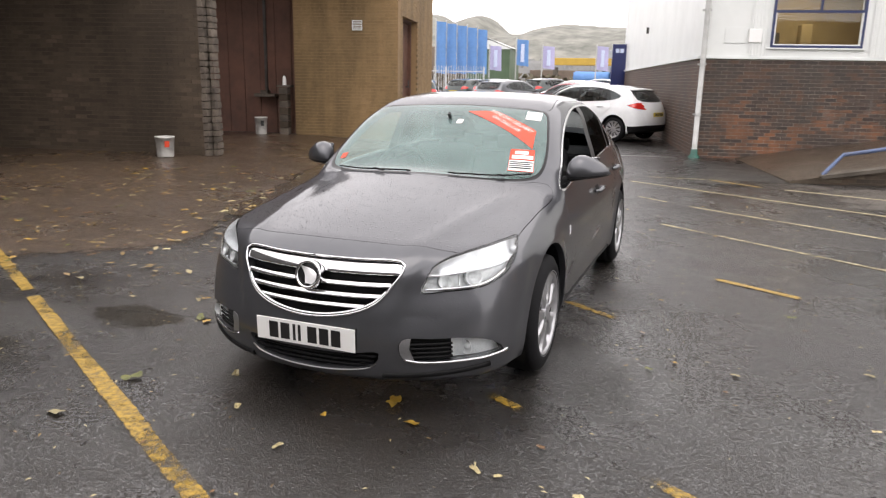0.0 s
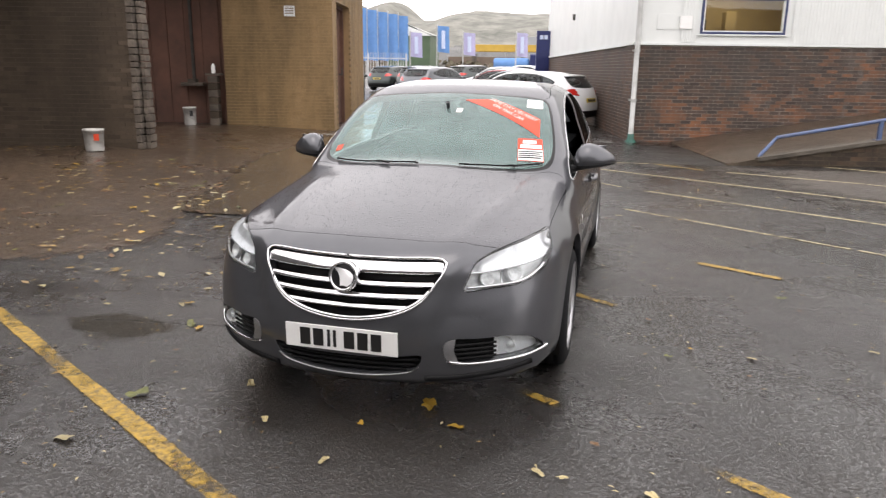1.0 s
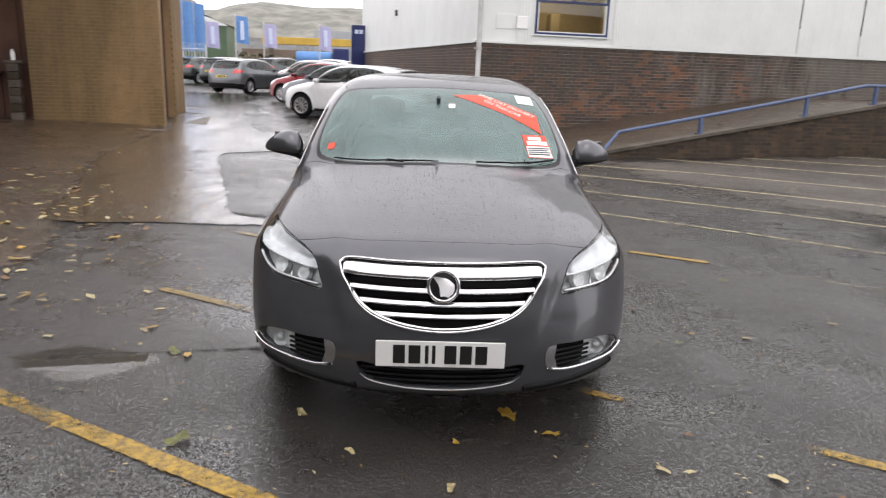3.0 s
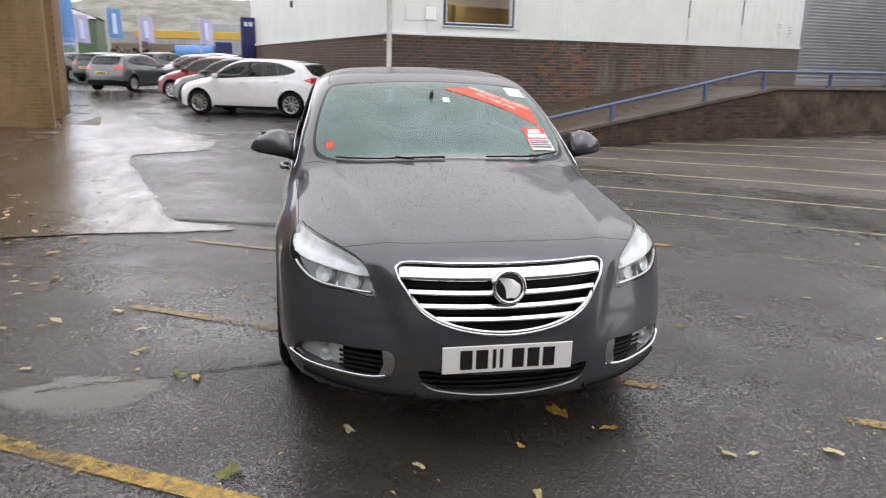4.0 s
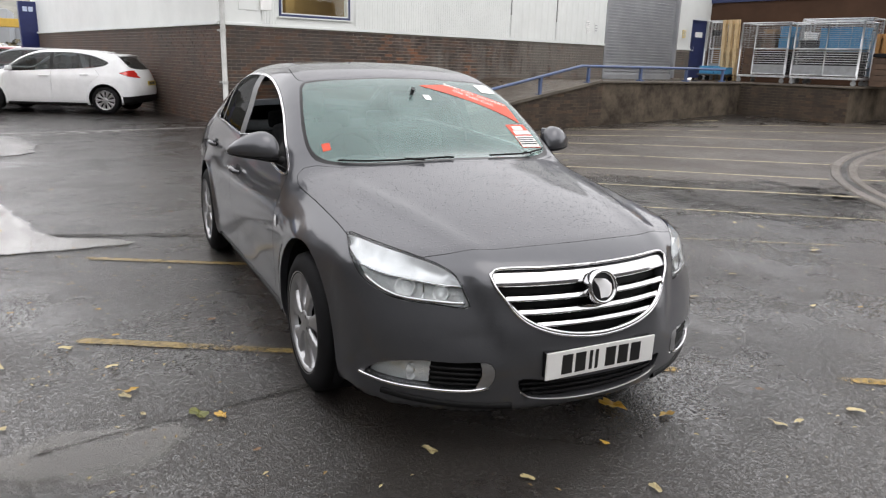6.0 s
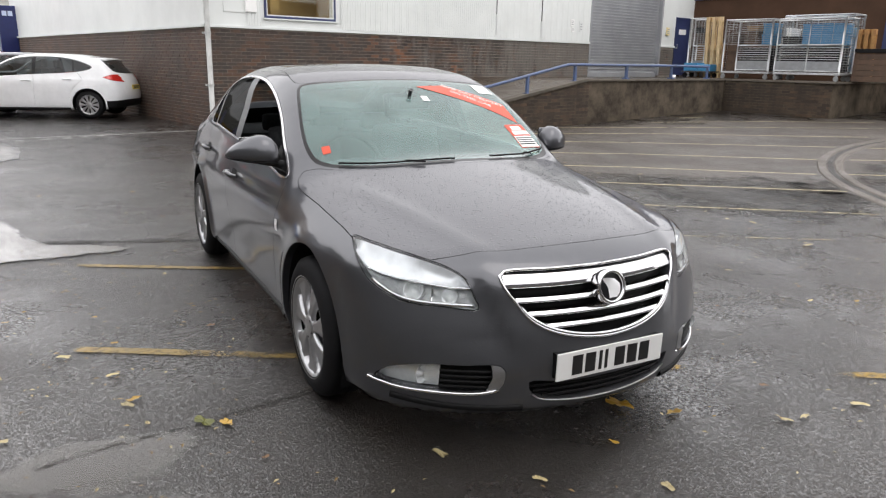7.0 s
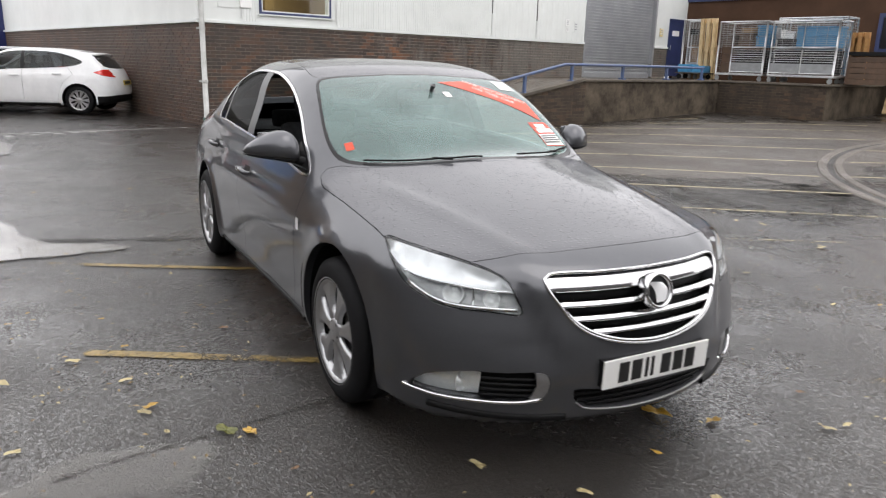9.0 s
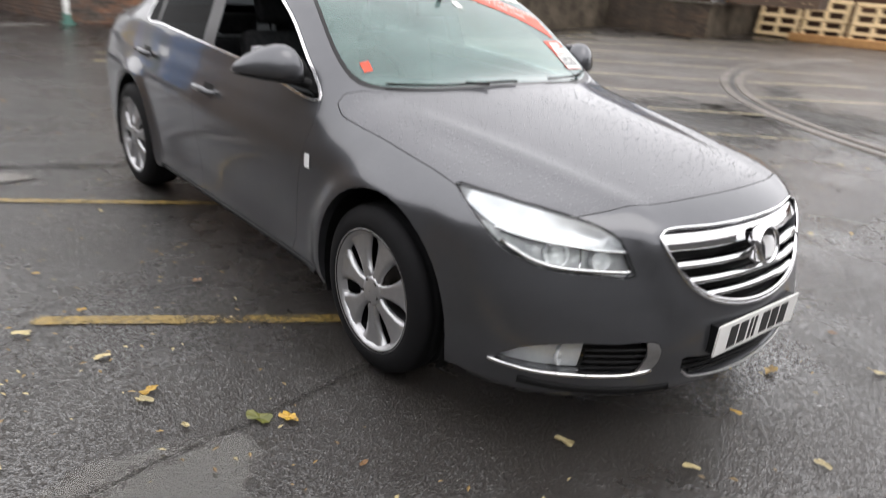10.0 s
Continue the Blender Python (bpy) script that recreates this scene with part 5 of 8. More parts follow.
SALOON = dict(
    top=[(-0.3, 0.667), (0, 0.774), (0.12, 0.815), (0.3, 0.858), (0.6, 0.917), (0.95, 0.975), (1.2, 1.018), (1.3, 1.04), (1.5, 1.153), (1.75, 1.293), (2, 1.401), (2.2, 1.455), (2.55, 1.485), (2.95, 1.479), (3.35, 1.413), (3.75, 1.296), (4.15, 1.165), (4.5, 1.107), (4.75, 1.087), (5.2, 0.988)],
    plan=[(-0.2, 0.789), (0.3, 0.873), (0.9, 0.902), (1.7, 0.913), (2.4, 0.918), (3.0, 0.914), (3.6, 0.893), (4.2, 0.856), (4.83, 0.777), (5.2, 0.679)],
    section=[(0.1, -0.102), (0.2, -0.047), (0.32, -0.018), (0.5, -0.010), (0.70, -0.009), (0.85, -0.047), (0.95, -0.078), (1.02, -0.096), (1.2, -0.162), (1.35, -0.218), (1.42, -0.258), (1.5, -0.421), (1.6, -0.701)],
    nose=[(0.1, 0.148), (0.2, 0.016), (0.3, -0.026), (0.4, -0.04), (0.5, -0.029), (0.65, 0.015), (0.75, 0.037), (0.85, 0.1), (1, 0.3)],
    tail=[(0.1, 4.6), (0.3, 4.79), (0.6, 4.83), (0.9, 4.78), (1.1, 4.72), (1.3, 4.6)],
    floor=[(-0.2, 0.194), (0.2, 0.183), (0.6, 0.195), (3, 0.196), (4.3, 0.217), (4.9, 0.297)],
    wheels=(0.985, 3.722), hub=0.325, arch=0.355, waist=0.035, crease=0.022, cowl=1.02, mid=2.6, ridge=0.009,
    bow=0.066, hoodbow=0.073, crown=0.068, nosebow=0.371, nosebow4=0.269, tailbow=0.303, k=0.123, kf=0.111)


def hull_mesh(h, na=144, nl=100, ne=34):
    """The whole skin as a grid: rays from a spine, with rounded ends."""
    s = h.s
    y0, y1, zc = 0.75, s["tail"][2][1] - 0.75, 0.56
    o, d = [], []
    for k in range(ne):
        a = math.pi / 2 * (k + 0.5) / ne
        o.append((0, y0, zc)), d.append((math.sin(a), -math.cos(a)))
    for k in range(nl + 1):
        o.append((0, y0 + (y1 - y0) * k / nl, zc)), d.append((1.0, 0.0))
    for k in range(ne):
        a = math.pi / 2 * (k + 0.5) / ne
        o.append((0, y1, zc)), d.append((math.cos(a), math.sin(a)))
    rows = len(o)
    O, D = np.zeros((rows, na, 3)), np.zeros((rows, na, 3))
    th = 2 * np.pi * (np.arange(na) + 0.5) / na
    for i in range(rows):
        O[i] = o[i]
        D[i, :, 0], D[i, :, 2], D[i, :, 1] = d[i][0] * np.sin(th), -d[i][0] * np.cos(th), d[i][1]
    P = h.shoot(O.reshape(-1, 3), D.reshape(-1, 3)).reshape(rows, na, 3)
    bm = bmesh.new()
    g = [[bm.verts.new(P[i, j]) for j in range(na)] for i in range(rows)]
    for i in range(rows - 1):
        for j in range(na):
            bm.faces.new((g[i][j], g[i + 1][j], g[i + 1][(j + 1) % na], g[i][(j + 1) % na]))
    bm.faces.new(g[0])
    bm.faces.new(g[-1][::-1])
    bmesh.ops.recalc_face_normals(bm, faces=bm.faces)
    return bm


# the ways in which an outline is laid on the skin: its two axes, and the way to look along
def axes(kind, sx=1):
    return {"front": (Vector((sx, 0, 0)), Vector((0, 0, 1)), Vector((0, -1, 0)), Vector((0, 0.8, 0))),
            "top": (Vector((sx, 0, 0)), Vector((0, 1, 0)), Vector((0, 0, 1)), Vector((0, 0, 0.6))),
            "side": (Vector((0, 1, 0)), Vector((0, 0, 1)), Vector((sx, 0, 0)), Vector((0, 0, 0))),
            "rear": (Vector((sx, 0, 0)), Vector((0, 0, 1)), Vector((0, 1, 0)), Vector((0, 3.2, 0))),
            "corner": (Vector((0.8 * sx, 0.6, 0)), Vector((0, 0, 1)), Vector((0.6 * sx, -0.8, 0)), Vector((-0.12 * sx, 0.16, 0)))}[kind]


def both(half):
    """A closed outline from its half with x >= 0, listed from the middle round to the middle."""
    return half + [(-u, v) for u, v in half[::-1] if abs(u) > 1e-6]


def inset(poly, d):
    """The outline drawn in by d."""
    n, out = len(poly), []
    area = sum(poly[i][0] * poly[(i + 1) % n][1] - poly[(i + 1) % n][0] * poly[i][1] for i in range(n))
    sg = 1 if area > 0 else -1
    for i in range(n):
        p, q, r = Vector(poly[i - 1]), Vector(poly[i]), Vector(poly[(i + 1) % n])
        a, b = (q - p).normalized(), (r - q).normalized()
        na, nb = Vector((-a.y, a.x)) * sg, Vector((-b.y, b.x)) * sg
        m = (na + nb).normalized()
        out.append(tuple(q + m * d / max(0.45, m.dot(na))))
    return out


def inside(poly, u, v):
    c, n = False, len(poly)
    for i in range(n):
        (u0, v0), (u1, v1) = poly[i], poly[i - 1]
        if (v0 > v) != (v1 > v) and u < (u1 - u0) * (v - v0) / (v1 - v0) + u0:
            c = not c
    return c


class Skin:
    """A hull's skin, cut along outlines into regions."""

    def __init__(self, h, **grid):
        self.h, self.bm = h, hull_mesh(h, **grid)
        self.tag = self.bm.faces.layers.int.new("region")
        self.names = {0: "body"}

    def cut(self, name, poly, kind, sx=1, cond=None, over=("body",)):
        """Cuts the skin along the outline and names what lies inside it."""
        bm, (A, B, W, _) = self.bm, axes(kind, sx)
        us, vs = [p[0] for p in poly], [p[1] for p in poly]
        lo, hi = (min(us) - 0.05, min(vs) - 0.05), (max(us) + 0.05, max(vs) + 0.05)

        def near(f):
            c = f.calc_center_median()
            u, v = c.dot(A), c.dot(B)
            return lo[0] < u < hi[0] and lo[1] < v < hi[1] and c.dot(W) > -0.9 and f.normal.dot(W) > 0.02 and (kind in ("front", "top", "rear") or c.x * sx > 0.05) and (cond is None or cond(c))

        pool = {f for f in bm.faces if near(f)}
        for i in range(len(poly)):
            p, q = poly[i - 1], poly[i]
            u0, u1, v0, v1 = min(p[0], q[0]), max(p[0], q[0]), min(p[1], q[1]), max(p[1], q[1])
            if (u1 - u0) + (v1 - v0) < 1e-6:
                continue
            some = set()
            for f in pool:
                if not f.is_valid:
                    continue
                fu, fv = [x.co.dot(A) for x in f.verts], [x.co.dot(B) for x in f.verts]
                if max(fu) >= u0 - 1e-4 and min(fu) <= u1 + 1e-4 and max(fv) >= v0 - 1e-4 and min(fv) <= v1 + 1e-4:
                    some.add(f)
            if not some:
                continue
            no = (A * -(q[1] - p[1]) + B * (q[0] - p[0])).normalized()
            geom = list(some) + list({e for f in some for e in f.edges}) + list({x for f in some for x in f.verts})
            out = bmesh.ops.bisect_plane(bm, geom=geom, dist=2e-4, plane_co=A * p[0] + B * p[1], plane_no=no)
            pool = {f for f in pool if f.is_valid} | {g for g in out["geom"] if isinstance(g, bmesh.types.BMFace)}
        if name not in self.names.values():
            self.names[len(self.names)] = name
        key = [k for k, n in self.names.items() if n == name][0]
        for f in pool:
            if f.is_valid and self.names[f[self.tag]] in over:
                c = f.calc_center_median()
                if inside(poly, c.dot(A), c.dot(B)):
                    f[self.tag] = key

    def panel(self, name, region, mat, parent, gap=0.0, depth=0.0, lift=0.0, label=""):
        """The faces of a region as a part, drawn in by gap, turned inwards at its edge by depth."""
        key = [k for k, n in self.names.items() if n == region][0]
        fs = [f for f in self.bm.faces if f[self.tag] == key]
        ids, co, polys = {}, [], []
        for f in fs:
            idx = []
            for v in f.verts:
                if v not in ids:
                    ids[v] = len(co)
                    co.append(v.co.copy())
                idx.append(ids[v])
            polys.append(idx)
        nor = self.h.normal(np.array(co))
        count = {}
        for idx in polys:
            for a, b in zip(idx, idx[1:] + idx[:1]):
                count[(min(a, b), max(a, b))] = count.get((min(a, b), max(a, b)), 0) + 1
        inward = {}
        for idx in polys:
            c = sum((co[i] for i in idx), Vector()) / len(idx)
            for a, b in zip(idx, idx[1:] + idx[:1]):
                if count[(min(a, b), max(a, b))] == 1:
                    e = (co[b] - co[a]).normalized()
                    w = (c - co[a]) - e * e.dot(c - co[a])
                    for i in (a, b):
                        inward[i] = inward.get(i, Vector()) + w.normalized()
        out = [co[i] + Vector(nor[i]) * lift for i in range(len(co))]
        for i, w in inward.items():
            if w.length > 1e-6:
                out[i] = out[i] + w.normalized() * gap
        normals = [tuple(n) for n in nor]
        if depth > 0:
            twin = {}
            for idx in list(polys):
                for a, b in zip(idx, idx[1:] + idx[:1]):
                    if count.get((min(a, b), max(a, b))) == 1:
                        for i in (a, b):
                            if i not in twin:
                                w = tuple(-inward[i].normalized()) if inward[i].length > 1e-6 else (0, 0, 1)
                                for deep in (min(0.003, depth * 0.4), depth):
                                    twin.setdefault(i, len(out))
                                    out.append(out[i] - Vector(nor[i]) * deep), normals.append(w)
                        polys.append([b, a, twin[a], twin[b]])
                        polys.append([twin[b], twin[a], twin[a] + 1, twin[b] + 1])
        mesh = bpy.data.meshes.new(name)
        mesh.from_pydata([tuple(c) for c in out], [], polys)
        mesh.materials.append(mat)
        shade(mesh, True)
        mesh.normals_split_custom_set_from_vertices(normals)
        ob = new(name, mesh)
        ob.parent = parent
        if label:
            ob["label"] = label
        return ob

    def lay(self, poly, kind, sx=1, lift=0.0):
        """Points of an outline laid on the skin."""
        A, B, W, start = axes(kind, sx)
        o = np.array([tuple(A * u + B * v + start) for u, v in poly])
        p = self.h.shoot(o, np.tile(np.array(W), (len(o), 1)))
        return p + self.h.normal(p) * lift

    def band(self, name, poly, kind, r, mat, parent, sx=1, lift=0.0, closed=True, seg=8, label=""):
        """A round strip along an outline."""
        pts = [tuple(p) for p in self.lay(poly, kind, sx, lift)]
        bm = bmesh.new()
        tube(bm, pts + pts[:1] if closed else pts, r, seg)
        return part(name, bm, mat, parent, label, smooth=True)

    def patch(self, name, poly, kind, mat, parent, sx=1, lift=0.003, step=0.04, label=""):
        """A thin sheet laid on the skin inside a four-cornered outline."""
        a, b, c, d = (Vector(p) for p in poly)
        nu, nv = max(2, round((b - a).length / step)), max(2, round((d - a).length / step))
        uv = [tuple(a.lerp(b, i / nu).lerp(d.lerp(c, i / nu), j / nv)) for j in range(nv + 1) for i in range(nu + 1)]
        p = self.lay(uv, kind, sx, lift)
        bm = bmesh.new()
        vs = [bm.verts.new(q) for q in p]
        for j in range(nv):
            for i in range(nu):
                bm.faces.new((vs[j * (nu + 1) + i], vs[j * (nu + 1) + i + 1], vs[(j + 1) * (nu + 1) + i + 1], vs[(j + 1) * (nu + 1) + i]))
        bmesh.ops.recalc_face_normals(bm, faces=bm.faces)
        bm.normal_update()
        if sum((f.normal for f in bm.faces), Vector()).dot(axes(kind, sx)[2]) < 0:
            bmesh.ops.reverse_faces(bm, faces=bm.faces)
        return part(name, bm, mat, parent, label, smooth=True)


def ring(cy, cz, r, n=40):
    return [(cy + r * math.cos(2 * math.pi * k / n), cz + r * math.sin(2 * math.pi * k / n)) for k in range(n)]


def wheel(parent, at, r=0.325, rim=0.232, spokes=7, width=0.225, seg=56):
    """A tyre with tread grooves and a cast alloy rim, whose face looks to +x."""
    w = width / 2
    bm = bmesh.new()
    lathe(bm, [(-w, rim - 0.01), (-w - 0.004, rim + 0.03), (-w + 0.005, r - 0.035), (-w + 0.022, r - 0.008), (-0.062, r), (-0.056, r - 0.009), (-0.048, r), (-0.008, r), (-0.004, r - 0.009), (0.004, r - 0.009),
               (0.008, r), (0.048, r), (0.056, r - 0.009), (0.062, r), (w - 0.022, r - 0.008), (w - 0.005, r - 0.035), (w + 0.004, rim + 0.03), (w, rim - 0.002), (w - 0.02, rim - 0.014)], seg)
    tyre = part("tyre", bm, M_TYRE, parent, "black rubber tyre", smooth=True, at=at)
    bm = bmesh.new()
    lathe(bm, [(w - 0.034, rim - 0.024), (w - 0.012, rim - 0.016), (w - 0.002, rim - 0.004), (w + 0.002, rim + 0.006), (w - 0.006, rim + 0.008)], seg)
    # the face: broad spokes that widen to the lip, with a hub
    for k in range(spokes):
        a0 = 2 * math.pi * k / spokes
        rows = []
        h = math.pi / spokes
        for rr, half, out in ((0.04, h * 0.99, -0.014), (0.07, h * 0.86, -0.008), (0.085, h * 0.58, -0.008), (0.12, h * 0.52, -0.010), (0.16, h * 0.58, -0.013), (0.19, h * 0.66, -0.016), (rim - 0.02, h * 0.76, -0.014), (rim - 0.008, h * 0.92, -0.010)):
            row = []
            for s, dx in ((-1.0, -0.022), (-0.93, -0.003), (-0.5, 0.0), (0.0, -0.004), (0.5, 0.0), (0.93, -0.003), (1.0, -0.022)):
                a = a0 + half * s
                row.append(bm.verts.new((w + out + dx, rr * math.cos(a), rr * math.sin(a))))
            rows.append(row)
        for p, q in zip(rows, rows[1:]):
            for i in range(6):
                bm.faces.new((p[i], p[i + 1], q[i + 1], q[i]))
    lathe(bm, [(w - 0.03, 0.06), (w - 0.014, 0.058), (w - 0.008, 0.05), (w - 0.004, 0.034), (w - 0.003, 0.002)], 28)
    bmesh.ops.recalc_face_normals(bm, faces=bm.faces)
    rim_ob = part("rim", bm, M_ALLOY, tyre, "silver alloy rim with %d broad spokes" % spokes, smooth=True)
    for k in range(5 if seg > 40 else 0):
        a = 2 * math.pi * (k + 0.5) / 5
        bm = bmesh.new()
        lathe(bm, [(w - 0.016, 0.009), (w - 0.006, 0.008), (w - 0.006, 0.001)], 8, m=Matrix.Translation((0, 0.043 * math.cos(a), 0.043 * math.sin(a))))
        part("wheel_nut", bm, M_DARK_METAL, tyre)
    bm = bmesh.new()
    lathe(bm, [(-0.03, 0.03), (-0.03, 0.135), (0.0, 0.135), (0.0, 0.03)], 32)
    part("brake_disc", bm, M_DARK_METAL, tyre, smooth=False)
    bm = bmesh.new()
    lathe(bm, [(-0.045, 0.001), (-0.045, rim - 0.03), (w - 0.036, rim - 0.022)], 32)
    part("inner_well", bm, M_BLACK, tyre)
    return tyre


# ---- the grey saloon ----
car = thing("car", "dark grey metallic four-door saloon beaded with rain on wet asphalt", "car", at=pose(0.008, 0, 0))
saloon = Hull(SALOON)
skin = Skin(saloon)

HEADLIGHT = [(1.041, 0.815), (0.95, 0.815), (0.845, 0.807), (0.707, 0.788), (0.60, 0.762), (0.54, 0.73), (0.502, 0.668), (0.482, 0.622), (0.61, 0.626), (0.772, 0.637), (0.853, 0.662), (0.924, 0.699), (0.972, 0.747), (1.013, 0.786)]
GRILLE = both([(0, 0.757), (0.2, 0.757), (0.402, 0.753), (0.420, 0.741), (0.411, 0.70), (0.385, 0.66), (0.345, 0.60), (0.29, 0.558), (0.18, 0.521), (0, 0.502)])
INTAKE = both([(0, 0.338), (0.2, 0.338), (0.345, 0.348), (0.338, 0.315), (0.30, 0.278), (0.17, 0.254), (0, 0.246)])
FOG = [(0.83, 0.315), (0.795, 0.378), (0.70, 0.412), (0.58, 0.417), (0.445, 0.414), (0.434, 0.37), (0.45, 0.323), (0.51, 0.308), (0.668, 0.304), (0.78, 0.308)]
FOG_LENS = [(0.652, 0.306), (0.652, 0.42), (0.86, 0.42), (0.86, 0.30)]
FOG_CAP = [(0.42, 0.30), (0.42, 0.43), (0.484, 0.43), (0.478, 0.37), (0.50, 0.30)]
HOOD = both([(0, 0.168), (0.3, 0.198), (0.5, 0.255), (0.62, 0.302), (0.655, 0.315), (0.705, 0.40), (0.748, 0.51), (0.778, 0.59), (0.798, 0.665), (0.797, 0.72), (0.798, 0.865), (0.803, 1.10), (0.810, 1.28), (0.810, 1.36), (0.797, 1.405), (0.765, 1.415), (0.70, 1.385), (0.62, 1.33), (0.5, 1.26), (0.35, 1.205), (0, 1.165)])
SCREEN = both([(0, 1.19), (0.35, 1.228), (0.5, 1.285), (0.62, 1.352), (0.695, 1.42), (0.715, 1.50), (0.705, 1.62), (0.665, 1.80), (0.615, 1.97), (0.595, 1.998), (0.3, 2.006), (0, 2.01)])
SCREEN_IN = both([(0, 1.222), (0.35, 1.262), (0.5, 1.318), (0.61, 1.375), (0.676, 1.43), (0.700, 1.50), (0.691, 1.62), (0.652, 1.795), (0.603, 1.96), (0.583, 1.982), (0.3, 1.99), (0, 1.993)])
ROOF = both([(0, 2.03), (0.3, 2.027), (0.585, 2.018), (0.605, 2.06), (0.575, 2.4), (0.56, 2.8), (0.555, 3.2), (0.545, 3.36), (0.3, 3.40), (0, 3.41)])
BACKLIGHT = both([(0, 3.47), (0.3, 3.46), (0.50, 3.43), (0.53, 3.5), (0.57, 3.9), (0.58, 4.08), (0.3, 4.14), (0, 4.16)])
DAYLIGHT = [(1.487, 0.938), (1.70, 1.106), (1.93, 1.247), (2.13, 1.326), (2.42, 1.384), (2.75, 1.399), (3.05, 1.386), (3.25, 1.345), (3.42, 1.268), (3.56, 1.137), (3.60, 1.054), (3.3, 1.042), (2.56, 1.010), (2.05, 0.984)]
FRONT_DOOR = [(1.487, 0.945), (2.05, 0.998), (2.64, 1.022), (2.66, 0.80), (2.645, 0.5), (2.63, 0.272), (1.63, 0.268), (1.575, 0.42), (1.53, 0.62), (1.49, 0.80)]
REAR_DOOR = [(2.60, 1.020), (3.3, 1.052), (3.55, 1.062), (3.56, 0.90), (3.44, 0.78), (3.32, 0.65), (3.23, 0.45), (3.20, 0.275), (2.60, 0.272), (2.60, 0.5), (2.60, 0.80)]
ARCHES = ((0.955, 0.33, 0.392), (3.715, 0.33, 0.385))

skin.cut("hood", rounded(HOOD, 0.05), "top", cond=lambda c: c.z > 0.72 and c.y < 1.5)
skin.cut("screen_edge", rounded(SCREEN, 0.04), "top", cond=lambda c: c.z > 0.93 and c.y < 2.1)
skin.cut("windscreen", rounded(SCREEN_IN, 0.04), "top", cond=lambda c: c.z > 0.93 and c.y < 2.1, over=("screen_edge",))
skin.cut("roof", rounded(ROOF, 0.06), "top", cond=lambda c: c.z > 1.2)
skin.cut("rear_window", rounded(BACKLIGHT, 0.06), "top", cond=lambda c: c.z > 1.05 and c.y > 3.3)
skin.cut("grille", rounded(GRILLE, 0.03), "front", cond=lambda c: c.y < 0.5)
skin.cut("intake", rounded(INTAKE, 0.03), "front", cond=lambda c: c.y < 0.5)
for sx, sd in ((1, "left"), (-1, "right")):
    skin.cut("arch", ring(*ARCHES[0]), "side", sx, cond=lambda c: abs(c.x) > 0.6)
    skin.cut("arch", ring(*ARCHES[1]), "side", sx, cond=lambda c: abs(c.x) > 0.6)
    skin.cut("lamp_" + sd, rounded(HEADLIGHT, 0.03), "corner", sx, cond=lambda c: c.y < 0.9 and c.z > 0.5, over=("body", "hood"))
    skin.cut("fog_" + sd, rounded(FOG, 0.03), "front", sx, cond=lambda c, sx=sx: c.y < 0.6 and c.x * sx > 0.3)
    skin.cut("fog_lens_" + sd, FOG_LENS, "front", sx, cond=lambda c, sx=sx: c.y < 0.6 and c.x * sx > 0.3, over=("fog_" + sd,))
    skin.cut("fog_cap_" + sd, FOG_CAP, "front", sx, cond=lambda c, sx=sx: c.y < 0.6 and c.x * sx > 0.3, over=("fog_" + sd,))
    skin.cut("trim_" + sd, rounded(DAYLIGHT, 0.05), "side", sx, cond=lambda c: c.z > 0.85)
    pane = inset(rounded(DAYLIGHT, 0.05), 0.011)
    skin.cut("pillar_" + sd, pane, "side", sx, cond=lambda c: c.z > 0.85, over=("trim_" + sd,))
    skin.cut("rear_pillar_" + sd, [(3.0, 0.9), (3.0, 1.45), (3.8, 1.45), (3.8, 0.9)], "side", sx, cond=lambda c: c.z > 0.85, over=("pillar_" + sd,))
    skin.cut("front_glass_" + sd, [(1.4, 0.9), (1.4, 1.45), (2.60, 1.45), (2.555, 1.2), (2.535, 0.9)], "side", sx, cond=lambda c: c.z > 0.85, over=("pillar_" + sd,))
    skin.cut("rear_glass_" + sd, [(2.68, 0.9), (2.695, 1.2), (2.74, 1.45), (3.26, 1.45), (3.36, 1.2), (3.40, 0.9)], "side", sx, cond=lambda c: c.z > 0.85, over=("pillar_" + sd, "rear_pillar_" + sd))
    skin.cut("quarter_glass_" + sd, [(3.435, 0.9), (3.395, 1.2), (3.30, 1.45), (3.7, 1.45), (3.7, 0.9)], "side", sx, cond=lambda c: c.z > 0.85, over=("rear_pillar_" + sd,))
    skin.cut("front_door_" + sd, rounded(FRONT_DOOR, 0.08), "side", sx, cond=lambda c: c.z < 1.1)
    skin.cut("rear_door_" + sd, rounded(REAR_DOOR, 0.08), "side", sx, cond=lambda c: c.z < 1.1)

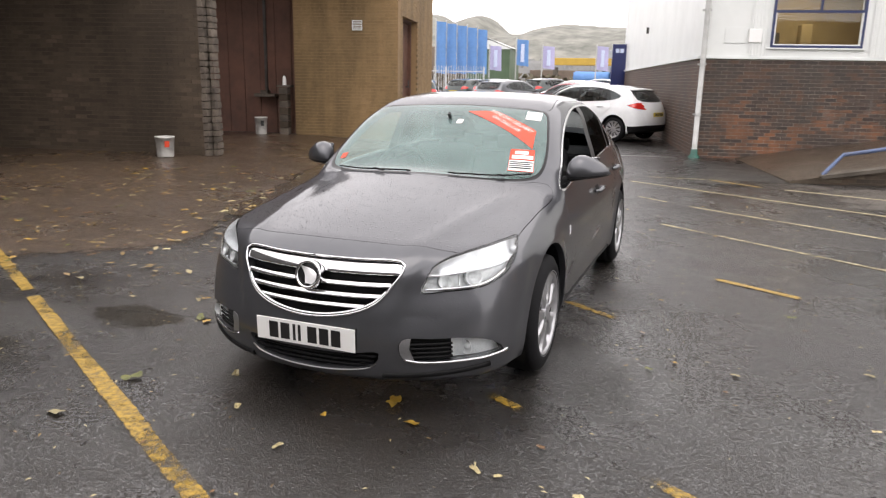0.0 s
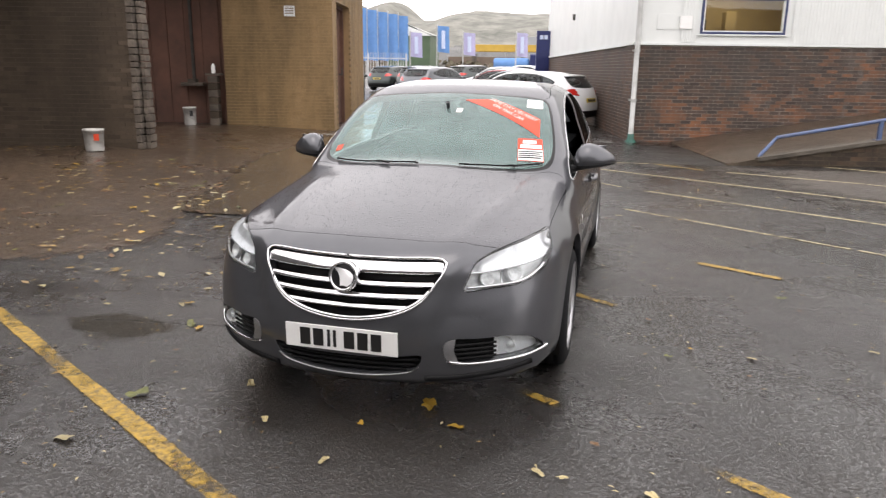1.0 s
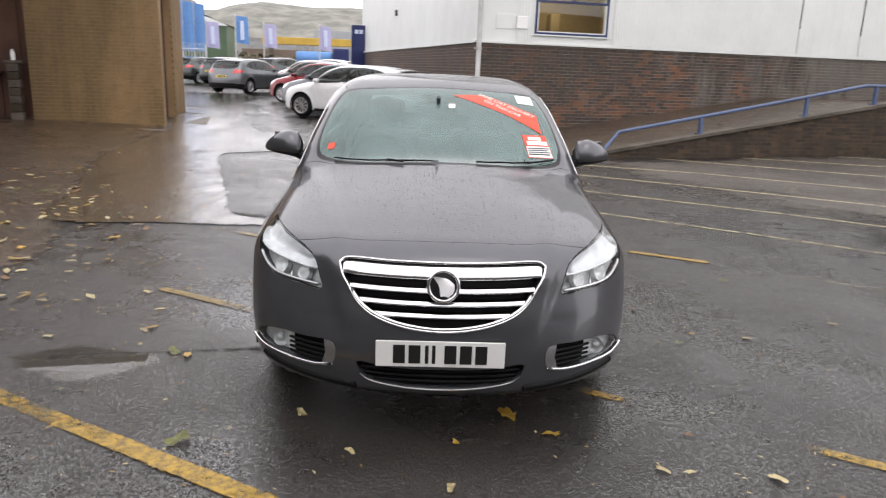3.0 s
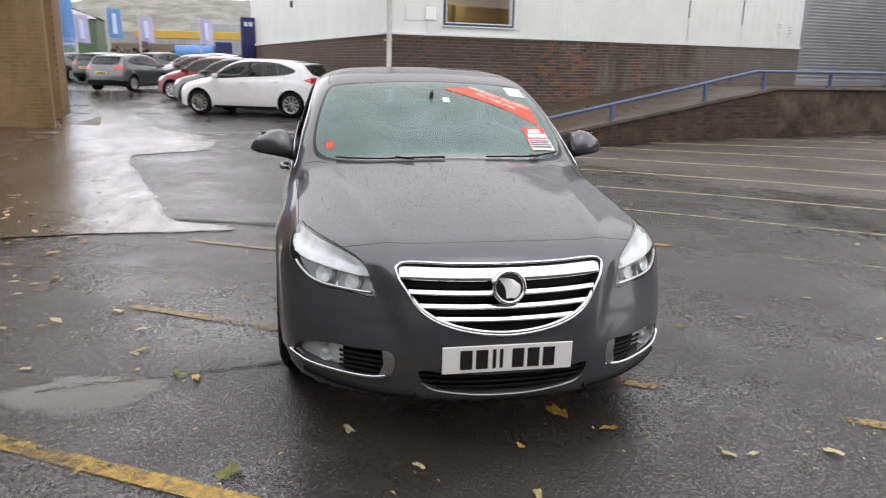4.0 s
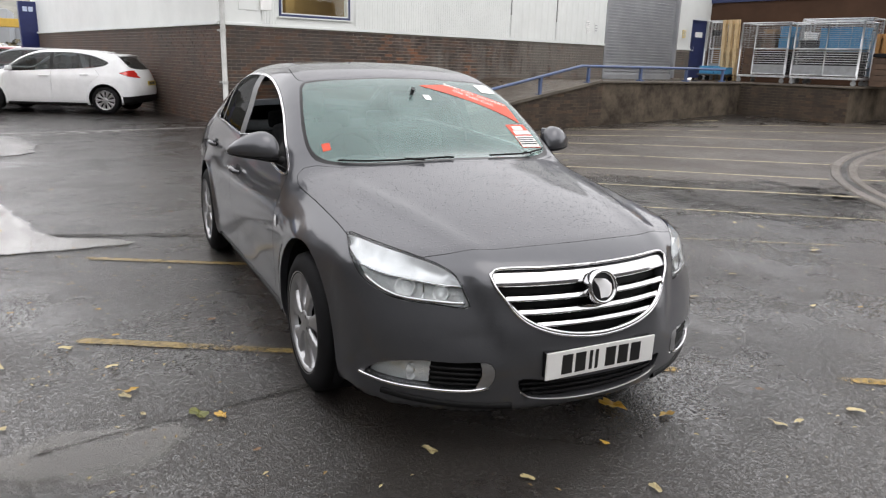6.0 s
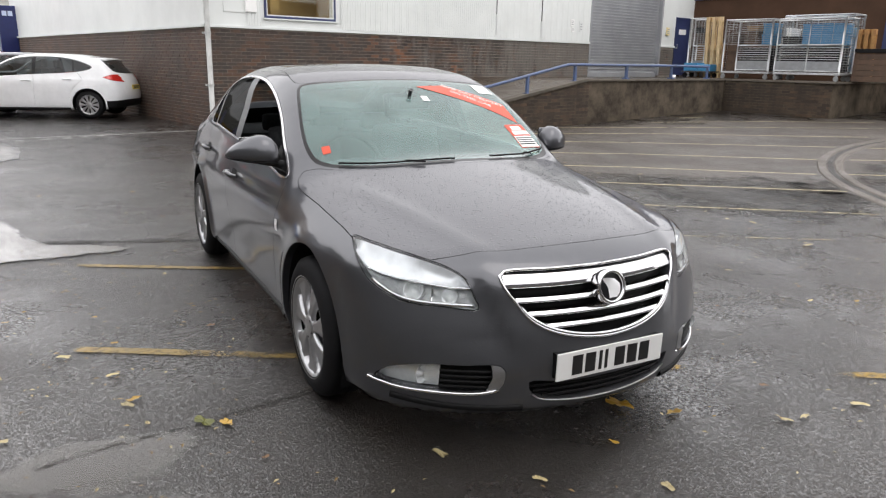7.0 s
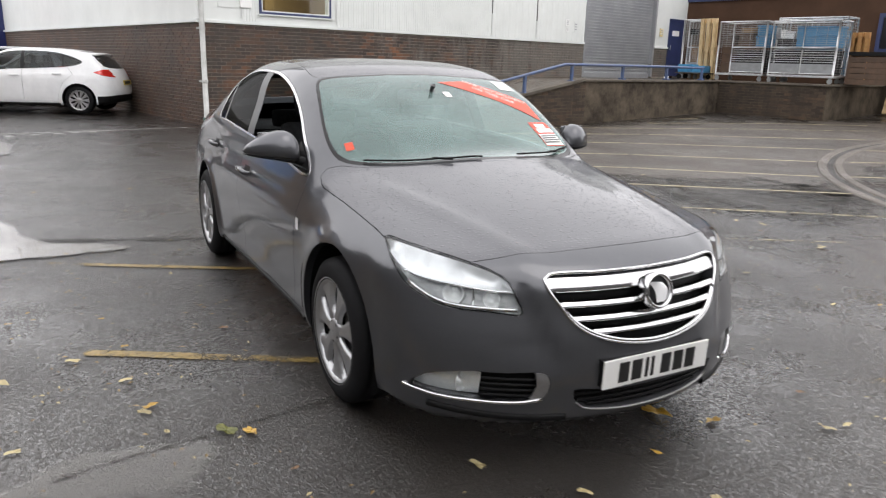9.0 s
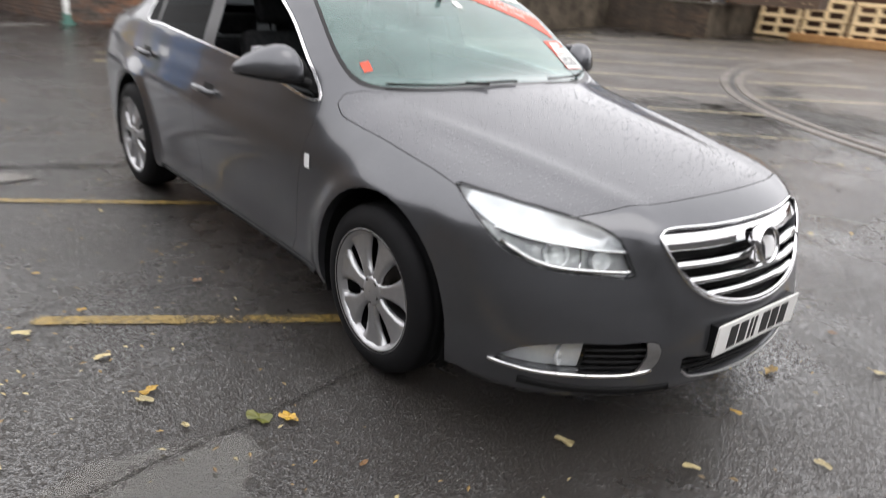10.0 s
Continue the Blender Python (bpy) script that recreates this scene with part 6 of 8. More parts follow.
skin.panel("body", "body", M_PAINT, car, 0.002, 0.05, label="grey metallic body shell with bumpers and wings")
skin.panel("hood", "hood", M_PAINT_WET_LIT, car, 0.002, 0.02, label="grey metallic bonnet beaded with rain")
skin.panel("roof", "roof", M_PAINT_WET_LIT, car, 0.002, 0.012)
skin.panel("windscreen", "windscreen", M_SCREEN, car, label="wet laminated windscreen")
skin.panel("windscreen_edge", "screen_edge", M_BLACK_GLOSS, car, label="black ceramic windscreen border")
skin.panel("rear_window", "rear_window", M_GLASS, car)
for sx, sd in ((1, "left"), (-1, "right")):
    skin.panel("window_trim", "trim_" + sd, M_TRIM, car, 0.0, 0.006, 0.004, label="chrome window surround")
    skin.panel("door_pillar", "pillar_" + sd, M_PILLAR, car, 0.0, 0.0, label="satin black door pillar")
    skin.panel("door_pillar", "rear_pillar_" + sd, M_PILLAR, car, 0.0, 0.0, label="satin black door pillar")
    # the front windows are wound down
    for g in ("rear_glass", "quarter_glass"):
        skin.panel("side_window", g + "_" + sd, M_SIDE_GLASS, car)
    for g, hy, hz in (("front_door", 2.50, 0.815), ("rear_door", 3.50, 0.873)):
        door = skin.panel("door", g + "_" + sd, M_PAINT, car, 0.002, 0.02)
        pts = skin.lay([(hy - 0.11, hz - 0.004), (hy - 0.09, hz), (hy, hz + 0.006), (hy + 0.09, hz + 0.003), (hy + 0.11, hz - 0.002)], "side", sx)
        off = (0.006, 0.034, 0.042, 0.036, 0.006)
        bm = bmesh.new()
        tube(bm, [(p[0] + sx * o, p[1], p[2]) for p, o in zip(pts, off)], (0.012, 0.015, 0.017, 0.015, 0.012), 10)
        part("handle", bm, M_PAINT, door, "body-coloured pull handle", smooth=True)
        skin.patch("handle_cup", [(hy - 0.07, hz - 0.03), (hy + 0.05, hz - 0.028), (hy + 0.05, hz + 0.03), (hy - 0.07, hz + 0.03)], "side", M_BLACK, door, sx, 0.002)


# lamps
for sx, sd in ((1, "left"), (-1, "right")):
    lamp = skin.panel("headlight", "lamp_" + sd, M_LENS, car, 0.002, 0.0, label="clear headlight with chrome reflectors")
    skin.panel("reflector", "lamp_" + sd, M_REFLECTOR, lamp, 0.0, 0.0, -0.047)
    top = [(0.530, 0.722), (0.600, 0.757), (0.707, 0.783), (0.845, 0.802), (0.95, 0.810), (1.028, 0.810)]
    low = [(0.512, 0.694), (0.62, 0.702), (0.71, 0.712), (0.85, 0.726), (0.93, 0.745), (1.005, 0.782)]
    edge_top, edge_low = rounded(top, 0.03, False), rounded(low, 0.03, False)
    edge_top, edge_low = [[e[round(i * (len(e) - 1) / 23)] for i in range(24)] for e in (edge_top, edge_low)]
    bm = bmesh.new()
    rows = []
    for f, lift in ((0.0, -0.005), (0.12, -0.016), (0.35, -0.026), (0.62, -0.024), (0.88, -0.012), (1.0, -0.004)):
        rows.append([bm.verts.new(q) for q in skin.lay([tuple(Vector(u).lerp(Vector(v), f)) for u, v in zip(edge_top, edge_low)], "corner", sx, lift)])
    for ra, rb in zip(rows, rows[1:]):
        for i in range(23):
            bm.faces.new((ra[i], ra[i + 1], rb[i + 1], rb[i]))
    part("brow", bm, M_BLADE, lamp, "bright white blade", smooth=True)
    for u, z, r in ((0.595, 0.668, 0.027), (0.735, 0.683, 0.036)):
        p, q = skin.lay([(u, z)], "corner", sx, -0.045)[0], skin.lay([(u, z)], "corner", sx, -0.005)[0]
        d = Vector(q - p).normalized()
        turn = Vector((1, 0, 0)).rotation_difference(d).to_matrix().to_4x4()
        bm = bmesh.new()
        lathe(bm, [(0.0, 0.003), (0.004, 0.012), (0.014, 0.02), (0.004, r * 0.5), (0.012, r * 0.75), (0.032, r), (0.034, r + 0.004), (0.01, r + 0.006)], 28, m=Matrix.Translation(p) @ turn)
        part("bowl", bm, M_REFLECTOR, lamp, "round faceted bowl")
    skin.band("divider", rounded([(0.516, 0.694), (0.62, 0.700), (0.71, 0.710), (0.85, 0.724), (0.925, 0.738)], 0.03, False), "corner", 0.0045, M_CHROME, lamp, sx, -0.006, closed=False)
    skin.band("divider", [(0.662, 0.705), (0.660, 0.67), (0.664, 0.64)], "corner", 0.004, M_CHROME, lamp, sx, -0.012, closed=False)
    skin.band("lower_strip", rounded([(0.500, 0.634), (0.61, 0.637), (0.765, 0.648), (0.84, 0.671), (0.905, 0.704)], 0.03, False), "corner", 0.0075, M_TRIM, lamp, sx, -0.007, closed=False)
    skin.band("lamp_seal", inset(rounded(HEADLIGHT, 0.03), 0.002), "corner", 0.002, M_BLACK, lamp, sx, -0.003)
    fog = skin.panel("fog_light", "fog_lens_" + sd, M_LENS, car, 0.003, 0.0, -0.006, label="clear fog light")
    skin.panel("reflector", "fog_lens_" + sd, M_FOG_REFLECTOR, fog, 0.0, 0.0, -0.04)
    p = skin.lay([(0.715, 0.358)], "front", sx, -0.03)[0]
    bm = bmesh.new()
    lathe(bm, [(0.02, 0.002), (0.018, 0.012), (0.004, 0.016), (0.0, 0.022), (0.012, 0.036), (0.016, 0.037)], 24, m=Matrix.Translation(p) @ Matrix.Rotation(radians(-90 - 25 * sx), 4, "Z"))
    part("bowl", bm, M_FOG_REFLECTOR, fog, smooth=True)
    vent = skin.panel("bumper_vent", "fog_" + sd, M_BLACK, car, 0.0, 0.0, -0.045, label="black slatted bumper vent")
    for z in (0.325, 0.347, 0.369, 0.391):
        pts = skin.lay([(0.48 + 0.17 * k / 6, z) for k in range(7)], "front", sx, -0.012)
        bm = bmesh.new()
        tube(bm, [tuple(q) for q in pts], 0.0055, 6)
        part("slat", bm, M_BLACK, vent, smooth=True)
    skin.panel("end_cap", "fog_cap_" + sd, M_CAP, vent, 0.001, 0.01, 0.002, "dull silver cap")
    skin.band("chrome_strip", rounded([(0.838, 0.318), (0.78, 0.307), (0.668, 0.303), (0.51, 0.307), (0.452, 0.322)], 0.03, False), "front", 0.0072, M_CHROME, vent, sx, 0.004, closed=False, label="chrome strip")

# grille
grille = skin.panel("grille", "grille", M_BLACK, car, 0.0, 0.0, -0.045, label="black grille with chrome bars and frame")
skin.band("grille_frame", rounded(inset(rounded(GRILLE, 0.03), -0.002), 0.02), "front", 0.006, M_CHROME, grille, 1, 0.003, label="chrome frame")
outline = rounded(GRILLE, 0.03)
low = [(0.372, 0.640), (0.340, 0.600), (0.287, 0.563), (0.178, 0.527), (0, 0.509)]
skin.band("lower_rim", rounded(low + [(-u, v) for u, v in low[-2::-1]], 0.03, False), "front", 0.010, M_CHROME, grille, 1, -0.001, closed=False, label="thicker chrome lower rim")
for z, hgt in ((0.722, 0.050), (0.656, 0.018), (0.606, 0.018), (0.560, 0.017)):
    w = max(x for x in np.arange(0, 0.5, 0.002) if inside(outline, x, z)) - 0.004
    pts = skin.lay([(-w + 2 * w * k / 40, z) for k in range(41)], "front", 1, 0.0)
    bm = bmesh.new()
    rows = []
    for p in pts:
        rows.append([bm.verts.new((p[0], p[1] + dy, p[2] + dz * hgt)) for dy, dz in ((0.04, 0.5), (0.60 * hgt - 0.004, 0.5), (0.50 * hgt - 0.005, 0.42), (-0.006, -0.34), (-0.006, -0.46), (0.0, -0.5), (0.035, -0.5))])
    for a, b in zip(rows, rows[1:]):
        for i in range(6):
            bm.faces.new((a[i], b[i], b[i + 1], a[i + 1]))
    part("grille_bar", bm, M_CHROME, grille, "chrome bar", smooth=True)
badge = new("badge")
badge.parent, badge.matrix_basis = grille, pose(0, -0.004, 0.686, -14, 0, 0)
badge["label"] = "round chrome badge"
bm = bmesh.new()
lathe(bm, [(0.03, 0.066), (-0.004, 0.068), (-0.013, 0.064), (-0.014, 0.058), (-0.008, 0.053), (-0.002, 0.052)], 40, "y")
part("rim", bm, M_CHROME, badge, smooth=True)
bm = bmesh.new()
lathe(bm, [(0.0, 0.054), (-0.004, 0.03), (-0.005, 0.001)], 40, "y")
part("field", bm, M_BLACK_GLOSS, badge, smooth=True)
bm = bmesh.new()
prof = [(-0.030, 0.034, 0.012), (-0.006, 0.026, 0.030), (0.010, 0.010, 0.034), (0.014, -0.010, 0.030), (0.012, -0.028, 0.026), (0.004, -0.044, 0.016)]
rows = [[bm.verts.new((x + c * w, y, z + s * w * 0.5)) for c, s, y in ((-1, 0, -0.004), (-0.4, 0.5, -0.013), (0.5, 0.3, -0.014), (1, -0.2, -0.004))] for x, z, w in prof]
for a, b in zip(rows, rows[1:]):
    for i in range(3):
        bm.faces.new((a[i], a[i + 1], b[i + 1], b[i]))
part("emblem", bm, M_BADGE, badge, "bright emblem", smooth=True)

# lower intake
intake = skin.panel("lower_intake", "intake", M_BLACK, car, 0.0, 0.0, -0.045, label="black lower intake")
for z in (0.272, 0.298, 0.322):
    w = max(x for x in np.arange(0, 0.5, 0.002) if inside(rounded(INTAKE, 0.03), x, z)) - 0.004
    pts = skin.lay([(-w + 2 * w * k / 24, z) for k in range(25)], "front", 1, -0.016)
    bm = bmesh.new()
    tube(bm, [tuple(p) for p in pts], 0.006, 6)
    part("slat", bm, M_BLACK, intake, smooth=True)
low = [(0.33, 0.298), (0.30, 0.275), (0.17, 0.251), (0, 0.243)]
skin.band("lip", rounded(low + [(-u, v) for u, v in low[-2::-1]], 0.03, False), "front", 0.0035, M_SATIN, intake, 1, 0.004, closed=False)
# black strips added for the shade along the bumper's bottom; no separate part there
for sx in (-1, 1):
    lip = [(0.35, 0.232), (0.5, 0.235), (0.65, 0.245), (0.78, 0.262)]
    skin.band("splitter", rounded(lip, 0.04, False), "front", 0.016, M_BLACK, car, sx, -0.004, closed=False)

# number plate, its characters left as plain bars
plate = new("number_plate")
plate.parent, plate.matrix_basis = car, pose(-0.004, -0.042, 0.411, 2, 0, 0)
plate["label"] = "white front number plate"
bm = bmesh.new()
box(bm, -0.26, 0.26, -0.004, 0.004, -0.0555, 0.0555, 0.003)
part("panel", bm, M_PLATE, plate)
bm = bmesh.new()
box(bm, -0.255, 0.255, 0.0035, 0.05, -0.05, 0.05)
part("mount", bm, M_BLACK, plate)
for x0, x1 in ((-0.190, -0.142), (-0.128, -0.080), (-0.062, -0.048), (-0.034, -0.020), (0.016, 0.064), (0.078, 0.126), (0.140, 0.188)):
    bm = bmesh.new()
    box(bm, x0, x1, -0.0062, -0.0035, -0.0395, 0.0395, 0.001)
    part("bar", bm, M_PLATE_BLACK, plate)

# mirrors
MIRROR = [(0.0, 0.060, 0.50), (0.05, 0.092, 0.74), (0.14, 0.116, 0.92), (0.27, 0.128, 1.0), (0.40, 0.124, 1.0), (0.55, 0.110, 0.95), (0.70, 0.088, 0.85), (0.84, 0.062, 0.68), (0.94, 0.036, 0.46), (1.0, 0.010, 0.2)]
for sx in (-1, 1):
    mirror = new("door_mirror")
    mirror.parent, mirror.matrix_basis = car, pose(sx * 0.825, 1.665, 0.992)
    mirror["label"] = "grey teardrop door mirror on a black foot"

    def shell(lower):
        bm = bmesh.new()
        rows = []
        for t, h, k in MIRROR:
            x, yc, z0 = 0.245 * t, 0.005 + 0.10 * t * t, 0.008 * (1 - t) + 0.026 * t
            row = []
            for a in [math.pi * i / 16 for i in range(17)]:
                c, q = math.cos(a), math.sin(a)
                y = yc + (0.045 * k if c > 0 else 0.095 * k) * math.copysign(abs(c) ** 0.75, c)
                z = z0 + h * abs(q) ** 0.8 if not lower else z0 - 0.004 - 0.016 * k * q ** 0.6
                row.append(bm.verts.new((sx * x, y, z)))
            rows.append(row)
        for a, b in zip(rows, rows[1:]):
            for i in range(16):
                bm.faces.new((a[i], a[i + 1], b[i + 1], b[i]))
            bm.faces.new((a[0], b[0], b[16], a[16]))
        bm.faces.new(rows[0])
        bm.faces.new(rows[-1])
        bmesh.ops.recalc_face_normals(bm, faces=bm.faces)
        return bm
    part("housing", shell(False), M_PAINT, mirror, smooth=True)
    part("lower_trim", shell(True), M_BLACK, mirror, smooth=True)
    bm = bmesh.new()
    tube(bm, [(-sx * 0.045, -0.11, -0.03), (-sx * 0.02, -0.07, -0.012), (sx * 0.03, -0.03, 0.0), (sx * 0.10, 0.0, 0.005)], (0.030, 0.026, 0.020, 0.014), 12)
    part("foot", bm, M_BLACK, mirror, smooth=True)
    bm = bmesh.new()
    box(bm, min(sx * 0.03, sx * 0.18), max(sx * 0.03, sx * 0.18), 0.062, 0.066, 0.04, 0.125, 0.001)
    part("mirror_glass", bm, M_CHROME, mirror, "mirror glass")
    skin.patch("wing_badge", [(1.435, 0.68), (1.475, 0.68), (1.478, 0.735), (1.438, 0.735)], "side", M_BADGE, car, sx, 0.004, 0.02, label="small silver wing badge")
    foot = skin.patch("mirror_base", [(1.51, 0.955), (1.70, 0.985), (1.70, 1.075), (1.60, 1.02)], "side", M_BLACK, car, sx, 0.003)

# wheels and arch liners
for sx in (-1, 1):
    for (ay, az, ar), wy in zip(ARCHES, SALOON["wheels"]):
        turn = pose(0, 0, 0, 0, 0, 0 if sx > 0 else 180)
        wheel(car, Matrix.Translation((sx * (0.791 if wy < 2 else 0.788), wy, 0.325)) @ turn @ pose(0, 0, 0, 17 * wy, 0, 0))
        bm = bmesh.new()
        pts = [(ar * 0.985 * math.cos(a), ar * 0.985 * math.sin(a)) for a in [math.pi * (-0.12 + 1.24 * k / 24) for k in range(25)]]
        r0 = [bm.verts.new((sx * 0.885, ay + c, az + s)) for c, s in pts]
        r1 = [bm.verts.new((sx * 0.5, ay + c, az + s)) for c, s in pts]
        for i in range(24):
            bm.faces.new((r0[i], r0[i + 1], r1[i + 1], r1[i]))
        bm.faces.new(r1)
        part("arch_liner", bm, M_BLACK, car)
    skin.band("sill_trim", [(1.40 + 1.85 * k / 20, 0.243) for k in range(21)], "side", 0.012, M_BLACK, car, sx, 0.0, closed=False)

# wipers
for pts in ([(-0.60, 1.365), (-0.38, 1.262), (-0.2, 1.222), (-0.03, 1.205)], [(0.20, 1.238), (0.40, 1.295), (0.55, 1.365), (0.66, 1.43)]):
    wiper = new("wiper")
    wiper.parent = car
    wiper["label"] = "black windscreen wiper"
    q = skin.lay(rounded(pts, 0.05, False), "top", 1, 0.012)
    bm = bmesh.new()
    tube(bm, [tuple(p) for p in q], 0.005, 6)
    part("blade", bm, M_BLACK, wiper, smooth=True)
    q = skin.lay([(pts[1][0] * 0.5 + pts[2][0] * 0.5, pts[1][1] * 0.5 + pts[2][1] * 0.5), (pts[-1][0] * 0.7 + pts[0][0] * 0.3, pts[2][1] - 0.03)], "top", 1, 0.016)
    bm = bmesh.new()
    tube(bm, [tuple(p) for p in q], 0.006, 6)
    part("arm", bm, M_BLACK, wiper, smooth=True)


# stickers on the windscreen
def text_on(words, u, v, along, size, mat, parent, kind="top"):
    """Raised letters laid on the skin; along: the way of the line in the outline's axes."""
    p = skin.lay([(u, v), (u + along[0] * 0.1, v + along[1] * 0.1)], kind, 1, 0.0055)
    n = Vector(saloon.normal(p[:1])[0])
    x = (Vector(p[1]) - Vector(p[0])).normalized()
    y = n.cross(x).normalized()
    cu = bpy.data.curves.new("letters", "FONT")
    cu.body, cu.size, cu.align_x, cu.resolution_u = words, size, "CENTER", 2
    tmp = new("letters", cu)
    mesh = bpy.data.meshes.new_from_object(tmp.evaluated_get(bpy.context.evaluated_depsgraph_get()))
    bpy.data.objects.remove(tmp)
    m = Matrix((x, y, x.cross(y))).transposed().to_4x4()
    m.translation = Vector(p[0])
    mesh.materials.append(mat)
    ob = new("letters", mesh)
    ob.parent, ob.matrix_basis = parent, m
    return ob


sash = skin.patch("windscreen_sash", [(0.081, 1.898), (0.612, 1.602), (0.594, 1.752), (0.275, 1.925)], "top", M_STICKER_RED, car, label="red sash sticker reading SAME DAY DELIVERY ON THIS CAR")
text_on("SAME DAY DELIVERY", 0.405, 1.808, (0.83, -0.47), 0.043, M_STICKER_WHITE, sash)
text_on("ON THIS CAR", 0.378, 1.772, (0.83, -0.47), 0.043, M_STICKER_WHITE, sash)
card = skin.patch("price_card", [(0.515, 1.40), (0.665, 1.442), (0.63, 1.597), (0.487, 1.563)], "top", M_STICKER_RED, car, label="red price card with white print")
a, b, c, d = Vector((0.515, 1.40)), Vector((0.665, 1.442)), Vector((0.63, 1.597)), Vector((0.487, 1.563))


def spot(u, v):
    return tuple(a.lerp(b, u).lerp(d.lerp(c, u), v))


def on_card(name, u0, u1, v0, v1, mat, lift):
    skin.patch(name, [spot(u0, v0), spot(u1, v0), spot(u1, v1), spot(u0, v1)], "top", mat, card, 1, lift, 0.05)


on_card("print_field", 0.02, 0.98, 0.02, 0.47, M_STICKER_WHITE, 0.0045)
for v0, v1, u0, u1 in ((0.11, 0.16, 0.04, 0.9), (0.20, 0.24, 0.04, 0.95), (0.28, 0.32, 0.04, 0.85), (0.36, 0.40, 0.04, 0.95)):
    on_card("bar", u0, u1, v0, v1, M_PLATE_BLACK, 0.006)
for v0, v1, u0, u1 in ((0.52, 0.70, 0.1, 0.95), (0.74, 0.90, 0.2, 0.75)):
    on_card("bar", u0, u1, v0, v1, M_STICKER_WHITE, 0.006)
skin.patch("white_label", [(0.49, 1.862), (0.592, 1.866), (0.578, 1.975), (0.478, 1.966)], "top", M_STICKER_WHITE, car, label="blank white label")
skin.patch("red_label", [(-0.648, 1.452), (-0.608, 1.449), (-0.605, 1.49), (-0.646, 1.493)], "top", M_STICKER_RED, car, 1, 0.003, label="small red label inside the windscreen")
tax = skin.patch("tax_disc", [(0.055, 1.74), (0.095, 1.74), (0.095, 1.79), (0.055, 1.79)], "top", M_STICKER_WHITE, car, 1, 0.003)

# cabin
bm = bmesh.new()
rows = []
for k in range(13):
    x = -0.70 + 1.40 * k / 12
    hump = 0.02 * math.exp(-((x + 0.37) / 0.16) ** 2)
    rows.append([bm.verts.new((x, y, z)) for y, z in ((1.30 + 0.2 * x * x, 0.955), (1.55, 0.965 + hump), (1.74, 0.955 + hump * 1.6), (1.80, 0.90), (1.78, 0.60))])
for a, b in zip(rows, rows[1:]):
    for i in range(4):
        bm.faces.new((a[i], b[i], b[i + 1], a[i + 1]))
part("dashboard", bm, M_DASH, car, "dark grey dashboard", smooth=True)
bm = bmesh.new()
ringpts = [(-0.37 + 0.185 * math.cos(a), 1.80 + 0.08 * math.sin(a), 0.935 + 0.168 * math.sin(a)) for a in [2 * math.pi * k / 32 for k in range(33)]]
tube(bm, ringpts, 0.016, 8, caps=False)
tube(bm, [(-0.54, 1.80, 0.935), (-0.37, 1.77, 0.925), (-0.20, 1.80, 0.935)], 0.022, 8)
tube(bm, [(-0.37, 1.66, 0.86), (-0.37, 1.77, 0.925)], 0.05, 10)
part("steering_wheel", bm, M_BLACK, car, "black steering wheel", smooth=True)
for sx in (-1, 1):
    seat = new("seat")
    seat.parent, seat.matrix_basis = car, pose(sx * 0.37, 2.25, 0.45)
    seat["label"] = "dark cloth front seat"
    bm = bmesh.new()
    box(bm, -0.25, 0.25, -0.28, 0.26, -0.1, 0.06, 0.05)
    part("cushion", bm, M_SEAT, seat, smooth=True)
    bm = bmesh.new()
    box(bm, -0.24, 0.24, -0.07, 0.07, 0.0, 0.66, 0.055, m=pose(0, 0.25, 0.0, -18, 0, 0))
    part("backrest", bm, M_SEAT, seat, smooth=True)
    bm = bmesh.new()
    box(bm, -0.13, 0.13, -0.045, 0.045, 0.70, 0.88, 0.04, m=pose(0, 0.25, 0.0, -18, 0, 0))
    tube(bm, [(0.06, 0.455, 0.6), (0.06, 0.475, 0.7)], 0.007, 6)
    tube(bm, [(-0.06, 0.455, 0.6), (-0.06, 0.475, 0.7)], 0.007, 6)
    part("headrest", bm, M_SEAT, seat, smooth=True)
bm = bmesh.new()
box(bm, -0.62, 0.62, 3.1, 3.3, 0.35, 0.98, 0.06, m=pose(0, 0.0, 0.0, 0, 0, 0))
box(bm, -0.62, 0.62, 2.75, 3.25, 0.35, 0.52, 0.05)
for x in (-0.38, 0, 0.38):
    box(bm, x - 0.12, x + 0.12, 3.22, 3.3, 1.0, 1.12, 0.03)
part("rear_bench", bm, M_SEAT, car, "dark cloth rear bench", smooth=True)
bm = bmesh.new()
box(bm, -0.74, 0.74, 1.2, 3.4, 0.25, 0.34)
for sx in (-1, 1):
    box(bm, min(sx * 0.74, sx * 0.80), max(sx * 0.74, sx * 0.80), 1.6, 3.3, 0.3, 0.94)
box(bm, -0.65, 0.65, 3.3, 4.2, 0.9, 0.98)
box(bm, -0.6, 0.6, 1.15, 1.25, 0.3, 0.94)
part("cabin_lining", bm, M_SEAT, car)
bm = bmesh.new()
box(bm, -0.12, 0.12, -0.015, 0.012, -0.032, 0.032, 0.012)
tube(bm, [(0, 0.0, 0.03), (0, -0.03, 0.075)], 0.012, 8)
part("rear_view_mirror", bm, M_PILLAR, car, at=pose(-0.008, 1.81, 1.275), smooth=True)


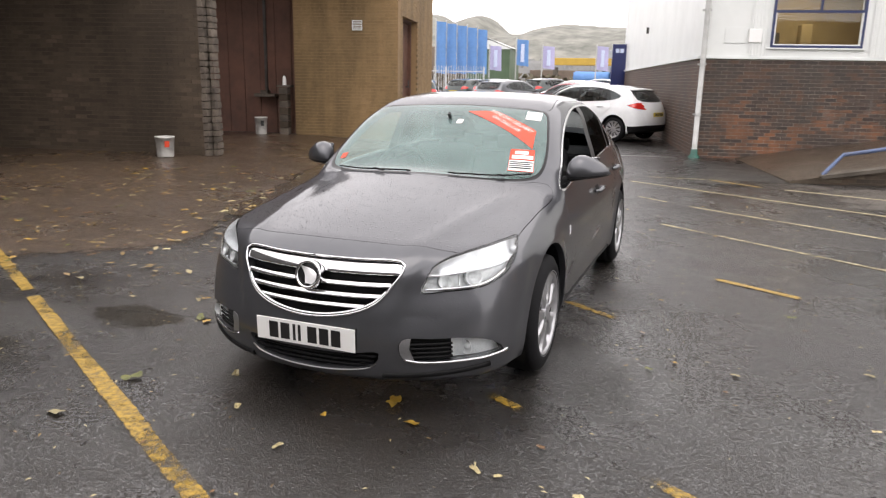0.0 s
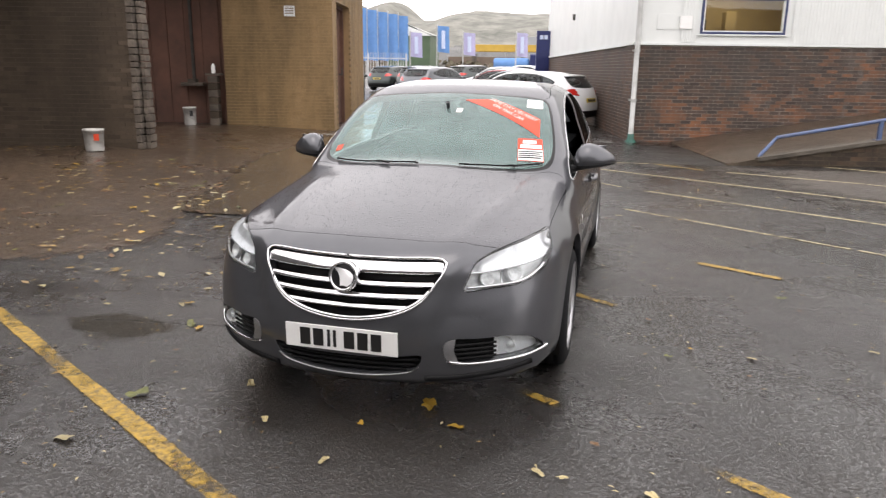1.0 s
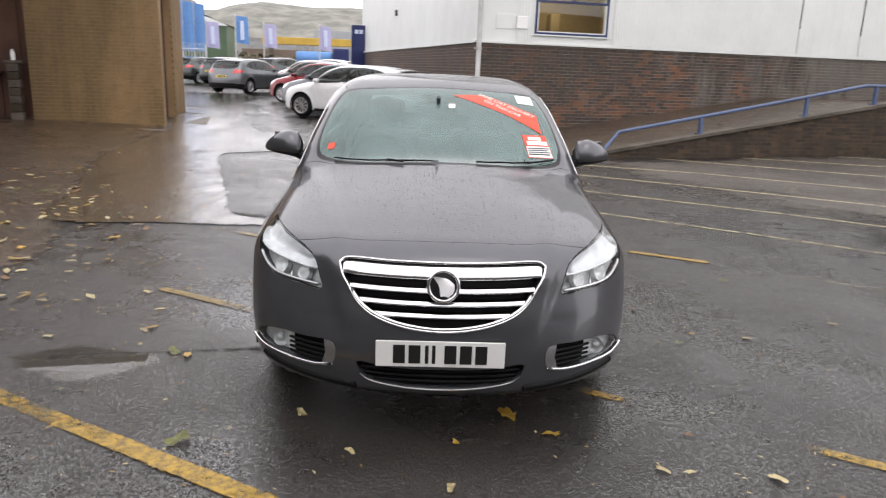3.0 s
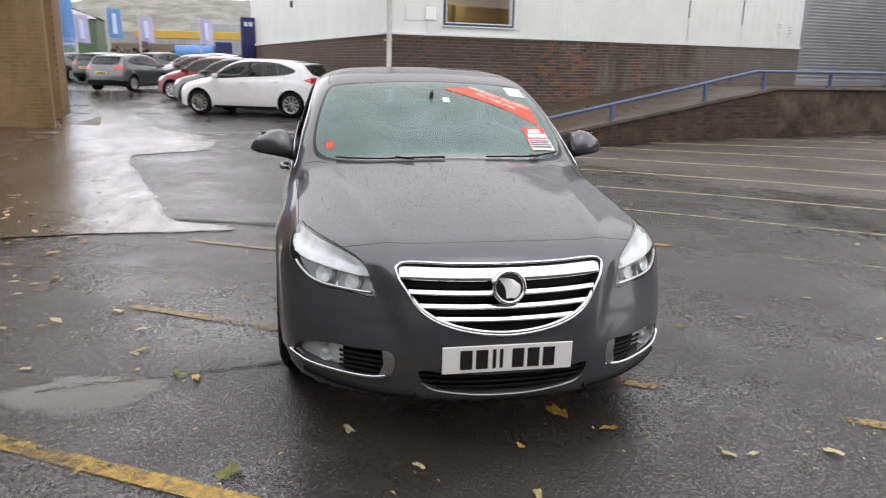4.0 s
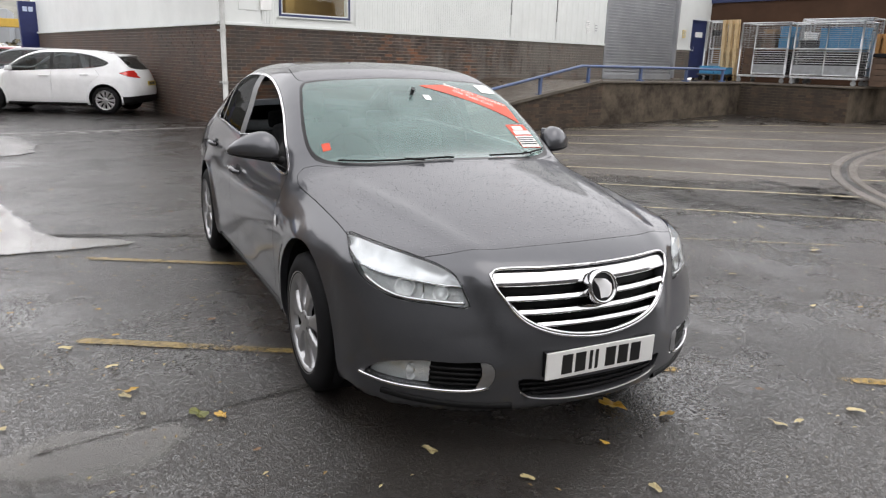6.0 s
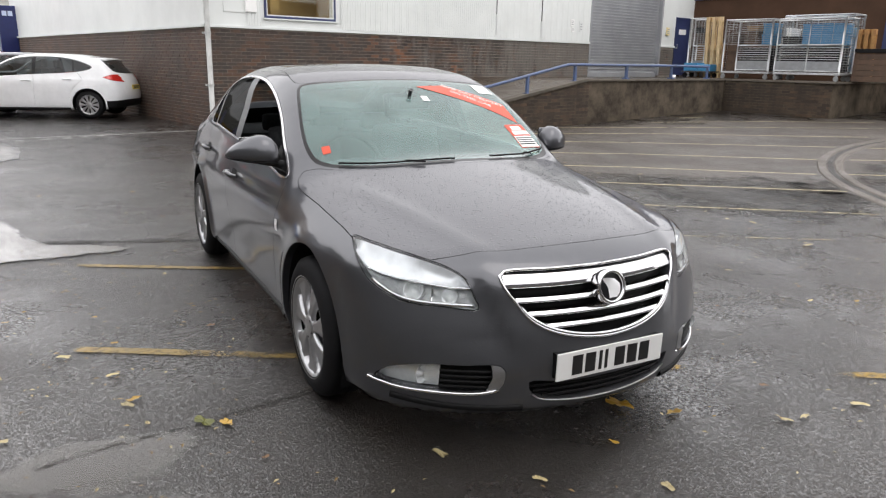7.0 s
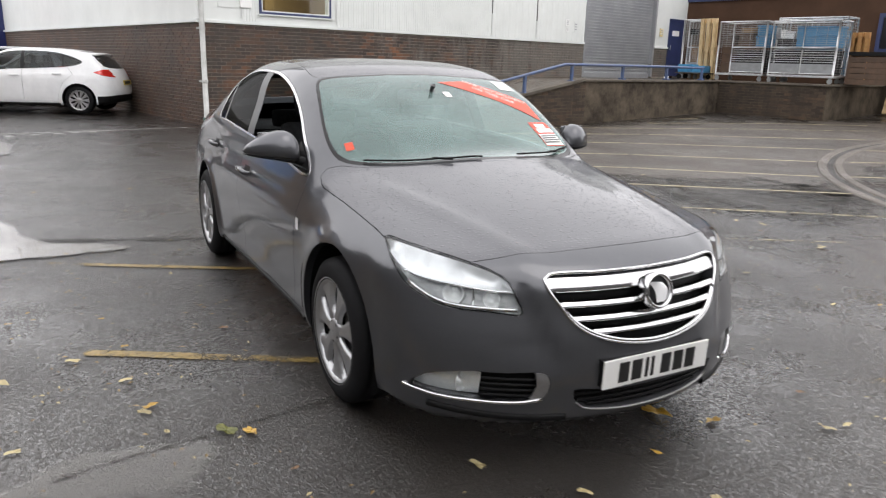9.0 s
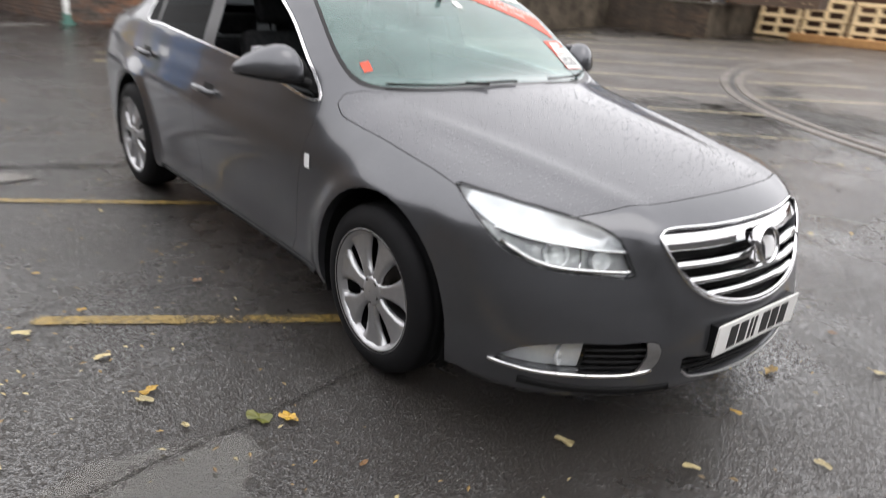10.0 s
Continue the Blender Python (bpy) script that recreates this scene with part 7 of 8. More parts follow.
# ---- parked cars ----
HATCH = dict(
    top=[(-0.3, 0.60), (0.0, 0.73), (0.15, 0.80), (0.4, 0.88), (0.7, 0.95), (0.98, 1.01), (1.08, 1.05), (1.35, 1.21), (1.65, 1.36), (1.95, 1.45), (2.4, 1.485), (3.0, 1.475), (3.5, 1.43), (3.9, 1.36), (4.2, 1.28), (4.8, 1.1)],
    plan=[(-0.2, 0.74), (0.3, 0.86), (0.9, 0.895), (2.2, 0.905), (3.4, 0.90), (4.1, 0.86), (4.5, 0.76)],
    section=[(0.1, -0.10), (0.2, -0.05), (0.32, -0.02), (0.5, -0.005), (0.75, 0.0), (0.88, -0.02), (0.98, -0.06), (1.2, -0.14), (1.35, -0.20), (1.43, -0.26), (1.5, -0.45), (1.6, -0.7)],
    nose=[(0.1, 0.2), (0.2, 0.04), (0.3, -0.01), (0.5, -0.02), (0.65, 0.02), (0.8, 0.10), (1.0, 0.35)],
    tail=[(0.1, 4.15), (0.25, 4.30), (0.55, 4.36), (0.80, 4.31), (1.0, 4.22), (1.2, 4.05), (1.45, 3.80)],
    floor=[(-0.2, 0.2), (0.5, 0.19), (3, 0.19), (4.0, 0.22), (4.4, 0.3)],
    wheels=(0.87, 3.518), hub=0.318, arch=0.35, waist=0.0, crease=0.0, cowl=1.02, mid=2.4, ridge=0.0, bow=0.15, hoodbow=0.15, crown=0.06, nosebow=0.35, nosebow4=0.5, tailbow=0.22, k=0.11, kf=0.11)
H_SIDE = [(1.20, 0.985), (1.45, 1.15), (1.72, 1.295), (1.98, 1.375), (2.4, 1.405), (2.9, 1.392), (3.3, 1.32), (3.62, 1.175), (3.45, 1.10), (2.4, 1.015)]
H_SCREEN = both([(0, 1.06), (0.4, 1.10), (0.66, 1.24), (0.685, 1.35), (0.60, 1.80), (0.56, 1.86), (0, 1.89)])
H_LAMP = [(3.86, 0.955), (4.06, 1.02), (4.28, 1.02), (4.36, 0.92), (4.25, 0.84), (4.08, 0.88)]
H_HEAD = [(1.0, 0.80), (0.75, 0.79), (0.52, 0.73), (0.47, 0.63), (0.62, 0.62), (0.85, 0.67)]


def parked_car(name, paint, label, at):
    c = thing(name, label, "car", at=at, group="parked cars")
    sk = Skin(Hull(HATCH), na=72, nl=50, ne=16)
    sk.cut("windscreen", rounded(H_SCREEN, 0.1), "top", cond=lambda q: q.z > 0.95 and q.y < 2.2)
    sk.cut("rear_window", rounded(both([(0, 1.36), (0.4, 1.35), (0.58, 1.33), (0.62, 1.10), (0.4, 1.05), (0, 1.04)]), 0.1), "rear", cond=lambda q: q.y > 3.4)
    sk.cut("rear_skirt", [(-1, 0.1), (-1, 0.40), (-0.5, 0.44), (0.5, 0.44), (1, 0.40), (1, 0.1)], "rear", cond=lambda q: q.y > 3.9)
    sk.cut("grille", rounded(both([(0, 0.42), (0.40, 0.41), (0.46, 0.30), (0.3, 0.25), (0, 0.25)]), 0.1), "front", cond=lambda q: q.y < 0.5)
    for sx, sd in ((1, "l"), (-1, "r")):
        for wy in HATCH["wheels"]:
            sk.cut("arch", ring(wy, 0.325, 0.375, 26), "side", sx, cond=lambda q: abs(q.x) > 0.55)
        sk.cut("lamp_" + sd, H_LAMP, "side", sx, cond=lambda q: q.y > 3.6 and abs(q.x) > 0.52)
        sk.cut("head_" + sd, H_HEAD, "corner", sx, cond=lambda q: q.y < 1.0 and q.z > 0.5)
        sk.cut("pillar_" + sd, rounded(H_SIDE, 0.1), "side", sx, cond=lambda q: q.z > 0.9)
        sk.cut("rear_frame_" + sd, [(2.75, 0.9), (2.75, 1.5), (4, 1.5), (4, 0.9)], "side", sx, cond=lambda q: q.z > 0.9, over=("pillar_" + sd,))
        sk.cut("glass_a_" + sd, [(1.0, 0.9), (1.0, 1.5), (2.28, 1.5), (2.28, 0.9)], "side", sx, cond=lambda q: q.z > 0.9, over=("pillar_" + sd,))
        sk.cut("glass_b_" + sd, [(2.36, 0.9), (2.36, 1.5), (3.15, 1.5), (3.20, 0.9)], "side", sx, cond=lambda q: q.z > 0.9, over=("pillar_" + sd, "rear_frame_" + sd))
        sk.cut("glass_c_" + sd, [(3.24, 0.9), (3.19, 1.5), (4, 1.5), (4, 0.9)], "side", sx, cond=lambda q: q.z > 0.9, over=("rear_frame_" + sd,))
        sk.cut("door_a_" + sd, [(1.27, 0.98), (2.31, 1.005), (2.31, 0.28), (1.32, 0.28), (1.24, 0.7)], "side", sx, cond=lambda q: q.z < 1.1)
        sk.cut("door_b_" + sd, [(2.32, 1.005), (3.3, 1.05), (3.42, 0.9), (3.2, 0.72), (3.1, 0.5), (3.05, 0.28), (2.32, 0.28)], "side", sx, cond=lambda q: q.z < 1.1)
    sk.panel("body", "body", paint, c, 0.003, 0.03)
    sk.panel("windscreen", "windscreen", M_GLASS, c)
    sk.panel("rear_window", "rear_window", M_GLASS, c)
    sk.panel("rear_skirt", "rear_skirt", M_BLACK, c, label="black rear bumper skirt")
    sk.panel("grille", "grille", M_BLACK, c, 0, 0, -0.02)
    for sx, sd in ((1, "l"), (-1, "r")):
        sk.panel("tail_light", "lamp_" + sd, M_TAIL, c, 0.002, 0.01, 0.003, "red tail light")
        sk.panel("headlight", "head_" + sd, M_REFLECTOR, c, 0.002, 0.01)
        sk.panel("window_frame", "pillar_" + sd, M_BLACK_GLOSS, c)
        sk.panel("window_frame", "rear_frame_" + sd, M_BLACK_GLOSS, c)
        for g in "abc":
            sk.panel("side_window", "glass_%s_%s" % (g, sd), M_GLASS, c)
        for g, hy, hz in (("a", 2.16, 0.86), ("b", 3.08, 0.90)):
            d = sk.panel("door", "door_%s_%s" % (g, sd), paint, c, 0.003, 0.02)
            p = sk.lay([(hy - 0.1, hz), (hy, hz), (hy + 0.1, hz)], "side", sx, 0.025)
            bm = bmesh.new()
            tube(bm, [tuple(q) for q in p], 0.014, 8)
            part("handle", bm, paint, d, smooth=True)
        for wy in HATCH["wheels"]:
            wheel(c, Matrix.Translation((sx * 0.775, wy, 0.318)) @ pose(0, 0, 0, 0, 0, 0 if sx > 0 else 180), 0.318, 0.225, 10, seg=32)
            bm = bmesh.new()
            pts = [(0.37 * math.cos(a), 0.37 * math.sin(a)) for a in [math.pi * (-0.12 + 1.24 * k / 16) for k in range(17)]]
            r0 = [bm.verts.new((sx * 0.87, wy + u, 0.325 + v)) for u, v in pts]
            r1 = [bm.verts.new((sx * 0.5, wy + u, 0.325 + v)) for u, v in pts]
            for i in range(16):
                bm.faces.new((r0[i], r0[i + 1], r1[i + 1], r1[i]))
            bm.faces.new(r1)
            part("arch_liner", bm, M_BLACK, c)
        sk.band("sill_trim", [(1.30 + 1.80 * k / 12, 0.225) for k in range(13)], "side", 0.03, M_BLACK, c, sx, 0.0, closed=False)
        bm = bmesh.new()
        box(bm, -0.1, 0.1, -0.05, 0.04, -0.06, 0.06, 0.035)
        part("door_mirror", bm, paint, c, smooth=True, at=pose(sx * 0.96, 1.42, 1.02))
    bm = bmesh.new()
    rows = []
    for k in range(13):
        x = -0.56 + 1.12 * k / 12
        rows.append([bm.verts.new((x, y - 0.10 * x * x, z - 0.05 * x * x)) for y, z in ((3.52, 1.425), (3.80, 1.395), (3.92, 1.36), (3.90, 1.335), (3.70, 1.35))])
    for ra, rb in zip(rows, rows[1:]):
        for i in range(5):
            bm.faces.new((ra[i], rb[i], rb[(i + 1) % 5], ra[(i + 1) % 5]))
    bm.faces.new(rows[0])
    bm.faces.new(rows[-1])
    bmesh.ops.recalc_face_normals(bm, faces=bm.faces)
    part("roof_spoiler", bm, paint, c, smooth=True)
    bm = bmesh.new()
    box(bm, -0.26, 0.26, -0.006, 0.006, -0.055, 0.055)
    rear_y = sk.lay([(0.0, 0.72)], "rear", 1, 0.012)[0][1]
    plate = part("number_plate", bm, M_PLATE_YELLOW, c, "yellow rear number plate", at=pose(0, rear_y, 0.72, 8, 0, 0))
    for k in range(7):
        bm = bmesh.new()
        box(bm, -0.21 + k * 0.06, -0.17 + k * 0.06, 0.006, 0.009, -0.035, 0.035)
        part("bar", bm, M_PLATE_BLACK, plate)
    bm = bmesh.new()
    box(bm, -0.72, 0.72, 1.2, 3.7, 0.3, 0.92)
    for x in (-0.37, 0.37):
        box(bm, x - 0.22, x + 0.22, 2.25, 2.4, 0.9, 1.15, 0.05)
        box(bm, x - 0.12, x + 0.12, 2.33, 2.42, 1.15, 1.32, 0.03)
        box(bm, x - 0.25, x + 0.25, 3.2, 3.3, 0.9, 1.12, 0.04)
    part("cabin", bm, M_SEAT, c)
    return c


def recoloured(ob, paint, m, label):
    """The same car again in another paint."""
    c = copy_thing(ob, m)
    c["label"] = label
    for o in c.children_recursive:
        if o.type == "MESH" and o.name.split(".")[0] in ("body", "door", "handle", "door_mirror", "roof_spoiler"):
            o.material_slots[0].link = "OBJECT"
            o.material_slots[0].material = paint
    return c


def car_pose(x, y, turn):
    return pose(x, y, ground_z(x, y) + 0.002, 0, 0, turn)


TURN_ROW = -112.9
row0 = Vector((-4.03, 19.26, 0))
white = parked_car("parked_car", M_WHITE_PAINT, "white five-door hatchback parked by the brick side wall", car_pose(row0.x, row0.y, TURN_ROW))
P = [row0 + V * 3.35 * k for k in range(8)]
recoloured(white, M_SILVER_PAINT, car_pose(P[1].x, P[1].y, TURN_ROW - 1), "silver hatchback parked beside the white one")
recoloured(white, M_RED_PAINT, car_pose(P[2].x - 0.35, P[2].y, TURN_ROW), "bright red hatchback in the parked row")
recoloured(white, M_PEARL_PAINT, car_pose(P[3].x, P[3].y + 0.1, TURN_ROW + 1), "pale pink-silver hatchback in the parked row")
recoloured(white, M_DARK_PAINT, car_pose(P[4].x - 0.2, P[4].y, TURN_ROW), "dark grey-green hatchback in the parked row")
recoloured(white, M_RED_PAINT, car_pose(P[5].x, P[5].y, TURN_ROW), "dark red hatchback far down the parked row")
recoloured(white, M_WHITE_PAINT, car_pose(P[6].x, P[6].y, TURN_ROW), "white hatchback at the end of the parked row")
hx, hy = math.sin(radians(21)), math.cos(radians(21))
recoloured(white, M_SILVER_PAINT, car_pose(-8.75 + 4.36 * hx, 28.9 + 4.36 * hy, 159), "silver hatchback standing in the lane, seen from behind")
recoloured(white, M_DARK_PAINT, car_pose(-13.6, 33.5, 200), "dark hatchback by the steel fence")
recoloured(white, M_DARK_PAINT, car_pose(-10.2, 41.5, 160), "dark hatchback in the far row")
recoloured(white, M_DARK_PAINT, car_pose(-12.8, 43.0, 165), "dark hatchback in the far row")
recoloured(white, M_DARK_PAINT, car_pose(-7.4, 43.5, 150), "dark hatchback in the far row")
recoloured(white, M_SILVER_PAINT, car_pose(-5.6, 47.0, -110), "silver hatchback in the far row")
recoloured(white, M_WHITE_PAINT, car_pose(-9.0, 49.0, -100), "white hatchback in the far row")


# ---- beyond the yard ----
# steel fence
fence = thing("palisade_fence", "grey galvanised steel palisade fence", "fence")
f0, f1 = Vector((-24, 42.5, 0)), Vector((-13.9, 44.5, 0))
pale = bmesh.new()
box(pale, -0.035, 0.035, -0.012, 0.012, 0, 2.3)
for v in pale.verts:
    if v.co.z > 2:
        v.co.x *= 0.3
pale_mesh = bpy.data.meshes.new("pale")
pale.to_mesh(pale_mesh)
pale.free()
pale_mesh.materials.append(M_GALV)
for k in range(62):
    q = f0.lerp(f1, k / 61)
    ob = new("pale", pale_mesh)
    ob.parent, ob.matrix_basis = fence, pose(q.x, q.y, ground_z(q.x, q.y) + 0.05, 0, 0, 11)
for z in (0.5, 1.9):
    bm = bmesh.new()
    tube(bm, [(f0.x, f0.y + 0.03, z + 0.3), (f1.x, f1.y + 0.03, z + 0.3)], 0.03, 6)
    part("rail", bm, M_GALV, fence)
for k in range(5):
    q = f0.lerp(f1, k / 4)
    bm = bmesh.new()
    box(bm, q.x - 0.05, q.x + 0.05, q.y + 0.02, q.y + 0.1, 0.2, 2.5)
    part("post", bm, M_GALV, fence)


def cloth(bm, x0, z0, w, h, wave=0.05, slant=0.0, n=10):
    prev = None
    for i in range(n + 1):
        t = i / n
        pair = [bm.verts.new((x0 + w * t, wave * math.sin(6 * t), z0 + slant * t)), bm.verts.new((x0 + w * t * 0.94, wave * math.sin(6 * t + 1), z0 + h + slant * 0.6 * t))]
        if prev:
            bm.faces.new((prev[0], pair[0], pair[1], prev[1]))
        prev = pair


def flag(x, y, z0, z1, w, top, mat, stripe, label, turn=20, printed=True):
    f = thing("flag", label, "flag", at=pose(x, y, ground_z(x, y), 0, 0, turn), group="dealer flags")
    bm = bmesh.new()
    tube(bm, [(0, 0, 0), (0, 0, top)], 0.05, 8)
    part("pole", bm, M_PIPE, f)
    bm = bmesh.new()
    cloth(bm, 0.06, z0, w, z1 - z0, slant=-0.1)
    part("banner", bm, mat, f, smooth=True)
    if not printed:
        return f
    bm = bmesh.new()
    cloth(bm, 0.06 + w * 0.32, z0 + (z1 - z0) * 0.12, w * 0.3, (z1 - z0) * 0.7, 0.02)
    part("print", bm, stripe, f, smooth=True, at=pose(0, -0.07, 0))
    return f


for k in range(5):
    flag(-18.6 + 0.62 * k, 47.5 + 0.5 * k, 1.9, 5.5 - 0.12 * k, 0.72, 5.7 - 0.12 * k, M_FLAG_BLUE, M_FLAG_PALE, "tall bright blue dealer flag behind the fence", 20, False)
flag(-16.9, 55, 2.15, 4.05, 0.95, 4.15, M_FLAG_LILAC, M_FLAG_PALE, "pale lilac dealer flag on a white pole")
flag(-14.65, 55, 2.5, 4.5, 0.95, 4.6, M_FLAG_BLUE, M_FLAG_PALE, "blue and white dealer flag on a white pole")
flag(-12.5, 55, 2.25, 3.95, 0.95, 4.05, M_FLAG_LILAC, M_FLAG_PALE, "pale lilac dealer flag on a white pole")
flag(-8.4, 56, 2.1, 3.9, 0.9, 4.0, M_FLAG_LILAC, M_FLAG_PALE, "pale lilac dealer flag on a white pole")

# navy totem by the side wall
totem = thing("totem_sign", "navy blue totem sign with pale lettering bars", "sign", at=Matrix.Translation((-3.17, 31.6, ground_z(-3.2, 31.6))) @ pose(0, 0, 0, 0, 0, ALONG))
bm = bmesh.new()
box(bm, -0.32, 0.32, -0.12, 0.12, 0, 3.1, 0.02)
part("panel", bm, M_NAVY, totem)
bm = bmesh.new()
box(bm, -0.18, -0.02, -0.13, -0.12, 2.72, 2.9)
part("mark", bm, M_FLAG_PALE, totem)
bm = bmesh.new()
box(bm, 0.02, 0.18, -0.13, -0.12, 2.72, 2.9)
part("mark", bm, M_FLAG_PALE, totem)
solid("low_red_sign", [(-0.35, 0.35, -0.03, 0.03, 0.9, 1.35), (-0.03, 0.03, -0.02, 0.02, 0, 0.9)], M_STICKER_RED, "small red and white sign beside the totem", "sign", at=pose(-2.6, 30.4, 0.15, 0, 0, ALONG), kind="thing")

# far sheds
shed = thing("green_shed", "dark green shed with a white gable roof", "shed", at=pose(-18.6, 60, 0, 0, 0, 8))
bm = bmesh.new()
box(bm, -1.9, 1.9, 0, 6, 0, 4.5)
part("wall", bm, M_GREEN_SHED, shed)
bm = bmesh.new()
for sx in (-1, 1):
    q = [bm.verts.new(p) for p in ((0, -0.2, 5.25), (sx * 2.1, -0.2, 4.45), (sx * 2.1, 6.2, 4.45), (0, 6.2, 5.25))]
    bm.faces.new(q)
    q2 = [bm.verts.new(p) for p in ((0, -0.2, 5.15), (sx * 2.1, -0.2, 4.35), (0, -0.2, 4.35))]
    bm.faces.new(q2)
part("roof", bm, M_CLADDING, shed)
gantry = thing("yellow_footbridge", "long yellow steel footbridge across the distance", "bridge", at=pose(-8, 82, 0, 0, 0, 4))
bm = bmesh.new()
box(bm, -10.4, 22, 0, 1.5, 3.55, 4.35, 0.05)
part("girder", bm, M_YELLOW_STEEL, gantry)
for x in (-9.5, -1, 8, 17):
    bm = bmesh.new()
    box(bm, x - 0.25, x + 0.25, 0.4, 1.1, 0, 3.3)
    part("pier", bm, M_CONCRETE, gantry)
for x0, x1, y, z0, z1, mt, lb in ((-13.6, -7.4, 88, 4.3, 5.5, M_FAR_GREY, "pale grey warehouse in the distance"), (-24, -10, 95, 0, 3.2, M_FAR_BROWN, "brown low warehouse in the distance"), (-8, 16, 97, 0, 4.6, M_FAR_GREY, "grey low warehouse in the distance"), (-40, -25, 80, 0, 5.5, M_FAR_BROWN, "brown brick block in the distance")):
    solid("warehouse", [(x0, x1, y, y + 10, z0 if z0 == 0 else 0, z1)], mt, lb, "building", bevel=0.05, kind="thing")
truck = thing("blue_tanker", "bright blue tank lorry behind the parked cars", "lorry", at=pose(-9.4, 60, 0.25, 0, 0, 6))
bm = bmesh.new()
lathe(bm, [(-1.5, 0.001), (-1.5, 0.5), (-1.35, 0.58), (1.35, 0.58), (1.5, 0.5), (1.5, 0.001)], 18, "x", m=Matrix.Translation((0, 0, 1.72)))
part("tank", bm, M_FLAG_BLUE, truck, smooth=True)
bm = bmesh.new()
box(bm, 1.55, 2.9, -0.9, 0.9, 0.5, 2.6, 0.1)
part("cab", bm, M_NAVY, truck)
bm = bmesh.new()
box(bm, -1.6, 2.9, -0.8, 0.8, 0.5, 1.3)
part("chassis", bm, M_BLACK, truck)
for x in (-1.0, 2.2):
    bm = bmesh.new()
    lathe(bm, [(-0.9, 0.001), (-0.9, 0.45), (-0.65, 0.45), (-0.65, 0.001)], 18, "y", m=Matrix.Translation((x, 0, 0.48)))
    part("wheel", bm, M_TYRE, truck)

# hedge and thin trees along the far edge
rngf = random.Random(7)
verts, faces = [], []
for k in range(3800):
    x, y = rngf.uniform(-48, 6), rngf.uniform(68, 74)
    top = 1.6 + 1.1 * (noise.noise((x * 0.35, 0, 0)) + 0.6)
    z = rngf.uniform(0.1, max(0.4, top))
    s = rngf.uniform(0.10, 0.28)
    i = len(verts)
    a, b = rngf.uniform(0, 6.28), rngf.uniform(-0.8, 0.8)
    d, e = Vector((math.cos(a), math.sin(a), b)) * s, Vector((-math.sin(a), math.cos(a), 0.8)) * s
    c = Vector((x, y, z))
    verts += [c - d, c + e, c + d, c - e]
    faces.append((i, i + 1, i + 2, i + 3))
me = bpy.data.meshes.new("hedge")
me.from_pydata(verts, [], faces)
me.materials.append(M_HEDGE)
tagged(new("hedge", me), "dull brown-green hedge along the far edge", "hedge", kind="stuff")

# hills on the horizon
def crest(x):
    g = lambda c, w, h: h * math.exp(-((x - c) / w) ** 2)
    z = 60 + g(-486, 42, 48) + g(-600, 95, 62) + g(-320, 130, 52) + g(-120, 120, 38) + g(-720, 120, 40) + g(60, 150, 30)
    return z + 5 * noise.noise((x * 0.03, 0, 3)) + 2 * noise.noise((x * 0.1, 0, 5))


bm = bmesh.new()
rows = []
for j in range(26):
    t = j / 25
    row = []
    for i in range(131):
        x = -1050 + 1400 * i / 130
        zz = crest(x) * (1 - (1 - t) ** 1.8) + 9 * t * (1 - t) * noise.noise((x * 0.02, t * 9, 1)) * 2
        row.append(bm.verts.new((x, 1050 + 450 * t, zz)))
    rows.append(row)
for a, b in zip(rows, rows[1:]):
    for i in range(130):
        bm.faces.new((a[i], a[i + 1], b[i + 1], b[i]))
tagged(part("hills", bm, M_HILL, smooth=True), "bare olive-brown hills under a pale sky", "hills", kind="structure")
# far town at the foot of the hills
verts, faces = [], []
for k in range(240):
    x, y = rngf.uniform(-420, 60), rngf.uniform(420, 900)
    w, d, h = rngf.uniform(6, 22), 8, rngf.uniform(5, 14) + (y - 420) * 0.035
    i = len(verts)
    for X in (x, x + w):
        for Y in (y, y + d):
            for Z in (0, h):
                verts.append((X, Y, Z))
    faces += [(i, i + 1, i + 3, i + 2), (i + 4, i + 6, i + 7, i + 5), (i, i + 4, i + 5, i + 1), (i + 2, i + 3, i + 7, i + 6), (i + 1, i + 5, i + 7, i + 3)]
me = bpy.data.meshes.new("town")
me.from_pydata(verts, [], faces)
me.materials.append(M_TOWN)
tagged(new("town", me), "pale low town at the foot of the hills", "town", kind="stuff")


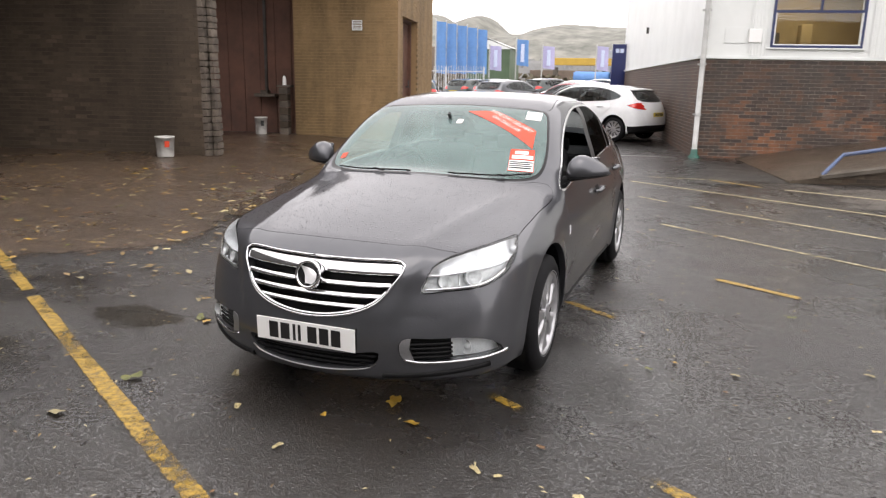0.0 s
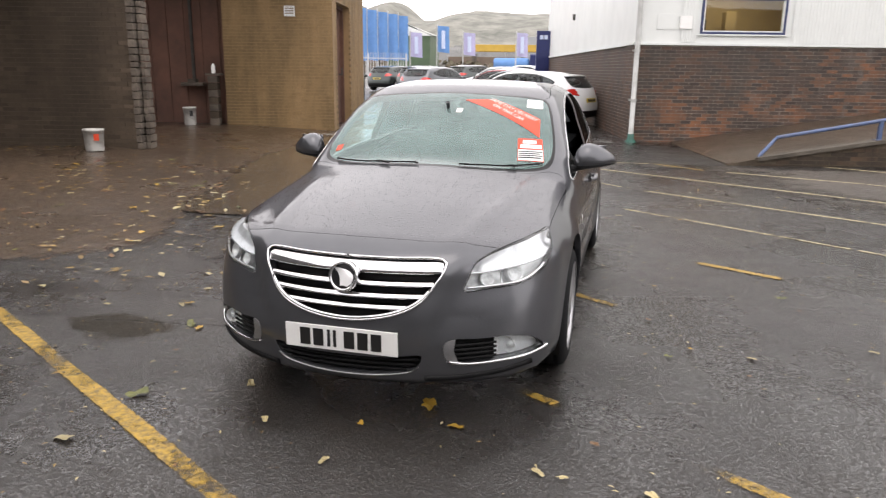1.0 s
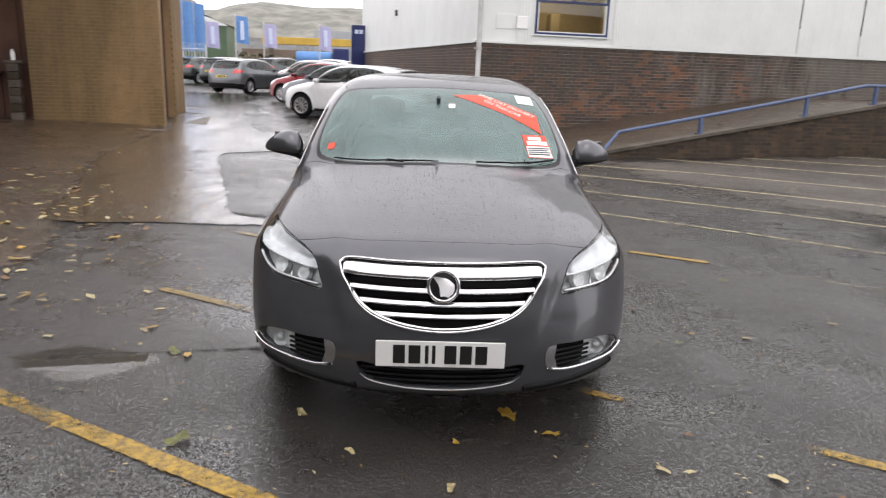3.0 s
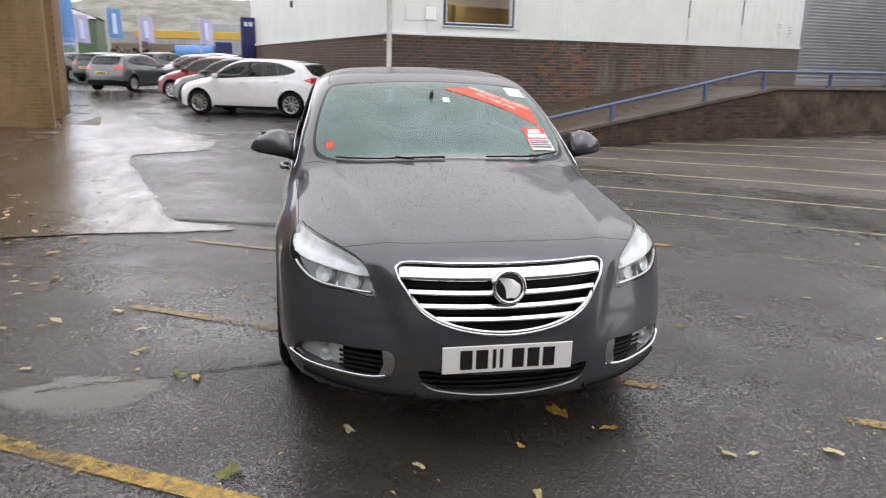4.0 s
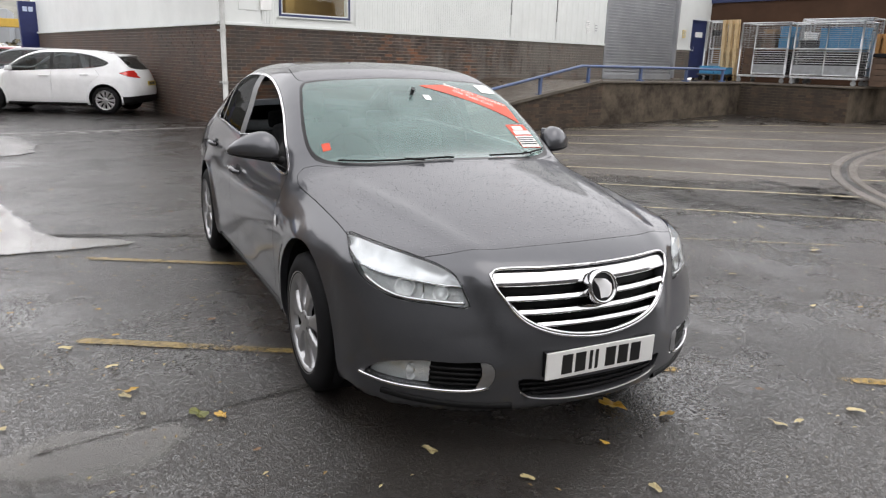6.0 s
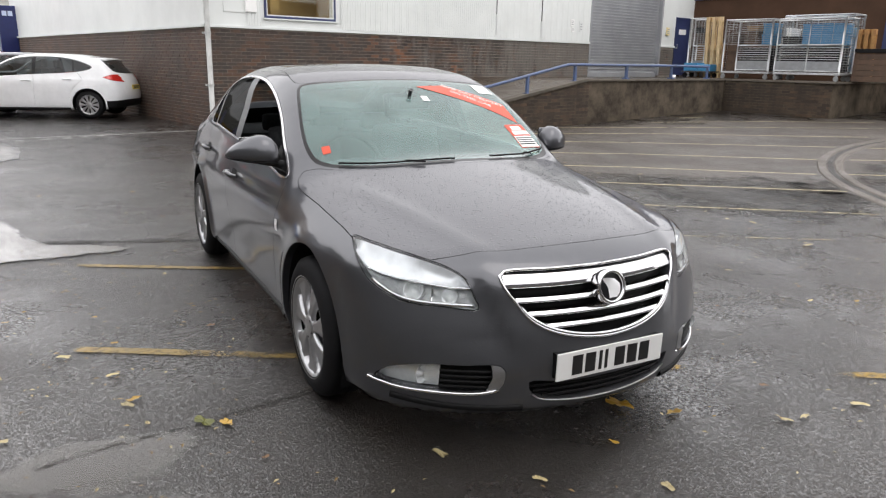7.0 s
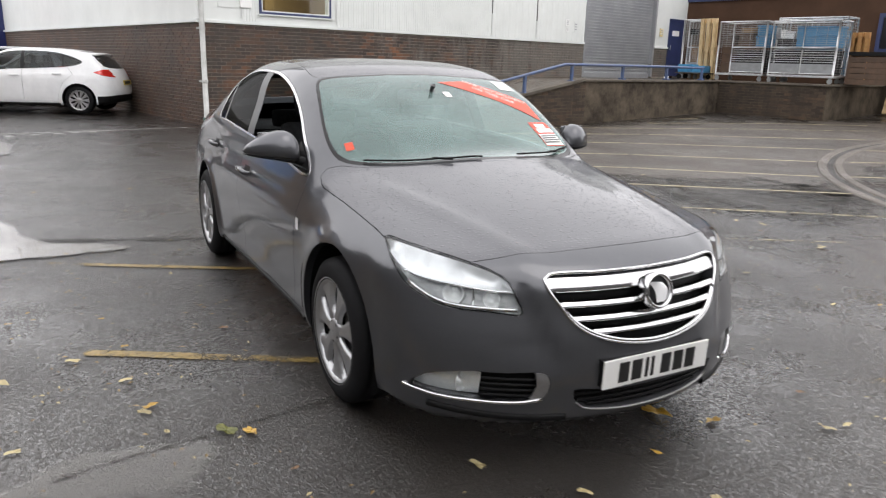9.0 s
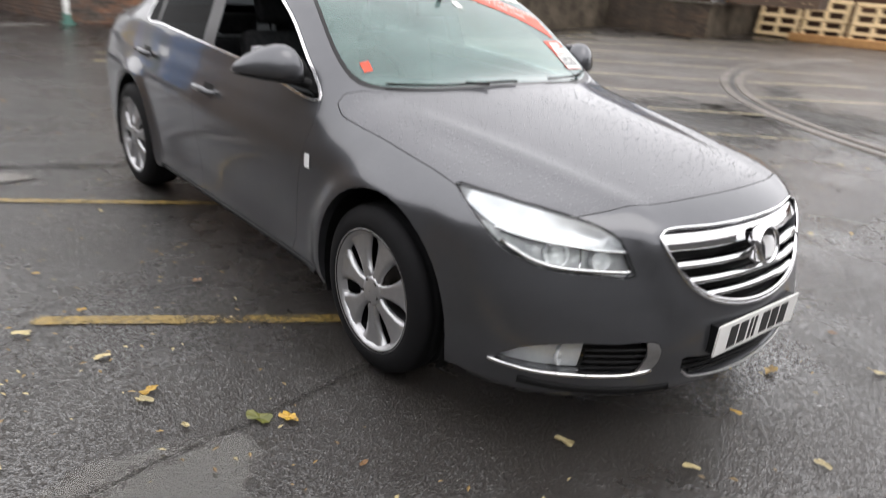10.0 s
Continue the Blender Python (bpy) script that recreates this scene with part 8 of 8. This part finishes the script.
# ---- on the dock ----
def roll_cage(at, w, d, h, label, load=None):
    c = thing("roll_cage", label, "roll cage", at=at, group="roll cages on the dock")
    bm = bmesh.new()
    box(bm, 0, w, 0, d, 0.16, 0.22, 0.01)
    part("base", bm, M_GALV, c)
    for x in (0.02, w - 0.02):
        for y in (0.02, d - 0.02):
            bm = bmesh.new()
            tube(bm, [(x, y, 0.2), (x, y, h)], 0.026, 8)
            part("post", bm, M_GALV, c, smooth=True)
            bm = bmesh.new()
            lathe(bm, [(-0.02, 0.001), (-0.02, 0.062), (-0.012, 0.068), (0.012, 0.068), (0.02, 0.062), (0.02, 0.001)], 16, "y", m=Matrix.Translation((x + (0.06 if x < w / 2 else -0.06), y, 0.068)))
            box(bm, x - 0.03 + (0.05 if x < w / 2 else -0.05), x + 0.03 + (0.05 if x < w / 2 else -0.05), y - 0.035, y + 0.035, 0.11, 0.17)
            part("castor", bm, M_GALV_SHEET, c)
    bm = bmesh.new()
    for y in (0.02, d - 0.02):
        tube(bm, [(0.02, y, h), (w - 0.02, y, h)], 0.018, 8)
    for x in (0.02, w - 0.02):
        tube(bm, [(x, 0.02, h), (x, d - 0.02, h)], 0.018, 8)
    part("top_rail", bm, M_GALV, c, smooth=True)
    for y, nm in ((0.02, "front_mesh"), (d - 0.02, "back_mesh")):
        bm = bmesh.new()
        for k in range(13):
            z = 0.98 + (h - 1.0) * k / 13
            tube(bm, [(0.02, y, z), (w - 0.02, y, z)], 0.0055, 5)
        for k in range(7):
            x = 0.02 + (w - 0.04) * k / 6
            tube(bm, [(x, y, 0.95), (x, y, h)], 0.0055, 5)
        part(nm, bm, M_WIRE, c)
    for x in (0.02, w - 0.02):
        bm = bmesh.new()
        for k in range(20):
            z = 0.26 + (h - 0.3) * k / 20
            tube(bm, [(x, 0.02, z), (x, d - 0.02, z)], 0.0055, 5)
        for k in range(5):
            y = 0.02 + (d - 0.04) * k / 4
            tube(bm, [(x, y, 0.22), (x, y, h)], 0.0055, 5)
        part("side_mesh", bm, M_WIRE, c)
    # folding gates below
    n = 2 if w > 1.6 else 1
    off = 0.03 if n == 2 else w * 0.32
    gw = (w - off - 0.03) / n
    for k in range(n):
        x0 = off + gw * k
        gate = new("gate")
        gate.parent = c
        bm = bmesh.new()
        for a, b in (((x0, 0.26), (x0 + gw, 0.26)), ((x0, 0.95), (x0 + gw, 0.95)), ((x0, 0.26), (x0, 0.95)), ((x0 + gw, 0.26), (x0 + gw, 0.95))):
            tube(bm, [(a[0], -0.01, a[1]), (b[0], -0.01, b[1])], 0.019, 8)
        # the upper leaf, folded up behind the posts
        for a, b in (((x0, 0.97), (x0, h - 0.05)), ((x0 + gw, 0.97), (x0 + gw, h - 0.05)), ((x0, h - 0.05), (x0 + gw, h - 0.05))):
            tube(bm, [(a[0], -0.006, a[1]), (b[0], -0.006, b[1])], 0.015, 8)
        part("gate_frame", bm, M_GALV, gate, smooth=True)
        bm = bmesh.new()
        box(bm, x0 + 0.02, x0 + gw - 0.02, -0.012, -0.004, 0.28, 0.52)
        part("kick_sheet", bm, M_GALV_SHEET, gate)
        for j in range(6):
            bm = bmesh.new()
            tube(bm, [(x0, -0.01, 0.57 + 0.062 * j), (x0 + gw, -0.01, 0.57 + 0.062 * j)], 0.008, 6)
            part("bar", bm, M_GALV, gate)
    for k, (x0, x1, z0, z1, mt) in enumerate(load or ()):
        # goods lie in tiers with a lip at the top of each
        tiers = max(1, round((z1 - z0) / 0.26))
        step = (z1 - z0) / tiers
        for j in range(tiers):
            zb = z0 + step * j
            inset = 0.012 * ((j + k) % 2)
            bm = bmesh.new()
            box(bm, x0 + 0.015 + inset, x1 - 0.015 - inset, 0.135, d - 0.12, zb + 0.004, zb + step - 0.045, 0.012)
            box(bm, x0 + inset, x1 - inset, 0.12, d - 0.1, zb + step - 0.05, zb + step - 0.008, 0.006)
            part("load", bm, mt, c, "stacked goods")
    return c


def dock_at(a, out, turn=0.0):
    return B @ pose(a, -out, DOCK, 0, 0, turn)


# they stand in a line along the inner edge, their fronts to the yard
roll_cage(dock_at(14.55, 3.40, -90), 1.46, 0.85, 1.67, "galvanised roll cage with folded sides and brown goods", [(0.08, 0.46, 0.24, 1.32, M_WOOD_DARK), (0.52, 1.42, 0.24, 0.9, M_SEAT), (0.55, 1.0, 0.95, 1.36, M_WOOD_DARK), (0.6, 0.98, 1.37, 1.5, M_CARD), (1.08, 1.40, 0.95, 1.58, M_CRATE)])
roll_cage(dock_at(14.5, 5.02, -90), 1.80, 0.85, 1.65, "wide galvanised roll cage full of blue crates", [(0.08, 1.72, 0.24, 0.9, M_SEAT), (0.62, 1.72, 0.95, 1.52, M_CRATE), (0.1, 0.55, 0.95, 1.2, M_SEAT), (0.16, 0.34, 1.2, 1.42, M_STICKER_WHITE)])
roll_cage(dock_at(14.95, 1.98, -90), 0.62, 0.5, 1.78, "narrow dull roll cage holding a few parcels", [(0.1, 0.5, 0.24, 0.5, M_CARD), (0.12, 0.34, 1.35, 1.52, M_SEAT)])
roll_cage(dock_at(15.5, 4.7, -88), 1.9, 0.85, 1.80, "galvanised roll cage behind the others", [(0.5, 1.8, 0.24, 1.45, M_CRATE)])


def pallet(at, label, wood, w=1.2, d=1.0, boards=7):
    p = thing("pallet", label, "pallet", at=at, group="wooden pallets")
    for k in range(boards):
        y = k * (d - 0.1) / (boards - 1)
        bm = bmesh.new()
        box(bm, 0, w, y, y + 0.1, 0.122, 0.144, 0.003)
        part("deck_board", bm, wood, p)
    for y in (0, d / 2 - 0.05, d - 0.1):
        for x in (0, w / 2 - 0.07, w - 0.14):
            bm = bmesh.new()
            box(bm, x, x + 0.14, y, y + 0.1, 0.022, 0.10, 0.003)
            part("block", bm, wood, p)
        bm = bmesh.new()
        box(bm, 0, w, y, y + 0.1, 0.0, 0.022, 0.003)
        part("base_board", bm, wood, p)
    for x in (0, w / 2 - 0.07, w - 0.14):
        bm = bmesh.new()
        box(bm, x, x + 0.14, 0, d, 0.10, 0.122, 0.003)
        part("stringer", bm, wood, p)
    return p


# pallets and crates standing on the dock
pallet(dock_at(14.9, 2.63, 180) @ pose(0, 0, 0, 0, -86, 0), "pale wooden pallet stood on end on the dock", M_WOOD, 1.8, 0.5, 3)
pallet(dock_at(16.0, 6.6, 180) @ pose(0, 0, 0, 0, -86, 0), "yellowish wooden pallet stood on end on the dock", M_WOOD_WARM, 1.4, 0.45)
solid("cardboard_box", [(0, 0.7, 0, 0.6, 0, 1.05)], M_CARD, "tall brown cardboard box on the dock", "box", at=dock_at(15.5, 1.95, -85), bevel=0.01, kind="thing")
trolley = thing("trolley", "low trolley carrying blue crates", "trolley", at=dock_at(14.3, 2.22, -85))
bm = bmesh.new()
box(bm, 0, 0.95, 0, 0.6, 0.16, 0.2, 0.01)
part("deck", bm, M_DARK_METAL, trolley)
for x in (0.1, 0.85):
    for y in (0.08, 0.52):
        bm = bmesh.new()
        lathe(bm, [(-0.02, 0.001), (-0.02, 0.075), (0.02, 0.075), (0.02, 0.001)], 14, "y", m=Matrix.Translation((x, y, 0.077)))
        part("castor", bm, M_TYRE, trolley)
bm = bmesh.new()
box(bm, 0.05, 0.5, 0.05, 0.55, 0.2, 0.44, 0.02)
part("crate", bm, M_CRATE, trolley)
bm = bmesh.new()
box(bm, 0.52, 0.9, 0.05, 0.55, 0.2, 0.4, 0.02)
part("crate", bm, M_CRATE, trolley)
skip = thing("timber_skip", "dark brown timber crate on the dock", "crate", at=dock_at(14.9, 6.98, -90))
for k in range(5):
    bm = bmesh.new()
    box(bm, 0, 2.4, 0, 0.04, 0.02 + 0.145 * k, 0.155 + 0.145 * k, 0.004)
    part("plank", bm, M_WOOD_DARK, skip)
for x in (0.0, 2.3):
    bm = bmesh.new()
    box(bm, x, x + 0.1, 0.04, 1.0, 0.02, 0.75, 0.004)
    part("end", bm, M_WOOD_DARK, skip)
bm = bmesh.new()
box(bm, 0.0, 2.4, -0.03, 1.0, 0.76, 0.86, 0.01)
part("lid", bm, M_BLACK, skip)

# pallets leaning on the brown wall, and a beam before them
for a, out, lean in ((17.82, 7.12, 76), (17.78, 8.40, 74), (17.5, 9.75, 72)):
    g = B @ Vector((a, -out - 0.6, 0))
    pallet(B @ pose(a, -out, ground_z(g.x, g.y) + 0.02, 0, 0, -90) @ pose(0, 0, 0, lean, 0, 0), "pale new pallet leaning against the brown wall", M_WOOD, 1.2, 1.2, 5)
g = B @ Vector((17.3, -9.4, 0))
solid("timber_beam", [(0, 2.9, -0.13, 0.13, 0, 0.24)], M_WOOD_WARM, "thick orange-brown timber beam on the ground", "beam", at=B @ pose(17.25, -8.25, ground_z(g.x, g.y) - 0.005, 0, 0, -88), bevel=0.035, kind="thing")


# ---- fallen leaves ----
def leaf_mesh(seed, size):
    rng = random.Random(seed)
    n = 9
    verts, faces = [(0, 0, 0.004)], []
    lobes = rng.choice((3, 5, 1))
    for k in range(n * 2):
        a = 2 * math.pi * k / (n * 2)
        r = size * (0.62 + 0.38 * abs(math.cos(lobes * a / 2))) * (0.55 + 0.45 * abs(math.cos(a))) * rng.uniform(0.85, 1.12)
        verts.append((r * math.cos(a), r * math.sin(a) * 0.75, 0.004 + size * 0.22 * abs(math.sin(a * 1.5 + seed)) * rng.uniform(0.3, 1)))
    for k in range(n * 2):
        faces.append((0, 1 + k, 1 + (k + 1) % (n * 2)))
    verts += [(-size * 0.5, 0.002, 0.004), (-size * 0.5, -0.002, 0.004), (-size * 1.1, 0, 0.01)]
    faces.append((len(verts) - 3, len(verts) - 2, len(verts) - 1))
    me = bpy.data.meshes.new("fallen_leaf")
    me.from_pydata(verts, [], faces)
    return me


rngl = random.Random(21)
kinds = []
for k in range(10):
    me = leaf_mesh(k, 0.055 if k < 4 else 0.028)
    me.materials.append((M_LEAF_YELLOW, M_LEAF_BROWN, M_LEAF_GREEN, M_LEAF_PALE)[k % 4])
    kinds.append(me)


def leaf(x, y, k, size=1.0):
    ob = new("fallen_leaf", kinds[k])
    ob.matrix_basis = pose(x, y, ground_z(x, y) + 0.006, rngl.uniform(-8, 8), rngl.uniform(-8, 8), rngl.uniform(0, 360)) @ Matrix.Scale(size, 4)
    return tagged(ob, ("yellow fallen leaf on the wet ground", "brown fallen leaf on the wet ground", "green-yellow fallen leaf on the wet ground", "small pale fallen leaf on the wet ground")[k % 4], "leaf", group="fallen leaves")


for x, y, k, s in ((-1.06, -0.04, 2, 1.2), (0.33, 0.235, 0, 1.35), (0.50, 0.07, 0, 0.8), (-1.385, 0.89, 2, 1.0), (-1.30, 0.84, 0, 0.8), (-1.63, 1.245, 0, 0.7), (-1.66, 1.20, 3, 0.6), (-0.60, 0.22, 3, 0.7), (-1.70, 1.565, 3, 0.6),
                   (1.34, -0.25, 3, 0.8), (2.27, 2.55, 2, 0.7), (2.6, 1.6, 3, 0.6), (1.9, 1.3, 3, 0.6), (-2.3, 0.1, 0, 0.8), (-2.9, 0.3, 3, 0.9), (0.05, -0.35, 3, 0.6), (-0.35, -0.1, 3, 0.6), (0.9, -0.2, 3, 0.6), (-1.9, 1.9, 3, 0.7), (1.45, 1.2, 2, 0.6)):
    leaf(x, y, k, s)
count = 0
while count < 280:
    if rngl.random() < 0.62:
        x, y = rngl.uniform(-6.8, -2.0), rngl.uniform(1.2, 7.6)
        if noise.noise((x * 0.5, y * 0.5, 2)) < -0.12 or x > -2.6 - 0.1 * y + rngl.gauss(0, 0.4):
            continue
        k, s = rngl.choice((0, 1, 1, 2, 4, 5, 5, 3)), rngl.uniform(0.75, 1.2)
    else:
        x, y = rngl.uniform(-3.2, 6.0), rngl.uniform(-1.6, 7.5)
        if abs(x) < 1.0 and 0.1 < y < 4.8:
            continue
        k, s = rngl.choice((3, 7, 7, 8, 5, 4, 9)), rngl.uniform(0.5, 1.0)
    leaf(x, y, k, s)
    count += 1
# the crowd of far and tiny leaves
verts, faces, pale_faces = [], [], []
for k in range(1500):
    x, y = (rngl.uniform(-11, -3.2), rngl.uniform(1.6, 10.0)) if k < 1250 else (rngl.uniform(-6, 12), rngl.uniform(-1.5, 12))
    if abs(x) < 1.0 and 0.1 < y < 4.8 or (k < 1250 and noise.noise((x * 0.6, y * 0.6, 8)) < 0.08):
        continue
    s, a = rngl.uniform(0.014, 0.048) if k < 1250 else rngl.uniform(0.006, 0.016), rngl.uniform(0, 6.28)
    i = len(verts)
    z = ground_z(x, y) + 0.014
    for u, v, h in ((-1, 0, 0), (0, -0.5, 0.2), (1, 0, 0.1), (0, 0.5, 0.3)):
        verts.append((x + s * (u * math.cos(a) - v * math.sin(a)), y + s * (u * math.sin(a) + v * math.cos(a)), z + h * s))
    faces.append((i, i + 1, i + 2, i + 3))
for k in range(700):
    x, y = rngl.gauss(-2.6, 1.6), rngl.uniform(-1.4, 4.2)
    if abs(x) < 1.0 and y > 0.1:
        continue
    s, a = rngl.uniform(0.005, 0.018), rngl.uniform(0, 6.28)
    i, z = len(verts), ground_z(x, y) + 0.014
    for u, v, h in ((-1, 0, 0), (0, -0.35, 0.2), (1, 0, 0.1), (0, 0.35, 0.3)):
        verts.append((x + s * (u * math.cos(a) - v * math.sin(a)), y + s * (u * math.sin(a) + v * math.cos(a)), z + h * s))
    faces.append((i, i + 1, i + 2, i + 3))
for k in range(420):
    x, y = rngl.uniform(-7.5, -1.9), rngl.uniform(0.7, 6.5)
    if noise.noise((x * 0.7, y * 0.7, 5)) < -0.15 or x > -1.9 - 0.16 * y:
        continue
    s, a = rngl.uniform(0.02, 0.055), rngl.uniform(0, 6.28)
    i, z = len(verts), ground_z(x, y) + 0.014
    for u, v, h in ((-1, 0, 0), (-0.2, -0.45, 0.25), (0.9, -0.1, 0.1), (1, 0.1, 0.3), (0.1, 0.5, 0.2)):
        verts.append((x + s * (u * math.cos(a) - v * math.sin(a)), y + s * (u * math.sin(a) + v * math.cos(a)), z + h * s))
    if k % 3 == 0:
        pale_faces.append(len(faces))
    faces.append((i, i + 1, i + 2, i + 3, i + 4))
for k in range(900):
    x, y = (rngl.uniform(0.9, 7.0), rngl.uniform(-1.6, 7.0)) if k < 480 else (rngl.uniform(-3.6, 1.6), rngl.uniform(-1.6, 4.5))
    if abs(x) < 1.0 and y > 0.1:
        continue
    s, a = rngl.uniform(0.005, 0.017), rngl.uniform(0, 6.28)
    i, z = len(verts), ground_z(x, y) + 0.013
    for u, v, h in ((-1, 0, 0), (0, -0.4, 0.2), (1, 0, 0.1), (0, 0.4, 0.3)):
        verts.append((x + s * (u * math.cos(a) - v * math.sin(a)), y + s * (u * math.sin(a) + v * math.cos(a)), z + h * s))
    pale_faces.append(len(faces))
    faces.append((i, i + 1, i + 2, i + 3))
me = bpy.data.meshes.new("leaf_litter")
me.from_pydata(verts, [], faces)
me.materials.append(M_LITTER)
me.materials.append(M_LEAF_PALE)
for k in pale_faces:
    me.polygons[k].material_index = 1
tagged(new("leaf_litter", me), "scattered small yellow and brown leaves", "leaves", kind="stuff")


# ---- bricks of the near walls ----
brick_face(wall_south, Matrix.Translation((0.0, 0.0, 0)), 12.5, 0.0, BRICK_TOP - 0.02, M_BRICK, 11, singles=300)
brick_face(wall_south, Matrix.Translation((16.4, 0.0, 0)), 0.85, 1.16, BRICK_TOP - 0.02, M_BRICK, 12)
brick_face(wall_west, Matrix.Translation((0.0, 19.0, 0)) @ Matrix.Rotation(radians(-90), 4, "Z"), 19.0, 0.0, BRICK_TOP - 0.02, M_RUST_BRICK, 13)
brick_face(old, Matrix.Translation((-9.0, 0.03, 0)), 8.85, 0.0, 4.4, M_DARK_BRICK, 14, singles=200, single_from=6.2)
brick_face(tan_wall, Matrix.Translation((-2.58, 0.03, 0)), 2.58, 0.0, 4.35, M_TAN_BRICK, 15, singles=200)
brick_face(tan_wall, Matrix.Translation((-0.03, 0.03, 0)) @ Matrix.Rotation(radians(90), 4, "Z"), 4.95, 0.0, 4.4, M_TAN_BRICK, 16, skip=lambda x, z: 0.66 < x < 2.62 and z < 3.08)
